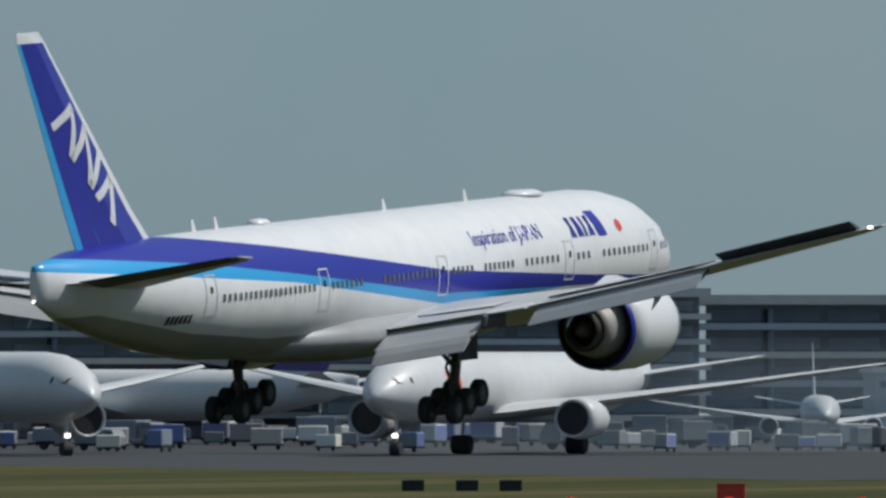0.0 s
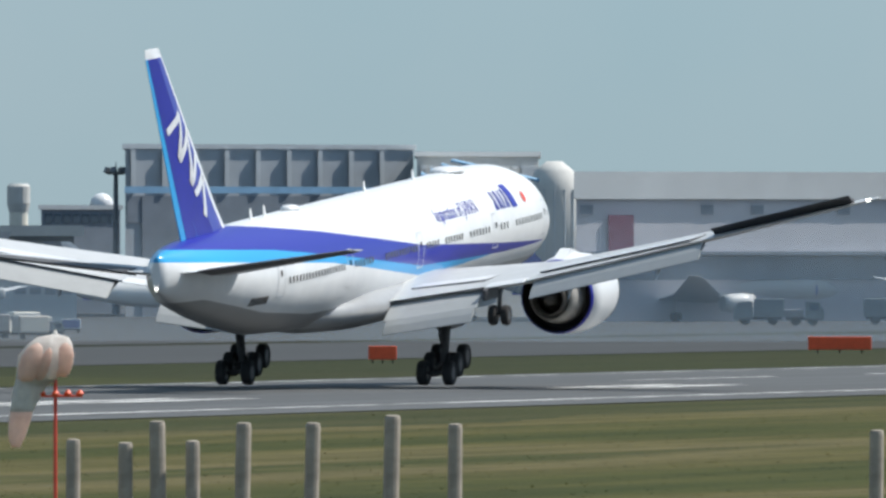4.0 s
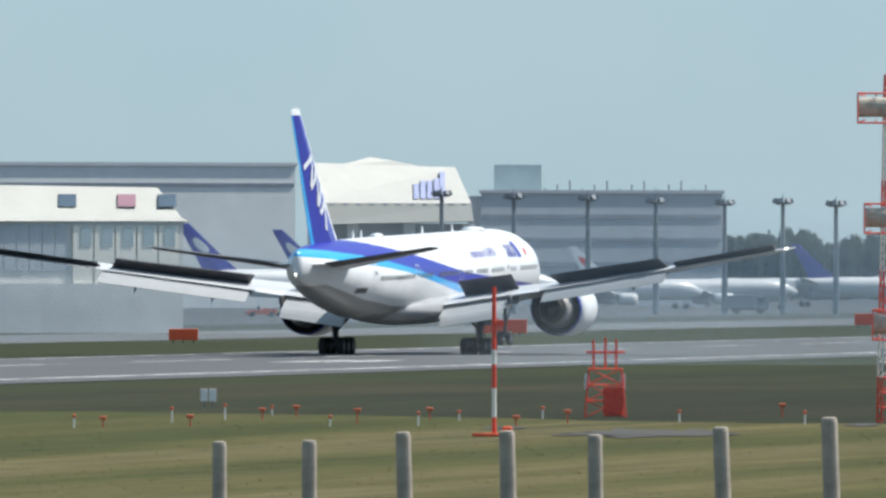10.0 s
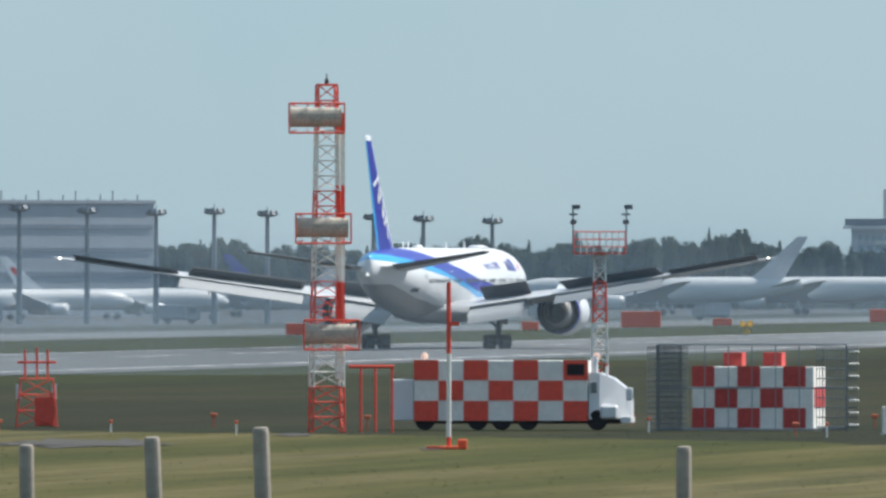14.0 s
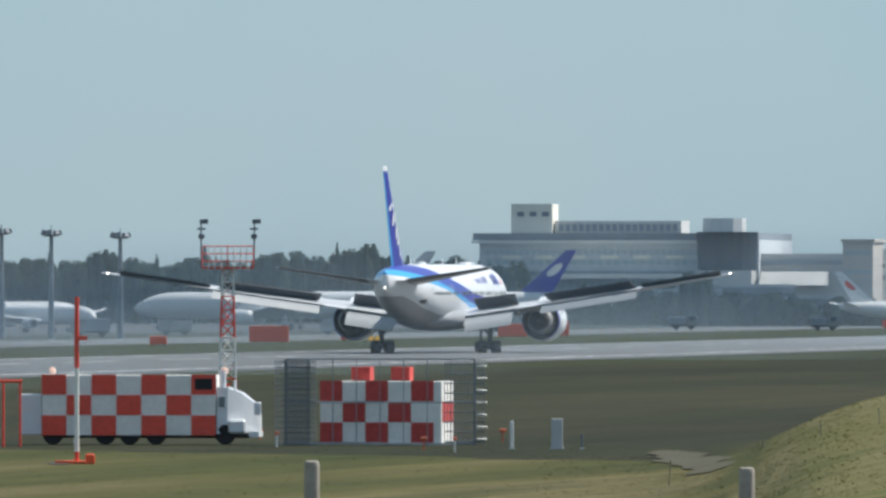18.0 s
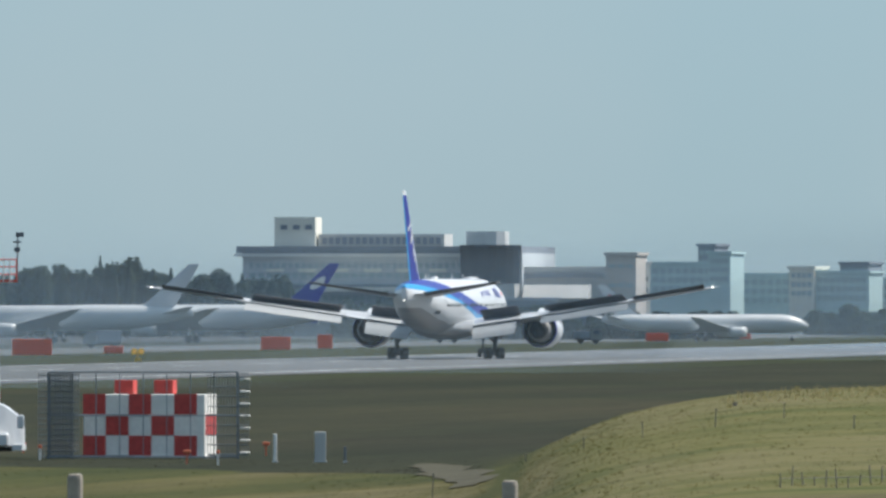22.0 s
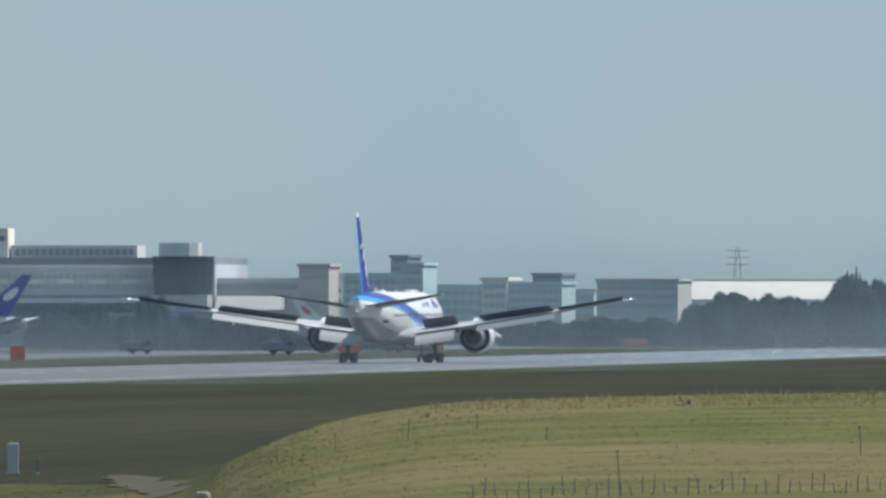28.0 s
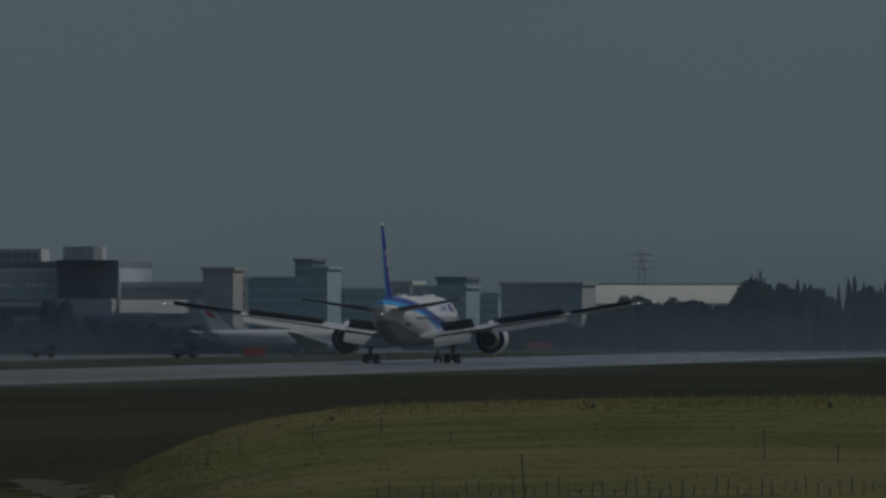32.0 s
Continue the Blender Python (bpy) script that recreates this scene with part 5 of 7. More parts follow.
def striped_tail(k0):
    """A fin in bands: grey above, yellow aft and red ahead, blue at the root."""
    k = Nodes("grey, red, yellow and blue fin paint")
    y, z = k.axis(1), k.axis(2)
    aft = k.math("LESS_THAN", k.math("ADD", y, k.math("MULTIPLY", z, 0.864)), (-25.2 + 0.864 * 8.4 - 0.2) * k0)
    c = k.mix(aft, (0.36, 0.035, 0.06), (0.62, 0.33, 0.05))
    c = k.mix(k.math("GREATER_THAN", k.math("ADD", z, k.math("MULTIPLY", aft, -0.8 * k0)), 16.6 * k0), c, (0.32, 0.33, 0.35))
    c = k.mix(k.math("LESS_THAN", z, 10.3 * k0), c, (0.03, 0.05, 0.22))
    return k.done(c, 0.4)


def two_tone():
    """Turquoise above, dull silver below the window line."""
    k = Nodes("turquoise over silver hull paint")
    n = k.noise(0.8, 4)
    silver = k.ramp(n, [(0.3, (0.34, 0.36, 0.38)), (0.7, (0.42, 0.44, 0.45))])
    jade = k.ramp(n, [(0.3, (0.24, 0.57, 0.66)), (0.7, (0.28, 0.62, 0.69))])
    return k.done(k.mix(k.math("GREATER_THAN", k.axis(2), 3.35), silver, jade), 0.35)


p = spot(-12720, 1290)
freighter = jet("taxiing_freighter", pose(p.x, p.y, 0.03), 0.86, "white cargo jet with a purple fin, taxiing beyond the runway", M_DULLWHITE, M_PURPLE)
for side in (-1, 1):
    mark = bmesh.new()
    for f0 in (23.2, 24.4, 25.6):
        hull_patch(f0, f0 + 0.9, 5.6, 7.4, side, 0.04, 0.0, mark)
    part("cargo_mark", scaled(mark, 0.86), M_ORANGE, freighter, "orange bars of the cargo mark")
freighter_two = jet("taxiing_freighter", pose(p.x, p.y, 0.03), 0.86, "white cargo jet with a purple tail, taxiing ahead of another", M_DULLWHITE, M_PURPLE)
turquoise_jet = jet("taxiing_airliner", pose(0, 1500, 0.03), 0.58, "pale turquoise and silver airliner taxiing past the cargo hall", two_tone(), M_JADE, M_RED)

for u, d, nose, k, lab, hull, fin, tail in (
        (-12120, 1450, 178, 0.46, "white airliner at the terminal seen from ahead", None, None, None),
        (-13360, 1440, -58, 0.7, "white cargo jet with a purple fin among containers", None, M_PURPLE, None),
        (-9990, 1470, -72, 0.46, "pale airliner with a red, yellow and grey tail at the terminal", None, striped_tail(0.46), None),
        (-10420, 1620, 170, 0.45, "small white airliner nosed in among service trucks", None, None, None),
        (-9330, 1720, 80, 0.42, "white and blue airliner parked by the hall", M_LIVERY, M_WHITE, M_NAVY),
        (-9060, 1700, 70, 0.40, "white and blue airliner with a pale fin", M_LIVERY, M_WHITE, M_NAVY),
        (-8522, 1680, 62, 0.557, "white airliner with a deep blue fin and white mark", M_LIVERY, M_NAVY, M_WHITE),
        (-6437, 2250, 68, 0.62, "blue-tailed white airliner parked before the hangars", M_LIVERY, M_NAVY, M_WHITE),
        (-6290, 2300, 70, 0.58, "blue-tailed white airliner at the hangar doors", M_LIVERY, M_NAVY, M_WHITE),
        (-5990, 2320, 72, 0.46, "white airliner with a red disc on its fin", None, M_WHITE, M_RED),
        (-5820, 2340, 72, 0.46, "white airliner with a red disc on a white fin", None, M_WHITE, M_RED),
        (-6240, 2360, 66, 0.44, "white airliner beside the white hangar", None, M_WHITE, M_RED),
        (-5420, 2420, 76, 0.48, "white airliner with a deep blue fin in the row", M_LIVERY, M_NAVY, None),
        (-5600, 2450, -80, 0.46, "white airliner parked in a row before trees", None, None, None),
        (-5290, 2380, 150, 0.42, "white airliner beside the service road", None, None, None),
        (-4850, 2500, -82, 0.62, "large white airliner parked broadside before the woods", None, M_GREY, None),
        (-4600, 2540, -80, 0.63, "white airliner with a deep blue fin and white mark", M_LIVERY, M_NAVY, M_WHITE),
        (-3700, 2600, 76, 0.46, "white airliner with a red disc on its fin", None, M_WHITE, M_RED)):
    band = (4.7, 6.3, M_NAVY) if hull is M_LIVERY else None
    parked(u, d, nose, k, lab, M_DULLWHITE if band else hull, fin, tail, band)


# ---- apron vehicles ----
M_DRAB = stained("drab grey vehicle paint", (0.19, 0.205, 0.21), 0.6, grain=1.5, stain=0.5, var=0.12, dirt=(0.10, 0.10, 0.10))


def service_truck(m, body, label, length=7.0, high=3.0, cab=None):
    top = thing("service_truck", m, label, "truck", "apron vehicles")
    part("cargo_box", boxed(-length / 2, length / 2 - 1.9, 0, 2.3, 0.75, high, 0.05), body, top)
    part("cab", loft([[(length / 2 - 1.8, y, 0.6), (length / 2, y, 0.6), (length / 2, y, 1.4), (length / 2 - 0.5, y, 2.2), (length / 2 - 1.8, y, 2.25)] for y in (0.1, 2.2)]), M_DRAB, top)
    part("cab_window", boxed(length / 2 - 1.4, length / 2 - 0.55, 0.06, 0.11, 1.4, 2.0), M_PANE, top)
    part("chassis", boxed(-length / 2 + 0.2, length / 2 - 0.1, 0.3, 2.0, 0.5, 0.75), M_DARK, top)
    for x in (-length / 2 + 1.1, length / 2 - 1.1):
        part("wheel", loft([ring((0, y, 0), r, "y", 14) for y, r in ((-0.15, 0.4), (-0.1, 0.48), (0.1, 0.48), (0.15, 0.4))]), M_TYRE, top, at=pose(x, 0.3, 0.48))
    return top


def dolly(m, label, mat=None, flap=None):
    top = thing("container_dolly", m, label, "container", "apron vehicles")
    part("container", boxed(-1.5, 1.5, 0, 1.5, 0.55, 2.1, 0.08), mat or M_BROWNROOF, top)
    part("curtain", boxed(-1.3, 1.3, -0.02, 0.03, 0.7, 1.95), flap or M_DRAB, top)
    part("bed", boxed(-1.6, 1.6, -0.05, 1.6, 0.4, 0.55), M_DARK, top)
    for x in (-1.1, 1.1):
        part("wheel", loft([ring((0, y, 0), 0.22, "y", 10) for y in (-0.1, 0.1)]), M_TYRE, top, at=pose(x, 0.1, 0.22))
    return top


M_BAND_WHITE = stained("chalky white paint", (0.82, 0.79, 0.73), 0.55, grain=4, stain=1.0, var=0.08, dirt=(0.45, 0.44, 0.4))
van = random.Random(11)
protos = [service_truck(facing(-12990, 1420, 0.02), M_SLATE, "dark grey box truck on the terminal apron", 5.2, 2.4), service_truck(facing(-12400, 1425, 0.02), M_DRAB, "grey catering truck with a box", 4.8, 2.5), service_truck(facing(-11700, 1430, 0.02), M_DRAB, "grey service truck on the apron", 4.6, 2.0), dolly(facing(-12150, 1425, 0.02), "grey baggage container on a dolly"),
          service_truck(facing(-10900, 1440, 0.02), M_SLATE, "dark blue-grey service van", 4.4, 1.9), service_truck(facing(-11300, 1440, 0.02), M_BROWNROOF, "drab grey tug with a low box", 3.8, 1.5),
          dolly(facing(-12050, 1350, 0.02), "white baggage container on a dolly", M_WHITEWALL, M_FASCIA), dolly(facing(-11850, 1350, 0.02), "blue-curtained baggage container on a dolly", M_ROOFGREY, M_FADED),
          dolly(facing(-11420, 1352, 0.02), "tan baggage container on a dolly", M_TAN, M_CREAM), dolly(facing(-11010, 1351, 0.02), "dark blue baggage container on a dolly", M_FADED, M_SLATE)]
for i in range(210):
    u = -13900 + 4350 * i / 210 + van.uniform(-18, 18)
    copy_thing(protos[van.choice((3, 6, 6, 7, 8, 9)) if van.random() < 0.72 else van.randrange(6)], facing(u, van.uniform(1315, 1490), 0.02, van.choice((0, 180, 25, -34, 90, 70))) @ Matrix.Diagonal((*[van.uniform(0.5, 0.95)] * 3, 1)))
for u, d in ((-8900, 1600), (-8350, 1600), (-8270, 1590), (-8120, 1610), (-7760, 1600), (-7690, 1580), (-6050, 2100), (-5700, 2150), (-5200, 2200), (-5050, 2250), (-4760, 2280), (-4150, 2520), (-3900, 2480)):
    copy_thing(protos[van.randrange(6)], facing(u, d, 0.02, van.choice((0, 180))))


def tow_tractor(u, d, body, label, turn=0.0):
    top = thing("tow_tractor", facing(u, d, 0.02, turn), label, "tractor", "tow tractors")
    part("body", loft([[(x, y, z) for x, z in ((-1.8, 0.3), (1.75, 0.3), (1.85, 0.55), (1.7, 0.95), (0.2, 1.0), (-0.1, 0.78), (-1.8, 0.75))] for y in (0.0, 1.7)]), body, top)
    part("seat_back", boxed(-0.45, -0.25, 0.4, 1.3, 0.78, 1.35, 0.04), M_DARK, top)
    part("hitch", barred((-2.2, 0.85, 0.4), (-1.8, 0.85, 0.4), 0.07), M_DARK, top)
    for x in (-1.2, 1.15):
        for y in (-0.05, 1.55):
            part("wheel", loft([ring((0, q, 0), r, "y", 12) for q, r in ((0.0, 0.26), (0.04, 0.32), (0.16, 0.32), (0.2, 0.26))]), M_TYRE, top, at=pose(x, y, 0.32))
    return top


for u, d, body, lab in ((-7182, 1598, M_ORANGE, "low orange-red tow tractor before the hangars"), (-6987, 1700, M_YELLOW, "low yellow tow tractor before the hangars"), (-6560, 2055, M_ORANGE, "orange-red tow tractor on the apron"),
                        (-6512, 2062, M_YELLOW, "yellow tow tractor beside a red one"), (-6444, 1785, M_RED, "dull red tow tractor on the apron"), (-6283, 2100, M_RED, "red tow tractor by the parked airliners"), (-7650, 1560, M_ORANGE, "orange tow tractor by the cargo hall")):
    tow_tractor(u, d, body, lab, 8)

# low white loader with an open dark bay, between the runway and the terminal
s = Site(-10036, 1125)
ld = thing("cargo_loader", s.m, "low white cargo loader, its open bay's shade a dark block", "loader", "apron vehicles")
part("deck", boxed(-1.9, 2.1, 0, 2.2, 1.05, 1.35, 0.04), M_BAND_WHITE, ld)
# solid near-black block stands for the shade inside the open bay
part("bay", boxed(-1.4, 1.6, 0.25, 1.9, 0.35, 1.05), M_DARK, ld)
part("cab", loft([[(-3.3, y, 1.1), (-1.6, y, 1.1), (-1.5, y, 2.0), (-1.8, y, 2.55), (-3.4, y, 2.7)] for y in (0.2, 1.8)]), M_BAND_WHITE, ld)
part("cab_window", boxed(-3.2, -2.0, 0.16, 0.21, 1.85, 2.4), M_PANE, ld)
part("bed", boxed(-2.3, 2.1, 0.1, 2.1, 0.15, 0.35), M_BAND_WHITE, ld)
for x in (-1.75, 1.8):
    part("pillar", boxed(x - 0.3, x + 0.3, 0.05, 0.3, 0.2, 1.1, 0.03), M_BAND_WHITE, ld)
for x in (-1.7, 0, 1.7):
    part("wheel", loft([ring((0, y, 0), r, "y", 12) for y, r in ((-0.12, 0.2), (-0.08, 0.25), (0.08, 0.25), (0.12, 0.2))]), M_TYRE, ld, at=pose(x, 0.3, 0.25))
# two far red barriers beyond the taxiway
for u, w in ((-11293, 62), (-11221, 48)):
    s = Site(u, 935)
    rb = thing("red_barrier", s.m, "long low red barrier beyond the taxiway", "barrier", "red barriers")
    ww = w * 935 / 30000
    part("board", boxed(-ww / 2, ww / 2, 0, 0.35, 0.1, 0.42, 0.04), M_RED, rb)
    for x in (-0.35, 0.0, 0.35):
        part("foot", boxed(ww * x - 0.12, ww * x + 0.12, -0.1, 0.45, 0, 0.12), M_DARK, rb)

# ---- instrument landing tower and the things round it ----
M_BAND_RED = stained("red tower paint", (0.78, 0.085, 0.05), 0.5, grain=4, stain=1.0, var=0.12, dirt=(0.4, 0.1, 0.08))


def cloth(name, color):
    """Thin woven cloth that lets sunlight through."""
    k = Nodes(name)
    c = k.ramp(k.noise(5.0, 4), [(0.3, tuple(q * 0.85 for q in color)), (0.7, color)])
    k.done(c, 0.9)
    return lit_through(k, c, 0.62)


M_PINK = cloth("bleached pink cloth", (0.97, 0.78, 0.69))
M_CLOTH = cloth("white cloth", (0.92, 0.90, 0.86))



def lattice(top, h, w0, w1, bays, bands, z0=0.0, r=0.045):
    """A square lattice mast: legs, girts and braces bay by bay, in red and white bands (height limit, material)."""

    def mat(z):
        return next(m for lim, m in bands if z < lim)

    def half(z):
        return (w0 + (w1 - w0) * (z - z0) / (h - z0)) / 2

    zs = np.linspace(z0, h, bays + 1)
    cs = ((-1, -1), (1, -1), (1, 1), (-1, 1))
    for a, b in zip(zs, zs[1:]):
        m = mat((a + b) / 2)
        for i in range(4):
            c, e = cs[i], cs[(i + 1) % 4]
            part("leg", barred((c[0] * half(a), c[1] * half(a), a), (c[0] * half(b), c[1] * half(b), b), r, None, 6), m, top)
            part("girt", barred((c[0] * half(b), c[1] * half(b), b), (e[0] * half(b), e[1] * half(b), b), r * 0.6, None, 5), m, top)
            if i % 2 == 0:
                c, e = e, c
            part("brace", barred((c[0] * half(a), c[1] * half(a), a), (e[0] * half(b), e[1] * half(b), b), r * 0.55, None, 5), m, top)


RW = (M_BAND_RED, M_BAND_WHITE)
M_TRAY = stained("streaked cream wire mesh", (0.50, 0.47, 0.40), 0.85, grain=9, stain=2.2, var=0.28, dirt=(0.14, 0.13, 0.11), spec=0.2)
s = Site(-5440, 761, 8)
glide = thing("glide_slope_tower", s.m, "red and white lattice tower with three antenna trays", "tower")
zs_ = [s.z(459 - y - 0) for y in (672, 590, 488, 405, 318, 222, 182, 130)]
lattice(glide, s.z(459 - 141), 1.45, 0.85, 23, r=0.05, bands=((zs_[0], M_BAND_RED), (zs_[1], M_BAND_WHITE), (zs_[2], M_BAND_RED), (zs_[3], M_BAND_WHITE), (zs_[4], M_BAND_RED), (zs_[5], M_BAND_WHITE), (99, M_BAND_RED)))
for y0, y1, m in ((660, 560, 1), (560, 490, 0), (490, 395, 1), (395, 318, 0), (318, 222, 1), (222, 190, 0)):
    part("cable_duct", boxed(0.42, 0.78, -0.3, 0.25, s.z(459 - y0), s.z(459 - y1)), RW[m], glide, "flat cable duct")
for y, xo in ((197, -0.62), (392, -0.32), (580, 0.05)):
    z = s.z(459 - y)
    bow = [(-0.7 - 0.26 * math.sin(a), 0.44 * math.cos(a)) for a in np.linspace(0, math.pi, 9)]
    tray = part("antenna_tray", loft([[(xo + a, y, z + q - 0.02) for y, q in bow] for a in (-1.14, -0.38, 0.38, 1.14)]), M_TRAY, glide, "weathered cream antenna trough")
    for a in (-1.15, -0.38, 0.38, 1.15):
        part("tray_rib", loft([[(xo + a + d, y * 1.02, z + q * 1.05 - 0.02) for y, q in bow] for d in (-0.02, 0.02)]), M_TRAY, tray)
    for dz in (-0.72, 0.6):
        part("tray_rail", barred((xo - 1.25, -1.25, z + dz), (xo + 1.25, -1.25, z + dz), 0.05, None, 6), M_BAND_RED, tray)
        for a in (-1.25, -0.4, 0.4, 1.25):
            part("tray_strut", barred((xo + a, -1.25, z + dz), (xo + a * 0.6, 0.1, z + dz * 0.8), 0.035, None, 5), M_BAND_RED, tray)
    for a in (-1.25, 1.25):
        part("tray_post", barred((xo + a, -1.25, z - 0.72), (xo + a, -1.25, z + 0.6), 0.04, None, 5), M_BAND_RED, tray)
part("top_cage", loft([[(-0.42, -0.42, s.z(319)), (0.42, -0.42, s.z(319)), (0.42, 0.42, s.z(319)), (-0.42, 0.42, s.z(319))], [(-0.42, -0.42, s.z(321)), (0.42, -0.42, s.z(321)), (0.42, 0.42, s.z(321)), (-0.42, 0.42, s.z(321))]]), M_BAND_RED, glide)
part("beacon", loft([ring((0, 0, s.z(v)), r, "z", 10) for v, r in ((320, 0.05), (323, 0.10), (328, 0.09), (330, 0.035), (339, 0.02))]), M_DARK, glide, "dark obstruction lamp")

stand_site = Site(-5350, 760)
stand = thing("cable_stand", stand_site.m, "red tubular cable stand beside the tower", "stand")
for a in (-0.75, -0.1, 0.65):
    part("stand_leg", barred((a, 0, 0), (a, 0.1, 2.9), 0.06, None, 8), M_BAND_RED, stand)
part("stand_rail", barred((-1.3, 0.05, 2.95), (0.75, 0.05, 2.95), 0.07, None, 8), M_BAND_RED, stand)

# checkered equipment truck
s = Site(-5130, 770, -5)
truck_top = thing("checkered_truck", s.m, "red and white checkered equipment truck parked on the grass", "truck")
x0, x1, z0, z1 = s.x(-5287), s.x(-4977), 0.42, s.z(459 - 627)
part("van_body", boxed(x0 + 0.03, x1 - 0.03, 0.03, 2.4, z0, z1 - 0.03, 0.02), M_BAND_WHITE, truck_top)
cw, ch = (x1 - x0) / 7, (z1 - z0) / 3
for i in range(7):
    for j in range(3):
        if (i + j) % 2 == 0:
            part("red_check", boxed(x0 + cw * i + 0.01, x0 + cw * (i + 1) - 0.01, -0.012, 0.04, z0 + ch * j + 0.01, z0 + ch * (j + 1) - 0.01), M_BAND_RED, truck_top)
part("cab", loft([[(x1 + x, y0, z0_), (x1 + x, 2.25, z0_), (x1 + x, 2.25, z1_), (x1 + x, y0 + 0.12, z1_)] for x, y0, z0_, z1_ in ((0.02, 0.1, 0.5, 2.62), (0.5, 0.16, 0.5, 2.6), (1.1, 0.62, 0.52, 2.35), (1.6, 1.05, 0.55, 1.95), (1.9, 1.3, 0.6, 1.35))]), M_WHITE, truck_top, "white truck cab with a rounded nose")
part("cab_window", boxed(x1 + 0.12, x1 + 0.4, 0.06, 0.11, 1.7, 2.2, 0.02), M_DRAB, truck_top)
part("fuel_tank", boxed(x1 + 0.55, x1 + 1.35, 0.0, 0.5, 0.5, 1.15, 0.1), M_WHITE, truck_top, "white side tank")
part("roof_horn", barred((x1 + 0.8, 0.9, 2.4), (x1 + 0.8, 0.9, 2.95), 0.06), M_WHITE, truck_top)
part("mirror", boxed(x1 + 1.75, x1 + 2.05, -0.25, 0.05, 1.35, 1.95, 0.05), M_WHITE, truck_top)
part("bumper", boxed(x1 + 1.5, x1 + 1.95, 0.0, 2.3, 0.35, 0.6), M_WHITE, truck_top)
part("tail_box", boxed(x0 - 1.08, x0 - 0.02, 0.3, 2.2, 0.45, 2.3, 0.03), M_WHITE, truck_top, "white rear locker")
part("exhaust_stack", barred((x1 + 0.25, 0.6, 2.5), (x1 + 0.25, 0.6, 3.35), 0.16), M_WHITE, truck_top)
part("louvre", boxed(x1 - cw * 0.85, x1 - cw * 0.15, -0.03, 0.05, z1 - ch * 0.75, z1 - ch * 0.2), M_DARK, truck_top)
for a in (x0 + 0.4, x1 + 0.3):
    part("beacon_lamp", loft([ring((a, 1.2, z), r, "z", 10) for z, r in ((z1, 0.12), (z1 + 0.2, 0.16), (z1 + 0.34, 0.05))]), M_PINK, truck_top)
for a in (x0 + 0.5, x0 + 2.9, x0 + 4.0, x0 + 5.2, x1 + 0.4):
    part("wheel", loft([ring((0, y, 0), r, "y", 16) for y, r in ((-0.13, 0.4), (-0.1, 0.46), (0.1, 0.46), (0.13, 0.4))]), M_TYRE, truck_top, at=pose(a, 0.25, 0.46))
part("chassis", boxed(x0 + 0.1, x1 + 1.4, 0.3, 2.1, 0.3, 0.5), M_DARK, truck_top)

# second checkered cabin in a wire cage
s = Site(-4688, 770, -13)
cabin = thing("checkered_cabin", s.m, "red and white checkered equipment cabin", "cabin")
x0, x1, z0, z1 = s.x(-4797), s.x(-4590), 0.08, s.z(491 - 670)
part("cabin_body", boxed(x0 + 0.02, x1 + 0.35, 0.03, 2.6, z0, z1 - 0.03, 0.02), M_BAND_WHITE, cabin)
cw, ch = (x1 - x0) / 5, (z1 - z0) / 3
for i in range(5):
    for j in range(3):
        if (i + j) % 2 == 0:
            part("red_check", boxed(x0 + cw * i + 0.01, x0 + cw * (i + 1) - 0.01, -0.012, 0.04, z0 + ch * j + 0.01, z0 + ch * (j + 1) - 0.01), stained("dull red check", (0.52, 0.06, 0.05), 0.55, grain=3) if i + j == 0 else bpy.data.materials["dull red check"], cabin)
for j in range(3):
    if j % 2:
        part("side_check", boxed(x1 + 0.34, x1 + 0.37, 0.2, 2.4, z0 + ch * j, z0 + ch * (j + 1)), bpy.data.materials["dull red check"], cabin)
for u in (-4728, -4656):
    part("roof_box", boxed(s.x(u - 17), s.x(u + 17), 0.6, 1.4, z1, z1 + 0.62, 0.02), bpy.data.materials["dull red check"], cabin, "red roof unit")
part("plinth", boxed(x0 - 0.1, x1 + 0.45, -0.1, 2.8, 0, 0.1), M_CONC, cabin)
cage = thing("wire_cage", Site(-4687, 764).m, "grey galvanised mesh cage round the cabin", "fence")
s = Site(-4687, 764)
x0, x1, h = s.x(-4855), s.x(-4520), s.z(491 - 632)
M_WIRE = stained("galvanised wire", (0.22, 0.245, 0.26), 0.5, 0.5, grain=8, var=0.1)
for y in (0, 6.0):
    for k in range(9):
        a = x0 + (x1 - x0) * k / 8
        part("cage_post", barred((a, y, 0), (a, y, h), 0.035 if k in (0, 8) else 0.02, None, 6), M_WIRE, cage)
    for z in (0.1, h * 0.5, h):
        part("cage_rail", barred((x0, y, z), (x1, y, z), 0.03, None, 6), M_WIRE, cage)
for a in (x0, x0 + 0.9, x1 - 0.9, x1):
    for k in range(16 if a in (x0, x0 + 0.9) else 9):
        z = h * (k + 0.5) / (16 if a in (x0, x0 + 0.9) else 9)
        part("cage_wire", barred((a - 0.45, 0.02, z), (a + 0.45, 0.02, z), 0.025, None, 4), M_WIRE, cage)
    for k in range(8):
        part("cage_wire", barred((a - 0.45 + 0.13 * k, 0.03, 0), (a - 0.45 + 0.13 * k, 0.03, h), 0.016, None, 4), M_WIRE, cage)
for k in range(7):
    part("side_wire", barred((x1 + 0.1, 0, 0.3 + k * 0.55), (x1 + 0.55, 0.1, 0.3 + k * 0.55), 0.05, None, 4), M_BAND_WHITE, cage)

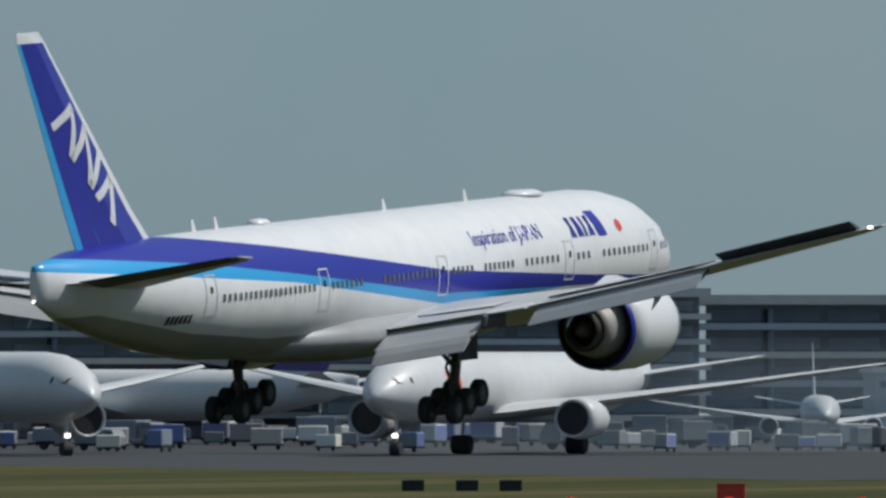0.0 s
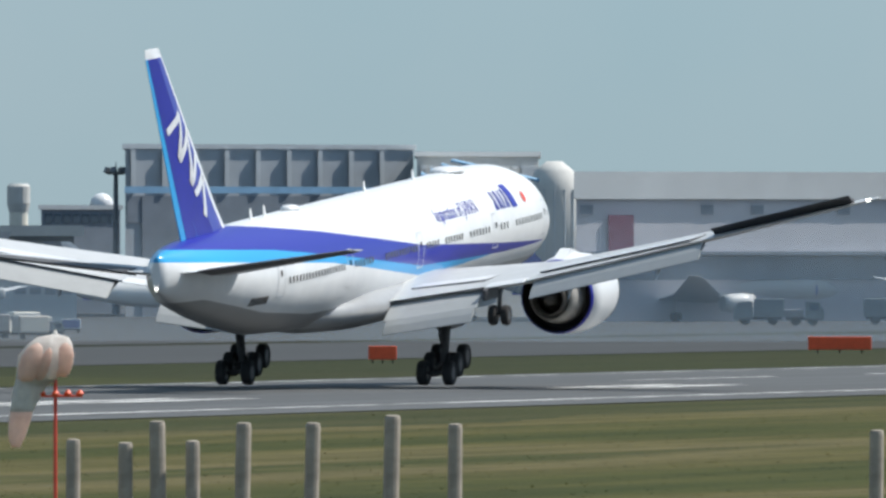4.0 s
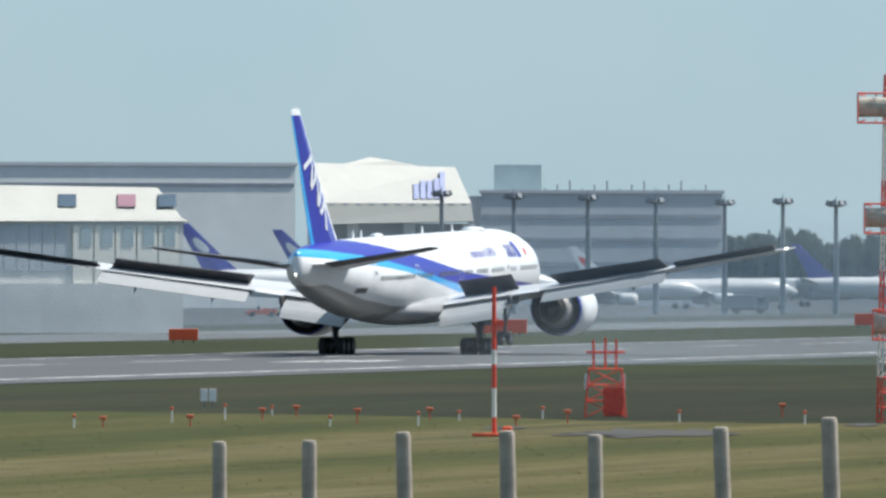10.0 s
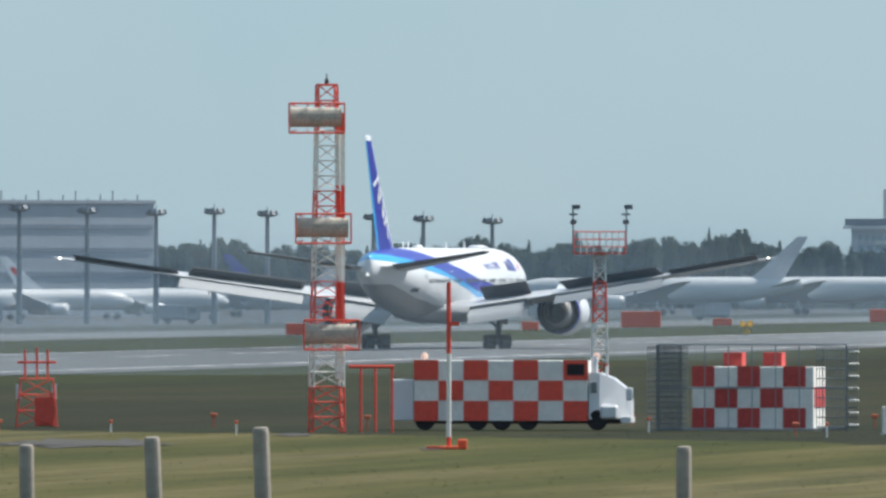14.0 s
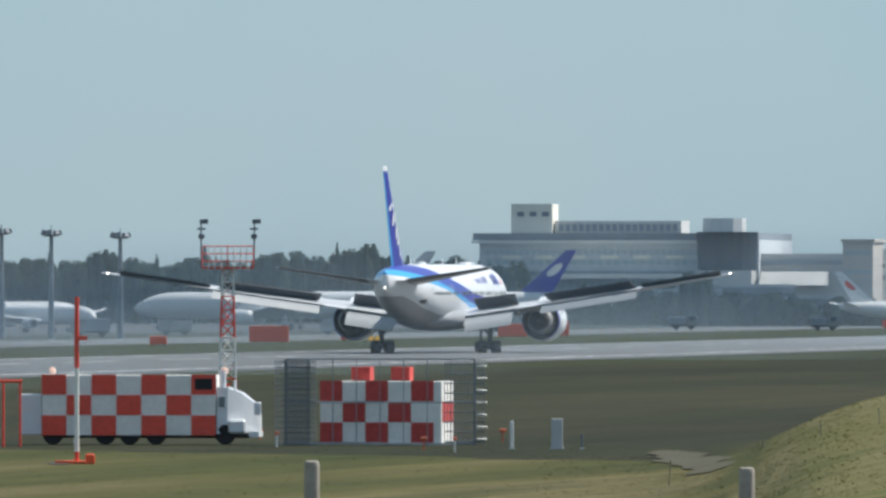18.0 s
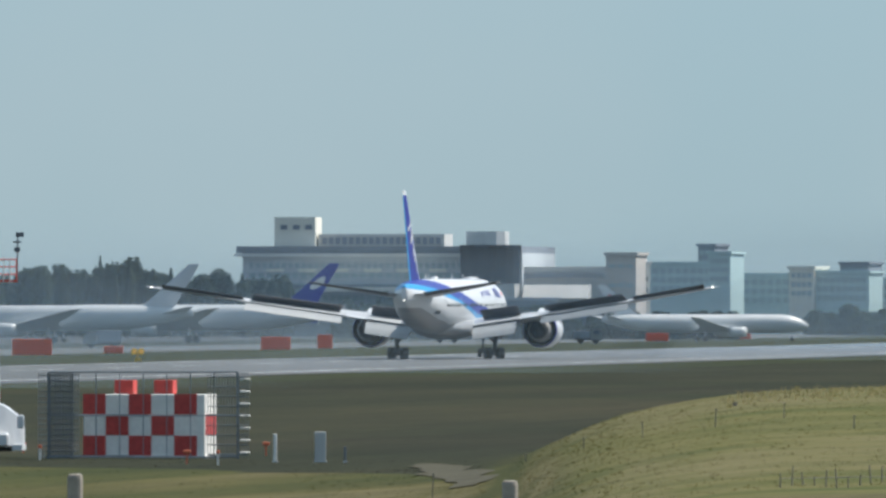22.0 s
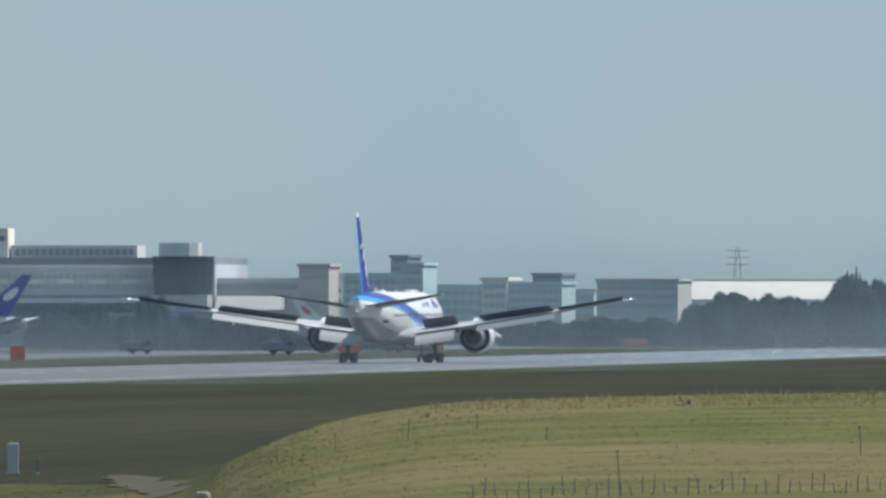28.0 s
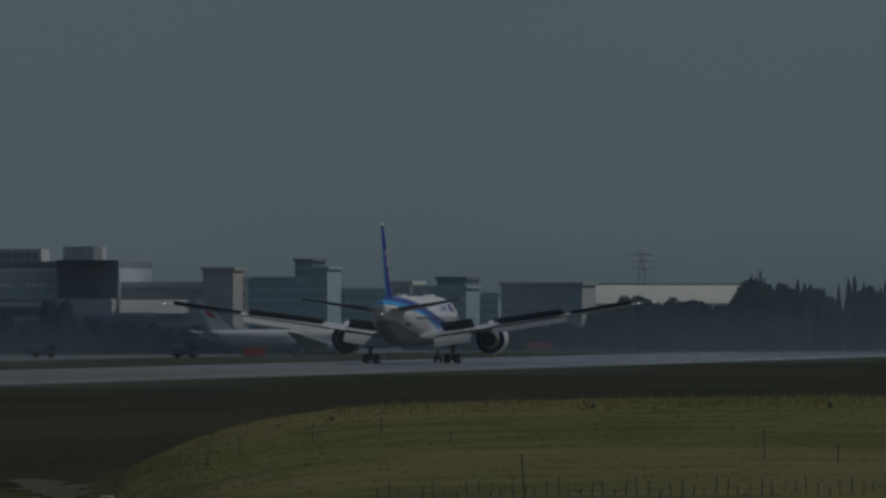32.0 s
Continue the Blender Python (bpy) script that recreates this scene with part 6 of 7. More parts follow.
net = bmesh.new()
for k in range(24):
    tube(net, (x0 + 0.05 * k, 0.05, 0.1), (x0 + 0.05 * k, 0.05, h), 0.011, None, 4)
for k in range(40):
    tube(net, (x0, 0.05, 0.1 + (h - 0.1) * k / 39), (x0 + 1.15, 0.05, 0.1 + (h - 0.1) * k / 39), 0.011, None, 4)
part("mesh_panel", net, M_WIRE, cage, "close-woven wire mesh panel")["kind"] = "stuff"

# slim striped masts
for u, d, vt, lab, cut in ((-6150, 701, -56, "slim red and white striped mast", ((0.8, 0), (2.0, 1), (3.0, 0), (3.6, 1), (99, 0))), (-5224, 690, -31, "slim mast with a red upper half", ((0.5, 0), (1.6, 1), (2.6, 1), (3.9, 1), (99, 0)))):
    s = Site(u, d)
    m = thing("striped_mast", s.m, lab, "mast", "striped masts")
    h, lo = s.z(vt), 0.0
    for lim, c in cut:
        hi = min(h, lim)
        if hi > lo:
            part("mast_section", barred((0, 0, lo), (0, 0, hi), 0.10, 0.095, 10), RW[c], m)
        lo = hi
        if lo >= h:
            break
    part("cross_box", boxed(-0.05, 0.42, -0.1, 0.1, h * 0.74, h * 0.74 + 0.18), M_BAND_RED, m)
    part("base", boxed(-0.9, 0.4, -0.3, 0.3, 0, 0.14, 0.03), M_ORANGE, m)
    part("lamp", boxed(0.35, 0.75, -0.15, 0.15, 0, 0.42, 0.05), M_ORANGE, m)

s = Site(-5953, 786)
low = thing("monitor_frame", s.m, "short red lattice frame with a red cabinet", "antenna")
lattice(low, s.z(449 - 650), 1.9, 1.5, 3, ((99, M_BAND_RED),), 0, 0.05)
part("cabinet", boxed(-0.1, 0.85, -0.9, -0.2, 0.05, s.z(449 - 682), 0.04), M_BAND_RED, low, "red cabinet")
for a in (-0.55, 0.0, 0.5):
    part("whip", barred((a, 0, s.z(-201)), (a, 0, s.z(-146 - 8 * abs(a))), 0.06, None, 6), M_BAND_RED, low)
for a in (-0.85, 0.8):
    part("white_panel", boxed(a - 0.12, a + 0.12, -0.75, -0.65, 1.3, 2.0), M_BAND_WHITE, low)
part("cross_rail", barred((-0.9, 0, s.z(-172)), (0.9, 0, s.z(-172)), 0.06, None, 6), M_BAND_RED, low)

s = Site(-4957, 1130)
wind = thing("wind_mast", s.m, "red and white lattice mast with a railed platform and wind gauges", "mast")
lattice(wind, s.z(459 - 440), 1.1, 0.7, 9, ((s.z(-165), M_BAND_RED), (s.z(-100), M_BAND_WHITE), (s.z(-40), M_BAND_RED), (99, M_BAND_WHITE)), 0, 0.085)
zp = s.z(19)
part("platform", boxed(-1.7, 1.7, -0.8, 0.8, zp, zp + 0.12), M_BAND_RED, wind)
for k in range(9):
    part("rail_post", barred((-1.7 + 0.425 * k, -0.8, zp), (-1.7 + 0.425 * k, -0.8, zp + 1.5), 0.035, None, 5), M_BAND_RED if k % 4 == 0 else M_BAND_WHITE, wind)
for z in (0.5, 1.0, 1.5):
    part("rail", barred((-1.7, -0.8, zp + z), (1.7, -0.8, zp + z), 0.04, None, 5), M_BAND_RED, wind)
for a in (-1.75, 1.75):
    pole = part("gauge_pole", barred((a, 0, zp), (a * 1.02, 0, zp + 3.1), 0.06, None, 6), M_MAST, wind)
    part("vane", boxed(a - 0.1, a + 0.45, -0.03, 0.03, zp + 3.0, zp + 3.3), M_MAST, pole)
    part("gauge_box", boxed(a - 0.2, a + 0.2, -0.15, 0.15, zp + 2.0, zp + 2.3), M_MAST, pole)
    part("cup", boxed(a - 0.28, a + 0.28, -0.1, 0.1, zp + 2.6, zp + 2.72), M_MAST, pole)

# ---- signs, lights and markers on the airfield ----
for u, w, hgt in ((-9016, 50, 24), (-8207, 112, 23), (-6700, 52, 20), (-6136, 88, 24), (-5492, 40, 20), (-4884, 70, 28), (-4453, 52, 22), (-4366, 26, 24), (-3778, 40, 14), (-3622, 20, 14), (-3273, 44, 12), (-5080, 30, 14), (-4740, 34, 12)):
    d = 320 / math.sin(-u / 30000.0)
    s = Site(u, d)
    sg = thing("runway_sign", s.m, "red sign board beyond the runway edge", "sign", "red runway signs")
    ww, hh = w * d / 30000, max(0.6, hgt * d / 30000)
    part("board", boxed(-ww / 2, ww / 2, 0, 0.3, 0.25, hh + 0.25, 0.03), M_ORANGE, sg)
    for k in range(3):
        part("foot", boxed(-ww / 2 + ww * (0.15 + 0.35 * k) - 0.05, -ww / 2 + ww * (0.15 + 0.35 * k) + 0.05, 0.05, 0.25, 0, 0.3), M_DARK, sg)
for u in (-12560, -12280, -12045, -11770, -11495, -11131):
    s = Site(u, 858)
    lt = thing("approach_light", s.m, "small box light glowing red by the runway", "light", "glide path lights")
    part("housing", boxed(-0.26, 0.26, 0, 0.6, 0.05, 0.36, 0.03), M_RED, lt)
    part("lens", loft([ring((0.05, y, 0.22), 0.065, "y", 10) for y in (-0.03, 0.01)]), M_LAMP_RED, lt, "glowing red lens")
    part("foot", boxed(-0.1, 0.1, 0.2, 0.4, 0, 0.14), M_DARK, lt)
s = Site(-12275, 862)
bx = thing("red_cabinet", s.m, "large red equipment box by the runway", "cabinet")
part("case", boxed(-0.72, 0.72, 0, 0.8, 0.05, 0.95, 0.03), M_RED, bx)
part("lid", boxed(-0.76, 0.76, -0.04, 0.84, 0.95, 1.02), M_RED, bx)
for u in (-12838, -12742, -12665):
    s = Site(u, 935)
    bx = thing("dark_cabinet", s.m, "dark grey equipment box on the grass", "cabinet", "dark boxes")
    part("case", boxed(-0.62, 0.62, 0, 0.7, 0.05, 0.62, 0.03), M_DARK, bx)
    part("lid", boxed(-0.66, 0.66, -0.04, 0.74, 0.62, 0.68), M_MAST, bx)
s = Site(-4697, 1860)
gl = thing("guard_light", s.m, "pair of amber lamps on a low stand beyond the runway", "light")
part("stand", boxed(-0.35, 0.35, 0, 0.4, 0, 0.35, 0.03), M_YELLOW, gl)
part("post", barred((0, 0.2, 0.3), (0, 0.2, 0.95), 0.09, None, 8), M_YELLOW, gl)
for a in (-0.38, 0.38):
    head = part("lamp_head", loft([ring((a, y, 1.05), r, "y", 14) for y, r in ((0.5, 0.14), (0.3, 0.32), (0.0, 0.36))]), M_YELLOW, gl)
    part("lens", loft([ring((a, y, 1.05), 0.24, "y", 12) for y in (-0.03, 0.01)]), M_LAMP_AMBER, head, "glowing amber lens")
s = Site(-6656, 830)
sg = thing("white_sign", s.m, "small white board on two legs in the grass", "sign")
for a in (-0.2, 0.22):
    part("board", boxed(a - 0.17, a + 0.17, 0, 0.06, 0.35, 0.95, 0.01), M_BAND_WHITE, sg)
    part("foot", barred((a, 0.03, 0), (a, 0.03, 0.4), 0.03, None, 6), M_MAST, sg)
M_MARKER = stained("faded orange paint", (0.58, 0.14, 0.07), 0.7, grain=6, var=0.15)
rnd = random.Random(7)
for i, u in enumerate((-7480, -7330, -7165, -7066, -6893, -6842, -6720, -6688, -6626, -6560, -6543, -6500, -6440, -6392, -6284, -6264, -6212, -6111, -6064, -6020, -5822, -5640, -5600, -5368, -5228, -4900, -4870, -4610, -4555, -4470)):
    s = Site(u, 735 + rnd.random() * 60)
    mk = thing("marker_light", s.m, "small orange marker light in the grass", "marker", "orange markers")
    hgt = 0.3 + 0.3 * rnd.random()
    part("stem", barred((0, 0, 0), (0, 0, hgt), 0.045, None, 6), M_BAND_WHITE if i % 2 == 0 else M_MARKER, mk)
    part("head", boxed(-0.08 - 0.08 * (i % 2), 0.08 + 0.08 * (i % 2), -0.08, 0.08, hgt, hgt + 0.16, 0.03), M_MARKER, mk)
# bare soil in the verge
M_SOIL = stained("damp bare soil", (0.040, 0.036, 0.029), 0.95, grain=3, stain=0.6, var=0.35)
for u, d, w, l in ((-5880, 712, 3.6, 15.0), (-5500, 748, 0.8, 7.0), (-5255, 690, 0.5, 4.0), (-6130, 735, 0.9, 6.0)):
    sx, sy = spot(u, d).xy
    bm = bmesh.new()
    bm.faces.new([bm.verts.new((w * math.cos(a) * (1 + 0.7 * noise.noise((u, 6 * math.cos(a), 6 * math.sin(a)))), l * math.sin(a) * (1 + 0.9 * noise.noise((u, 9 * math.cos(a), 5 + 9 * math.sin(a)))), 0.0)) for a in np.linspace(0, 2 * math.pi, 61)[:-1]])
    tagged(part("soil_patch", bm, M_SOIL, at=facing(u, d, max(ground_z(sx, sy + k) for k in (-l, 0, l)) + 0.03)), "dark patch of bare soil in the grass", "soil", "bare soil", "stuff")
for u, d, hgt, w, mat in ((-4454, 750, 1.25, 0.16, M_BAND_WHITE), (-4374, 750, 1.35, 0.5, M_CONC), (-4330, 748, 0.7, 0.1, M_MAST)):
    s = Site(u, d)
    bx = thing("ground_cabinet", s.m, "narrow grey service post in the grass", "cabinet", "service posts")
    part("case", boxed(-w / 2, w / 2, 0, w, 0.06, hgt, 0.02), mat, bx)
    part("foot", boxed(-w / 2 - 0.05, w / 2 + 0.05, -0.05, w + 0.05, 0, 0.08), M_CONC, bx)
# windsock
s = Site(-9595, 380)
ws = thing("windsock", s.m, "limp white and pink windsock on a red pole", "windsock")
gz = ground_z(*spot(-9595, 380).xy)
part("pole", barred((0, 0, gz), (0, 0, s.z(429 - 600)), 0.045, 0.04, 10), M_BAND_RED, ws, "red pole")
part("lamp_arm", barred((-0.32, 0, s.z(-266)), (0.6, 0, s.z(-266)), 0.03, None, 6), M_BAND_RED, ws)
for a in (-0.3, 0.0, 0.28, 0.55):
    part("lamp", loft([ring((a, 0, s.z(-266) + z), r, "z", 10) for z, r in ((-0.02, 0.05), (0.06, 0.09), (0.14, 0.03))]), M_ORANGE, ws)
part("hub", loft([ring((0.0, 0, s.z(v)), r, "z", 10) for v, r in ((-166, 0.05), (-156, 0.06), (-149, 0.03))]), M_CLOTH, ws)
SOCK = ((0.0, -157, 0.10), (-0.05, -162, 0.34), (-0.11, -172, 0.50), (-0.20, -194, 0.63), (-0.25, -216, 0.61), (-0.42, -236, 0.46), (-0.56, -249, 0.36), (-0.66, -270, 0.32), (-0.77, -294, 0.26), (-0.83, -318, 0.22), (-0.87, -342, 0.17), (-0.88, -357, 0.10))


def sock_cloth(rings, amount):
    """A ringed piece of cloth with folds."""
    bm = loft(rings)
    bmesh.ops.subdivide_edges(bm, edges=bm.edges, cuts=2, use_grid_fill=True)
    for v in bm.verts:
        n = noise.noise((v.co.x * 4, v.co.y * 4, v.co.z * 1.4))
        v.co.x, v.co.y = v.co.x + amount * n, v.co.y - amount * n
    return bm


for a, b, white in ((0, 6, 1), (5, 9, 1), (8, 12, 0)):
    rings = [ring((x, 0, s.z(v)), r, "z", 28, r * 0.6) for x, v, r in SOCK[a:b]]
    part("sock_band", sock_cloth(rings, 0.06), M_CLOTH if white else M_PINK, ws, "limp wrinkled cloth band", smooth=True)
for x0, x1, v0, v1, w, y in ((-0.42, -0.64, -172, -240, 0.28, -0.30), (-0.12, -0.36, -180, -238, 0.13, -0.42), (0.24, 0.12, -172, -232, 0.23, -0.22)):
    rings = [ring((x0 + (x1 - x0) * t, y * (1 - 0.4 * t), s.z(v0 + (v1 - v0) * t)), w * q, "z", 16, w * q * 0.8) for t, q in ((0, 0.15), (0.12, 0.6), (0.35, 0.95), (0.65, 1.0), (0.9, 0.8), (1.0, 0.5))]
    part("sock_fold", sock_cloth(rings, 0.03), M_PINK, ws, "hanging fold of bleached pink cloth", smooth=True)

# ---- fence posts along the bank ----
M_POST = stained("weathered grey timber post", (0.33, 0.29, 0.245), 0.9, grain=9, stain=1.4, var=0.2, dirt=(0.12, 0.115, 0.1), depth=0.004)
for u, v, w, lean in ((-9972, -303, 30, 0.6), (-9565, -343, 25, 0.2), (-9471, -349, 25, 0), (-9410, -311, 28, -0.5), (-9352, -346, 25, 0), (-9269, -314, 27, 0.8), (-9148, -314, 26, 1.0), (-9006, -301, 28, 0.8), (-8890, -316, 25, 0.3),
                      (-8145, -327, 25, 0.4), (-7345, -327, 24, 0.6), (-6636, -331, 25, 0), (-6477, -329, 26, 0), (-6300, -314, 27, -1.2), (-6118, -312, 28, -1.0), (-5966, -319, 26, -0.6), (-5734, -305, 28, -1.6), (-5543, -288, 29, -1.4), (-4808, -322, 27, 0), (-4040, -334, 28, 0.2)):
    s = Site(u, 150)
    g = ground_z(*spot(u, 150).xy)
    r, h = w / 2 * 150 / 30000, s.z(v)
    po = thing("fence_post", s.m @ pose(0, 0, g, 0, lean * 1.4, 0), "weathered round timber fence post on the bank", "post", "fence posts")
    part("shaft", loft([ring((0, 0, z), q, "z", 14) for z, q in ((-0.05, r * 1.04), (h - g - 0.03, r), (h - g, r * 0.9))]), M_POST, po)
    part("cap", loft([ring((0, 0, h - g + z), q, "z", 14) for z, q in ((-0.002, r * 0.95), (0.008, r * 0.6))]), M_POST, po)

# ---- utility pole ----
M_POLE = stained("weathered brown-grey concrete pole", (0.060, 0.047, 0.041), 0.3, grain=14, stain=1.1, var=0.14, dirt=(0.032, 0.026, 0.023), depth=0.003, spec=0.5)
M_DULLSTEEL = stained("dull weathered steel", (0.17, 0.155, 0.14), 0.6, 0.4, grain=30, stain=6, var=0.3, dirt=(0.07, 0.06, 0.05))
M_RUST = stained("rusted steel", (0.16, 0.055, 0.04), 0.7, 0.3, grain=60, stain=8, var=0.3)
s = Site(-7503, 54)
g = ground_z(*spot(-7503, 54).xy)
up = thing("utility_pole", s.m, "thick concrete utility pole with step bolts and steel bands", "pole")
part("shaft", loft([ring((0, 0, z), 0.1795 + (7.5 - z) * 0.0056, "z", 40) for z in (g - 0.3, 6.0, 7.0, 8.0, 12.0, 15.5)]), M_POLE, up, smooth=True)
for z, r0, full in ((7.243, 0.186, True), (7.345, 0.186, False)):
    rings = []
    n = 40
    band = bmesh.new()
    a0, a1 = (0, 2 * math.pi) if full else (math.pi * 0.75, math.pi * 1.52)
    cols = [[band.verts.new((r * math.cos(a), r * math.sin(a), z + dz)) for r, dz in ((r0 - 0.004, -0.012), (r0, -0.011), (r0, 0.011), (r0 - 0.004, 0.012))] for a in np.linspace(a0, a1, n)]
    for c, e in zip(cols, cols[1:]):
        for i in range(3):
            band.faces.new((c[i], e[i], e[i + 1], c[i + 1]))
    part("steel_band", band, M_STEEL if full else M_DULLSTEEL, up, "thin steel band" if full else "dull worn steel band")
part("band_buckle", boxed(0.07, 0.12, -0.187, -0.165, 7.23, 7.258, 0.003), M_STEEL, up)
for side, z in ((-1, 7.722), (1, 7.103)):
    step = part("step_bolt", barred((side * 0.16, 0, z), (side * 0.315, 0, z), 0.0085, None, 10), M_RUST, up, "rusted step bolt")
    part("bolt_head", barred((side * 0.305, 0, z), (side * 0.335, 0, z), 0.0165, None, 10), M_RUST, step)
    if side > 0:
        part("collar", barred((0.15, -0.02, z), (0.18, -0.02, z), 0.022, None, 10), M_STEEL, step)
cable = bmesh.new()
pts = [(0.145, 8.6), (0.15, 8.35), (0.13, 8.1), (0.09, 7.9), (0.07, 7.75)]
for a, b in zip(pts, pts[1:]):
    tube(cable, (a[0], -math.sqrt(0.185 ** 2 - a[0] ** 2), a[1]), (b[0], -math.sqrt(0.185 ** 2 - b[0] ** 2), b[1]), 0.005, None, 6)
part("cable", cable, M_DARK, up, "thin dark cable")
cable = bmesh.new()
pts = [(0.145, 7.08), (0.13, 6.98), (0.10, 6.85), (0.07, 6.7), (0.05, 6.5)]
for a, b in zip(pts, pts[1:]):
    tube(cable, (a[0], -math.sqrt(0.19 ** 2 - a[0] ** 2), a[1]), (b[0], -math.sqrt(0.19 ** 2 - b[0] ** 2), b[1]), 0.005, None, 6)
part("cable", cable, M_DARK, up, "thin dark cable")
part("plug_hole", barred((-0.05, -0.19, 7.03), (-0.05, -0.17, 7.03), 0.011, None, 10), M_DARK, up)

# ---- woods ----
M_LEAF = None


def leaf_material():
    k = Nodes("dull green foliage")
    info = k.n.new("ShaderNodeNewGeometry").outputs["Random Per Island"]
    c = k.ramp(info, [(0.0, (0.038, 0.062, 0.060)), (0.5, (0.054, 0.082, 0.070)), (1.0, (0.080, 0.110, 0.076))])
    n = k.noise(0.4, 3)
    c = k.mix(k.ramp(n, [(0.4, (0, 0, 0)), (0.7, (0.5, 0.5, 0.5))]), c, (0.042, 0.066, 0.06))
    k.done(c, 0.9, spec=0.2)
    return lit_through(k, c, 0.6)


M_LEAF = leaf_material()
M_BARK = stained("dark bark", (0.07, 0.06, 0.05), 0.9, grain=6, var=0.3)


def crown_radius(t, conifer):
    """Half width of a crown at the share t of its height, for a width of 1."""
    if conifer:
        return 0.5 * (1 - t) ** 0.75 * (0.86 + 0.14 * math.sin(t * 30))
    return 0.5 * math.sqrt(max(0.015, 1 - ((t - 0.42) / 0.6) ** 2))


def tree_cloud(rng, h, w, conifer):
    """One crown as (points, faces): a lumpy body of foliage with many small loose clumps over it."""
    pts, faces = [], []
    n, seed = 10, rng.random() * 90
    ts = (0.03, 0.15, 0.3, 0.45, 0.6, 0.74, 0.87, 0.96)
    for t in ts:
        for i in range(n):
            a = 6.283 * i / n + t
            r = w * crown_radius(t, conifer) * (0.86 + 0.34 * noise.noise((math.cos(a) * 1.6 + seed, math.sin(a) * 1.6, t * 4)))
            pts.append(Vector((r * math.cos(a), r * math.sin(a), h * t)))
    for j in range(len(ts) - 1):
        faces += [(j * n + i, j * n + (i + 1) % n, (j + 1) * n + (i + 1) % n, (j + 1) * n + i) for i in range(n)]
    faces.append(tuple(range((len(ts) - 1) * n, len(ts) * n)))
    for _ in range(330):
        t = rng.random()
        z = h * (0.03 + 0.97 * t)
        r = w * crown_radius(t, conifer) * (0.82 + 0.3 * rng.random())
        a = rng.random() * 6.283
        c = Vector((r * math.cos(a), r * math.sin(a), z))
        k = len(pts)
        q = w * (0.03 + 0.04 * rng.random())
        e = Euler((rng.random() * 6, rng.random() * 6, rng.random() * 6)).to_matrix()
        for v in ((1, 0, -0.5), (0.1, 0.3, -0.8), (-0.9, -0.1, -0.5), (-0.6, 0.1, 0.6), (0.1, -0.2, 0.9), (0.8, 0.1, 0.5), (0, 1, -0.5), (0.1, -0.9, -0.6), (-0.1, -0.8, 0.6), (0.1, 0.9, 0.7)):
            pts.append(c + e @ Vector(v) * q)
        faces += [(k, k + 1, k + 2, k + 3, k + 4, k + 5), (k + 6, k + 7, k + 8, k + 9)]
    return pts, faces


def woods(name, rows, label, seed):
    """A stretch of trees: rows of (bearing, distance, height, width, conifer)."""
    rng = random.Random(seed)
    pts, faces, mats = [], [], []
    for u, d, h, w, con in rows:
        o = spot(u, d)
        p, f = tree_cloud(rng, h, w, con)
        k = len(pts)
        pts += [q + o for q in p]
        faces += [tuple(i + k for i in g) for g in f]
        mats += [0] * len(f)
        k = len(pts)
        for z, r in ((0, w * 0.035), (h * 0.7, w * 0.012)):
            pts += [o + Vector((r * math.cos(a), r * math.sin(a), z)) for a in (0, 1.26, 2.51, 3.77, 5.03)]
        faces += [(k + i, k + (i + 1) % 5, k + 5 + (i + 1) % 5, k + 5 + i) for i in range(5)]
        mats += [1] * 5
    me = bpy.data.meshes.new(name)
    me.from_pydata([tuple(p) for p in pts], [], faces)
    me.materials.append(M_LEAF)
    me.materials.append(M_BARK)
    me.polygons.foreach_set("material_index", mats)
    return tagged(new(name, me), label, "woods", kind="stuff")


rng = random.Random(3)
rows = []
u = -5760.0
while u < -4440:
    t = (u + 5760) / 1300
    v = 31 + 6 * math.sin(u * 0.013) + 8 * math.sin(u * 0.041) + (10 if -5000 < u < -4700 else 0)
    for k in range(2):
        d = 2790 + 60 * k + rng.random() * 40
        con = rng.random() < 0.16
        h = EYE + (v + rng.uniform(-9, 8) + (14 if con and rng.random() < 0.3 else 0)) * d / 30000
        rows.append((u + rng.uniform(-8, 8), d, h, rng.uniform(3.2, 5.4) * (0.66 if con else 1), con))
    u += 17
woods("far_woods", rows, "dark green mixed woods behind the parked airliners", 5)
rows = []
u = -3165.0
while u < -2380:
    v = 30 - (30 if u < -2915 else 0) + 7 * math.sin(u * 0.021) + 6 * math.sin(u * 0.06) + (12 if -3130 < u < -3020 else 0) + (10 if -2900 < u < -2700 else 0)
    for k in range(3):
        d = 2880 + 50 * k + rng.random() * 40
        con = u > -2900 and rng.random() < 0.55
        h = EYE + (v * (0.7 + 0.18 * k) + rng.uniform(-12, 10) + (9 if con else 0)) * d / 30000
        rows.append((u + rng.uniform(-8, 8), d, max(3, h), rng.uniform(3.4, 5.8) * (0.62 if con else 1), con))
    u += 15
woods("east_woods", rows, "dark green trees in front of the white warehouse", 8)
rows = []
for i in range(26):
    u = -4345 + i * 6.5 + rng.uniform(-5, 5)
    rows.append((u, 2780 + rng.random() * 40, EYE + rng.uniform(-40, 2) * 0.093, rng.uniform(3.5, 6), rng.random() < 0.3))
for i in range(40):
    rows.append((-3500 + i * 8 + rng.uniform(-5, 5), 2960 + rng.random() * 30, EYE + rng.uniform(-50, -20) * 0.1, rng.uniform(3.5, 5.5), False))
for i in range(30):
    rows.append((-3890 + i * 9 + rng.uniform(-5, 5), 2700 + rng.random() * 30, EYE + rng.uniform(-52, -30) * 0.09, rng.uniform(2.5, 4), False))
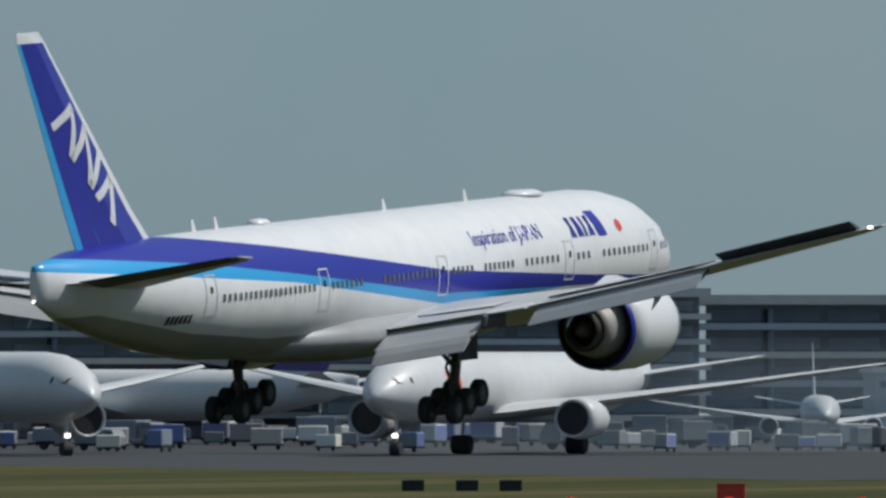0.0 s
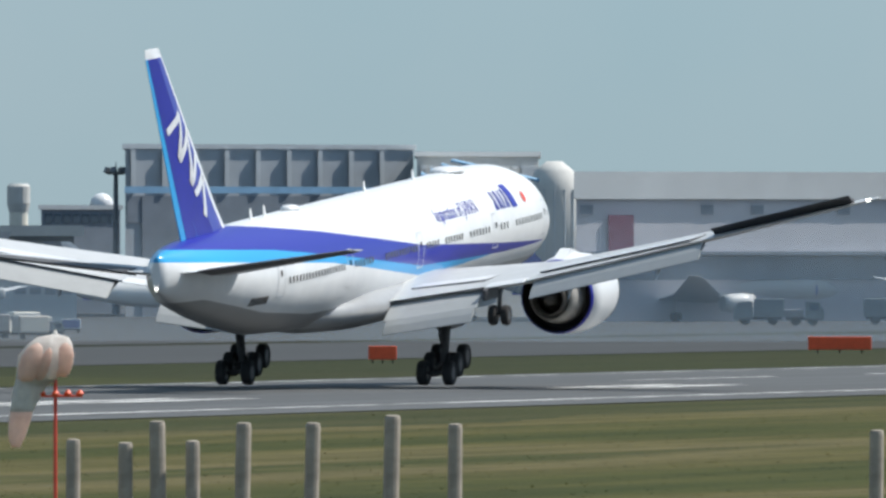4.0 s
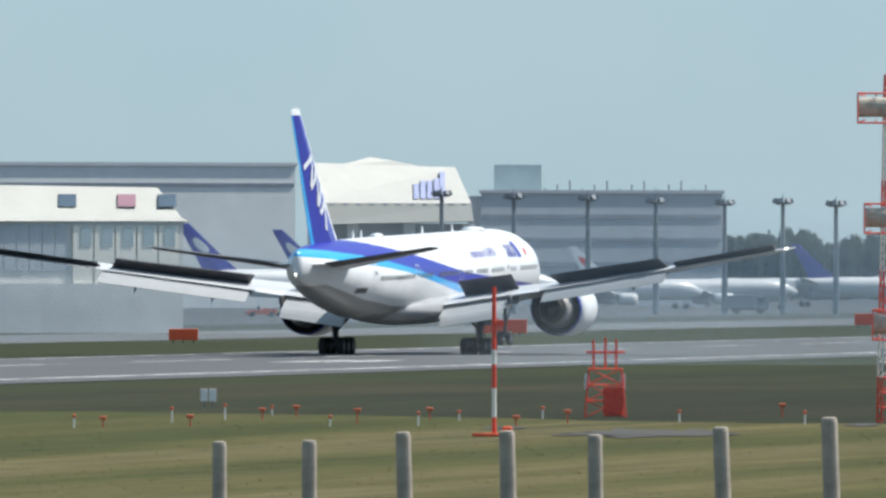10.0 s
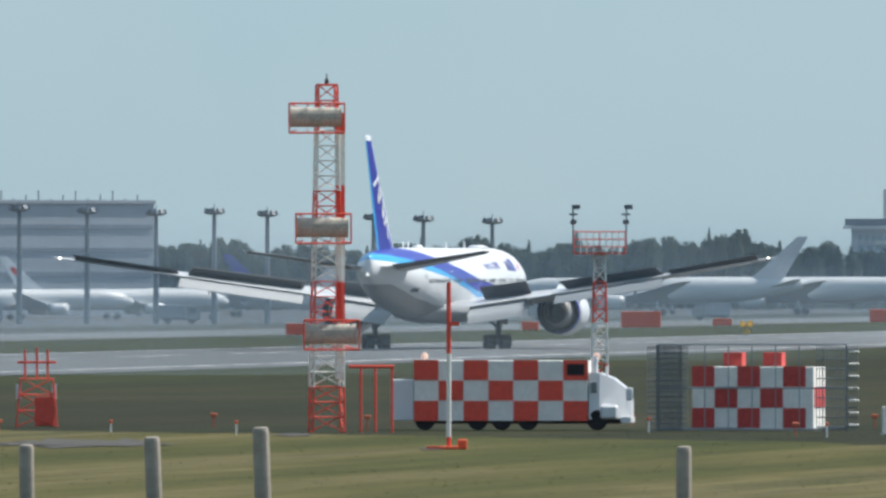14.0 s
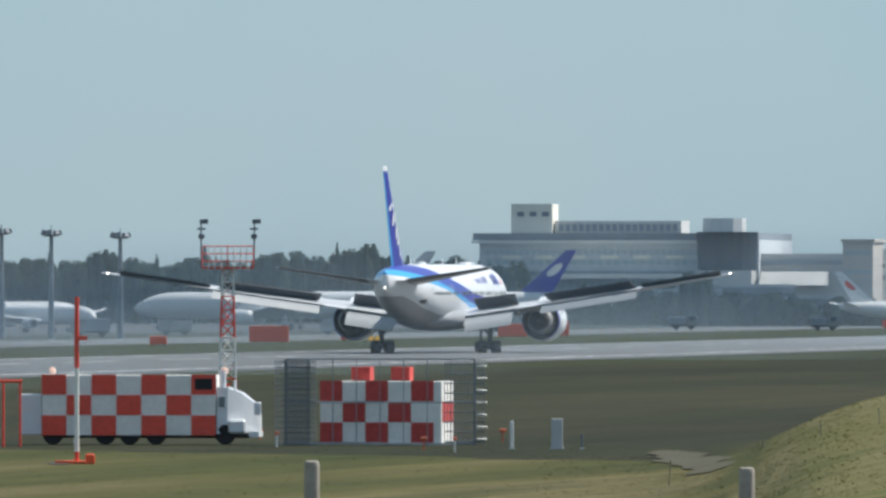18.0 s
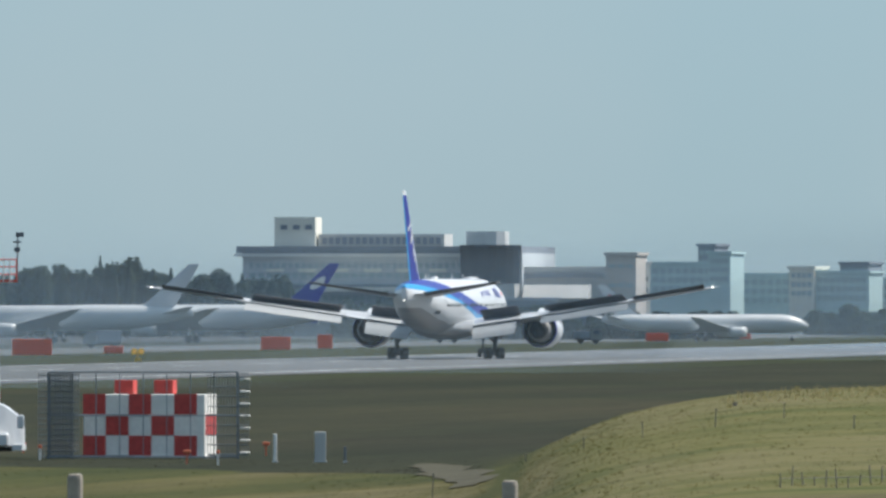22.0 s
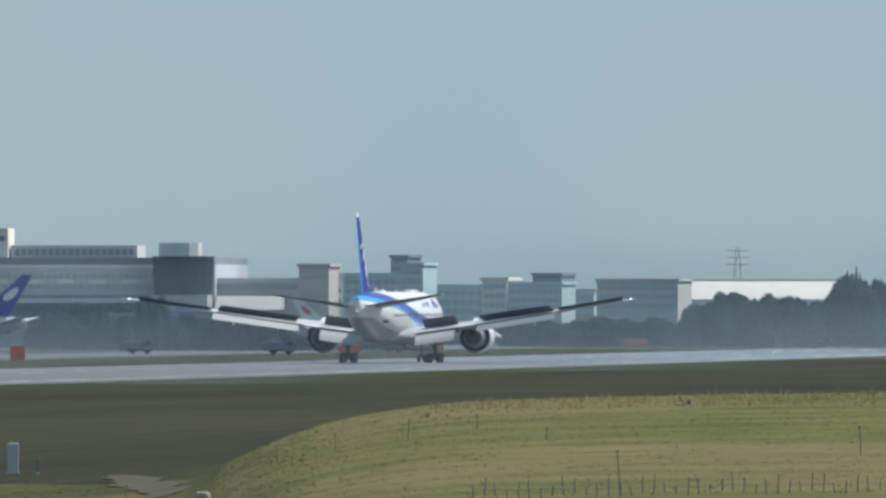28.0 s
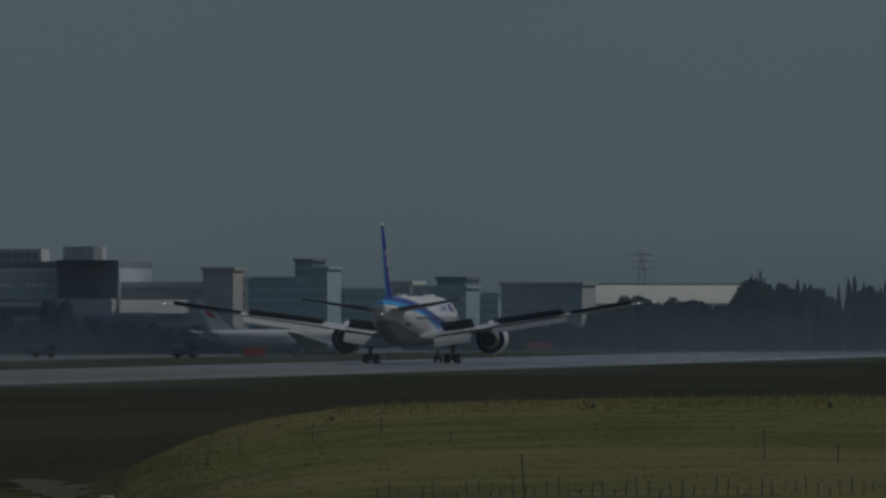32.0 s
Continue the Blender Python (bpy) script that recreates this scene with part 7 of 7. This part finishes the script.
for i in range(34):
    u = -4190 + i * 8 + rng.uniform(-5, 5)
    tall = 12 if -4160 < u < -4108 else -20
    rows.append((u, 2690 + rng.random() * 20, EYE + (tall + rng.uniform(-24, 2)) * 0.09, rng.uniform(2.2, 3.4), False))
woods("apron_trees", rows, "low green trees and bushes along the apron road", 9)

# ---- bare track at the foot of the mound ----
def bare_track():
    r = random.Random(31)
    bm = bmesh.new()
    rows = []
    for d in np.arange(640, 742, 4.0):
        mid = -4170 + (742 - d) * 0.7 + 40 * noise.noise((d * 0.05, 0.4, 0))
        half = 70 * math.sqrt(max(0.02, 1 - ((d - 690) / 54) ** 2)) * (0.7 + 0.5 * noise.noise((d * 0.09, 3.1, 0)))
        row = []
        for k in np.linspace(-1, 1, 9):
            p = spot(mid + k * half + r.uniform(-5, 5), d)
            row.append(bm.verts.new((p.x, p.y, ground_z(p.x, p.y) + 0.05)))
        rows.append(row)
    for a, b in zip(rows, rows[1:]):
        for i in range(8):
            bm.faces.new((a[i], a[i + 1], b[i + 1], b[i]))
    return tagged(part("track", bm, stained("bare sandy soil", (0.072, 0.067, 0.046), 0.95, grain=0.5, stain=0.06, var=0.35, dirt=(0.05, 0.052, 0.03), depth=0.03, spec=0.1), smooth=True), "bare sandy track worn into the grass", "track", kind="structure")


bare_track()

# ---- mound: weeds, stakes and a picket line ----
def tufts(name, label, count, seed, place, low, high):
    """Many loose tufts of dry grass: thin upright blades in fans."""
    r = random.Random(seed)
    pts, faces = [], []
    for _ in range(count):
        u, d = place(r)
        p = spot(u, d)
        z = ground_z(p.x, p.y)
        h = low + (high - low) * r.random() ** 2
        for _ in range(4):
            a, lean = r.random() * 6.283, r.uniform(0.1, 0.5) * h
            c, q = Vector((p.x + r.uniform(-0.1, 0.1), p.y + r.uniform(-0.1, 0.1), z - 0.03)), Vector((math.cos(a), math.sin(a), 0))
            k = len(pts)
            w = Vector((-q.y, q.x, 0)) * (0.012 + 0.02 * r.random())
            pts += [tuple(c - w), tuple(c + w), tuple(c + q * lean + Vector((0, 0, h * r.uniform(0.7, 1.0))))]
            faces.append((k, k + 1, k + 2))
    me = bpy.data.meshes.new(name)
    me.from_pydata(pts, [], faces)
    me.materials.append(M_DRY if "weeds" in name else M_TUFT)
    return tagged(new(name, me), label, "grass", kind="stuff")


M_TUFT = grass_material("dry grass blades", True)


def dry_material():
    k = Nodes("bleached dry weeds")
    info = k.n.new("ShaderNodeNewGeometry").outputs["Random Per Island"]
    c = k.ramp(info, [(0.0, (0.16, 0.16, 0.06)), (0.5, (0.26, 0.22, 0.10)), (1.0, (0.36, 0.30, 0.17))])
    k.done(c, 0.95, spec=0.1)
    return lit_through(k, c, 0.55)


M_DRY = dry_material()
tufts("mound_grass", "loose dry and green grass on the mound", 15000, 21, lambda r: (r.uniform(-4400, -2350), r.uniform(440, 720)), 0.03, 0.09)
tufts("crest_weeds", "tall dry weeds along the crest of the mound", 1500, 22, lambda r: (-2350 - 1300 * r.random() ** 1.6, r.uniform(650, 715)), 0.1, 0.4)
tufts("airfield_grass", "short uneven grass before the runway", 16000, 23, lambda r: (r.uniform(-11500, -4000), r.uniform(300, 760)), 0.03, 0.1)

M_STAKE = stained("grey weathered stake", (0.17, 0.155, 0.13), 0.9, grain=12, var=0.25)


def on_mound(u, v, d0=430, d1=760):
    """The first distance at which the sight line of height v meets the ground."""
    d = d0
    while d < d1:
        p = spot(u, d)
        if ground_z(p.x, p.y) >= EYE + v * d / 30000:
            return d
        d += 2
    return d1


for u, v, hgt in ((-3675, -238, 0.6), (-3553, -222, 0.5), (-3803, -255, 0.5), (-3178, -178, 0.16), (-2758, -178, 0.18), (-2874, -268, 0.85), (-2745, -275, 0.5), (-3908, -275, 0.35), (-3430, -240, 0.4), (-3130, -165, 0.5), (-3640, -200, 0.12), (-3300, -330, 1.05), (-4176, -365, 0.9), (-4010, -300, 0.3)):
    d = on_mound(u, v)
    p = spot(u, d)
    st = thing("stake", pose(p.x, p.y, ground_z(p.x, p.y), 0, 4 * math.sin(u), 0), "weathered stake standing in the mown grass", "stake", "stakes on the mound")
    part("shaft", barred((0, 0, -0.05), (0, 0, hgt), 0.022 + 0.07 * (hgt < 0.2), 0.018 + 0.07 * (hgt < 0.2), 7), M_STAKE, st)
    part("tip", barred((-0.05, 0, hgt), (0.05, 0, hgt), 0.02, None, 6), M_STAKE, st)
picket = thing("picket_line", pose(0, 0, 0), "line of short weathered pickets at the foot of the mound", "fence")
for i in range(46):
    u = -3560 + i * 20
    p = spot(u, 445 + 6 * math.sin(i * 0.9))
    gz = ground_z(p.x, p.y)
    part("picket", barred((p.x, p.y, gz - 0.05), (p.x + 0.04 * math.sin(i * 2.1), p.y, gz + 0.38 + 0.14 * math.sin(i * 1.7)), 0.022, 0.018, 5), M_STAKE, picket)
part("wire", barred(tuple(spot(-3560, 445) + Vector((0, 0, ground_z(*spot(-3560, 445).xy) + 0.25))), tuple(spot(-2660, 445) + Vector((0, 0, ground_z(*spot(-2660, 445).xy) + 0.25))), 0.008, None, 4), M_MAST, picket)

# ---- tyre smoke ----


def smoke_material(name, color, dense, patchy):
    """Thin drifting smoke, also the tint of the haze shells: soft towards the rim of each puff, broken by noise."""
    k = Nodes(name)
    x, z = k.axis(0), k.axis(2)
    r2 = k.math("ADD", k.math("MULTIPLY", x, x), k.math("MULTIPLY", z, z))
    soft = k.math("POWER", k.math("MAXIMUM", k.math("SUBTRACT", 1.0, r2), 0.0), 1.5)
    n = k.noise(1.6, 5, 0.6)
    a = k.math("MULTIPLY", k.math("MULTIPLY", soft, k.ramp(n, [(0.3, (patchy,) * 3), (0.75, (1, 1, 1))])), dense)
    d, u, t = k.n.new("ShaderNodeBsdfDiffuse"), k.n.new("ShaderNodeBsdfTranslucent"), k.n.new("ShaderNodeBsdfTransparent")
    both, m = k.n.new("ShaderNodeMixShader"), k.n.new("ShaderNodeMixShader")
    for q in (d, u):
        q.inputs[0].default_value = (*color, 1)
    k.l.new(d.outputs[0], both.inputs[1])
    k.l.new(u.outputs[0], both.inputs[2])
    k.l.new(a, m.inputs[0])
    k.l.new(t.outputs[0], m.inputs[1])
    k.l.new(both.outputs[0], m.inputs[2])
    k.l.new(m.outputs[0], k.n["Material Output"].inputs[0])
    return k.mat


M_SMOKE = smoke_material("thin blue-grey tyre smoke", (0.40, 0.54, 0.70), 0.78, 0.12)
# pale blue tints of the added shells that imitate distance haze
M_HAZE_AIR = smoke_material("see-through haze tint", (0.58, 0.70, 0.78), 0.29, 0.65)
M_HAZE_THIN = smoke_material("fainter see-through haze tint", (0.52, 0.63, 0.71), 0.22, 0.6)
SMOKE = []
for u, d, w, h, start, stop in ((-8760, 893, 2.2, 1.3, 4.35, 5.6), (-8650, 905, 3.6, 1.8, 4.5, 6.6), (-8480, 920, 3.4, 1.9, 4.7, 7.2), (-8350, 930, 4.0, 2.4, 5.0, 7.6), (-8200, 950, 4.2, 2.6, 5.2, 8.0), (-8060, 968, 3.2, 2.3, 5.5, 8.2),
                                (-7930, 985, 3.4, 2.4, 5.7, 8.4), (-7810, 1000, 2.8, 2.0, 5.9, 8.6), (-7690, 960, 2.6, 2.0, 5.5, 7.4), (-7560, 1010, 2.6, 1.7, 6.1, 8.6), (-8560, 890, 2.2, 1.2, 4.8, 6.0), (-8120, 940, 2.2, 1.5, 5.3, 7.0)):
    bm = bmesh.new()
    bmesh.ops.create_icosphere(bm, subdivisions=3, radius=1.0)
    for v in bm.verts:
        v.co *= 1 + 0.10 * noise.noise(v.co * 1.7 + Vector((u, 0, 0)))
    bmesh.ops.delete(bm, geom=[v for v in bm.verts if v.co.y > 0.12], context="VERTS")
    ob = part("smoke_puff", bm, M_SMOKE, smooth=True)
    ob.scale = (w * 1.2, w * 0.7, h * 1.2)
    SMOKE.append((tagged(ob, "thin pale puff of tyre smoke over the runway", "smoke", "tyre smoke", "stuff"), u, d, h, start, stop))


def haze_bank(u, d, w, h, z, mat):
    """A long low half shell, added to pale what lies behind it like haze."""
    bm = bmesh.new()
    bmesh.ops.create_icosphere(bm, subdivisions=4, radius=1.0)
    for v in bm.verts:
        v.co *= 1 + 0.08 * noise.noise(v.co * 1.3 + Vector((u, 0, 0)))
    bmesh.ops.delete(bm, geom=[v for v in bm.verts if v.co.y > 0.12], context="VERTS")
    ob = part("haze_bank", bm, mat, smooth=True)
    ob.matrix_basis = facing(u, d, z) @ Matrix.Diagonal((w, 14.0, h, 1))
    return tagged(ob, "added see-through half shell, pale tint standing in for haze", "haze", "heat haze", "stuff")


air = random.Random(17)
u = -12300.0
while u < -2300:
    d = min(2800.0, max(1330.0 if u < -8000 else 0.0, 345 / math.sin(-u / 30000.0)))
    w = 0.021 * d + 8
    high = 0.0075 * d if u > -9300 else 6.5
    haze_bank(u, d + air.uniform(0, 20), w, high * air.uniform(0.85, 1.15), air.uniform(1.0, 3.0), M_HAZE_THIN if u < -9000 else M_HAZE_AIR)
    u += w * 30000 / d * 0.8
# thinner shells over the near verge of the runway, added to pale the airliner
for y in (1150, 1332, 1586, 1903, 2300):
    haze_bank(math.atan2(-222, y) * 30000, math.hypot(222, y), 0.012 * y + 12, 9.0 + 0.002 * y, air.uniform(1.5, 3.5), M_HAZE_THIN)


def motions():
    """All that moves: the airliner, its wings, spoilers and wheels, the taxiing freighter and the tyre smoke."""
    walk(airliner, [(t, pose(x, y, z, pitch, 0, -yaw)) for t, x, y, z, pitch, yaw in (
        (0, -333.78, 724.27, 5.11, 3.07, -0.48),
        (0.3, -319.32, 714.58, 4.50, 3.08, -0.68),
        (0.5, -309.21, 706.23, 4.18, 3.14, -0.75),
        (0.7, -298.58, 696.23, 3.90, 3.28, -0.83),
        (1, -281.47, 677.79, 3.54, 3.70, -1.11),
        (1.1, -278.21, 677.24, 3.34, 3.80, -1.10),
        (1.2, -274.96, 676.69, 3.14, 3.89, -1.10),
        (1.3, -271.72, 676.12, 2.95, 3.99, -1.10),
        (1.4, -268.48, 675.54, 2.75, 4.08, -1.10),
        (1.5, -265.24, 674.90, 2.55, 4.18, -1.08),
        (2, -264.49, 710.53, 1.45, 4.49, -1.12),
        (2.5, -263.81, 745.78, 1.10, 4.55, -1.03),
        (3, -263.93, 780.79, 0.96, 4.47, -1.08),
        (3.5, -264.75, 815.57, 0.99, 4.25, -1.25),
        (4, -265.64, 850.11, 1.02, 3.99, -1.46),
        (4.5, -266.00, 884.42, 0.89, 3.75, -1.64),
        (5, -265.65, 918.51, 0.37, 3.57, -1.76),
        (5.2, -265.51, 932.07, 0.36, 3.42, -1.81),
        (5.5, -265.33, 952.32, 0.34, 3.10, -1.94),
        (6, -265.13, 985.86, 0.30, 2.53, -2.12),
        (6.5, -265.14, 1019.22, 0.25, 2.32, -1.99),
        (7, -265.34, 1052.38, 0.20, 2.35, -1.63),
        (7.5, -265.63, 1085.35, 0.15, 2.41, -1.09),
        (8, -265.90, 1118.11, 0.10, 2.29, -0.43),
        (8.5, -266.23, 1150.70, 0.05, 2.04, 0.45),
        (9, -266.44, 1183.06, 0.00, 1.69, 1.25),
        (9.5, -266.28, 1215.17, 0.00, 1.40, 1.69),
        (10, -265.91, 1247.01, 0.00, 1.02, 1.84),
        (10.2, -265.74, 1259.67, 0.00, 0.88, 1.80),
        (10.5, -265.46, 1278.59, 0.00, 0.68, 1.56),
        (11, -264.91, 1309.89, 0.00, 0.42, 0.84),
        (11.5, -264.39, 1340.88, 0.00, 0.22, 0.23),
        (12, -263.98, 1371.57, 0.00, 0.10, 0.02),
        (12.5, -263.63, 1401.95, 0.00, 0.00, 0.02),
        (13, -263.38, 1431.90, 0.00, 0.00, 0.04),
        (13.5, -263.28, 1461.38, 0.00, 0.00, 0.07),
        (14, -263.29, 1490.44, 0.00, 0.00, 0.13),
        (14.5, -263.36, 1519.09, 0.00, 0.00, 0.18),
        (15, -263.39, 1547.36, 0.00, 0.00, 0.19),
        (15.5, -263.34, 1575.28, 0.00, 0.00, 0.15),
        (16, -263.26, 1602.81, 0.00, 0.00, 0.05),
        (16.5, -263.19, 1629.96, 0.00, 0.00, -0.06),
        (17, -263.18, 1656.72, 0.00, 0.00, -0.15),
        (17.5, -263.26, 1683.07, 0.00, 0.00, -0.19),
        (18, -263.47, 1709.05, 0.00, 0.00, -0.16),
        (18.5, -263.75, 1734.62, 0.00, 0.00, -0.10),
        (19, -263.99, 1759.75, 0.00, 0.00, -0.05),
        (19.5, -264.15, 1784.40, 0.00, 0.00, -0.04),
        (20, -264.26, 1808.60, 0.00, 0.00, -0.05),
        (20.5, -264.36, 1832.36, 0.00, 0.00, -0.07),
        (21, -264.48, 1855.71, 0.00, 0.00, -0.08),
        (21.5, -264.63, 1878.68, 0.00, 0.00, -0.08),
        (22, -264.80, 1901.23, 0.00, 0.00, -0.08),
        (22.5, -264.96, 1923.35, 0.00, 0.00, -0.07),
        (23, -265.08, 1944.98, 0.00, 0.00, -0.06),
        (23.5, -265.15, 1966.10, 0.00, 0.00, -0.03),
        (24, -265.18, 1986.73, 0.00, 0.00, -0.00),
        (24.5, -265.19, 2006.89, 0.00, 0.00, 0.03),
        (25, -265.19, 2026.64, 0.00, 0.00, 0.06),
        (25.5, -265.20, 2046.01, 0.00, 0.00, 0.09),
        (26, -265.20, 2064.96, 0.00, 0.00, 0.10),
        (26.5, -265.20, 2083.49, 0.00, 0.00, 0.11),
        (27, -265.19, 2101.63, 0.00, 0.00, 0.11),
        (27.5, -265.19, 2119.40, 0.00, 0.00, 0.11),
        (28, -265.22, 2136.84, 0.00, 0.00, 0.10),
        (28.5, -265.29, 2153.94, 0.00, 0.00, 0.08),
        (29, -265.40, 2170.69, 0.00, 0.00, 0.05),
        (29.5, -265.49, 2187.10, 0.00, 0.00, 0.02),
        (30, -265.54, 2203.16, 0.00, 0.00, 0.00),
        (30.5, -265.51, 2218.75, 0.00, 0.00, -0.01),
        (31, -265.44, 2233.91, 0.00, 0.00, -0.02),
        (31.5, -265.36, 2248.90, 0.00, 0.00, -0.03),
        (32, -265.28, 2263.98, 0.00, 0.00, -0.04),
    )])
    for outer, org in WINGS:
        side = 1 if org[0] > 0 else -1
        walk(outer, [(t, pose(*org, 0, -side * up, 0)) for t, up in ((0, 2.2), (2.5, 3.6), (4.5, 4.4), (6, 3.8), (8, 1.2), (10, 0.2), (11, 0.0), (32, 0.0))])
    for ob, m in SPOILERS:
        full = 1.0 if ob.parent.name.startswith("inner") else 0.6
        walk(ob, [(t, m @ pose(0, 0, 0, -max(up * full, -6), 0, 0)) for t, up in ((0, -12), (6.4, -12), (7.2, 1), (8.0, 16), (8.6, 40), (9.0, 50), (32, 50))])
    for ob, x in TRUCKS:
        down = 4.5 if x < 0 else 4.75
        walk(ob, [(t, pose(x, 0, 0.66 - sag, tilt, 0, 0)) for t, tilt, sag in ((0, 13, 0.4), (down - 0.3, 13, 0.4), (down + 0.2, -3.4, 0.38), (6, -2.5, 0.3), (8, -2.2, 0.1), (9, -1.7, 0.0), (10, -1.0, 0.0), (11, -0.4, 0.0), (12.5, 0, 0.0), (32, 0, 0.0))])
    walk(freighter, [(t, facing(u, 1290, 0.03, 180 - 20)) for t, u in ((0, -12650), (1, -12835), (2.5, -12980), (8, -13500), (32, -14800))])
    walk(freighter_two, [(t, facing(u, 1290, 0.03, 180 + 22)) for t, u in ((0, -13690), (1, -13700), (8, -14000), (32, -15200))])
    walk(turquoise_jet, [(t, facing(u, 1500, 0.03, 180 - 16)) for t, u in ((0, -7650), (4.8, -7860), (6.8, -7945), (10, -8080), (32, -8900))])
    for ob, u, d, h, start, stop in SMOKE:
        low, high = -h - 1.2, h * 0.55
        rows = ((0, 0, low), (start - 0.3, 0, low), (start + 0.25, -6, high * 0.6), ((start + stop) / 2, -26, high), (stop, -60, high * 1.15), (stop + 1.2, -90, low), (32, -90, low))
        walk(ob, [(t, facing(u + du, d, z)) for t, du, z in rows])


motions()
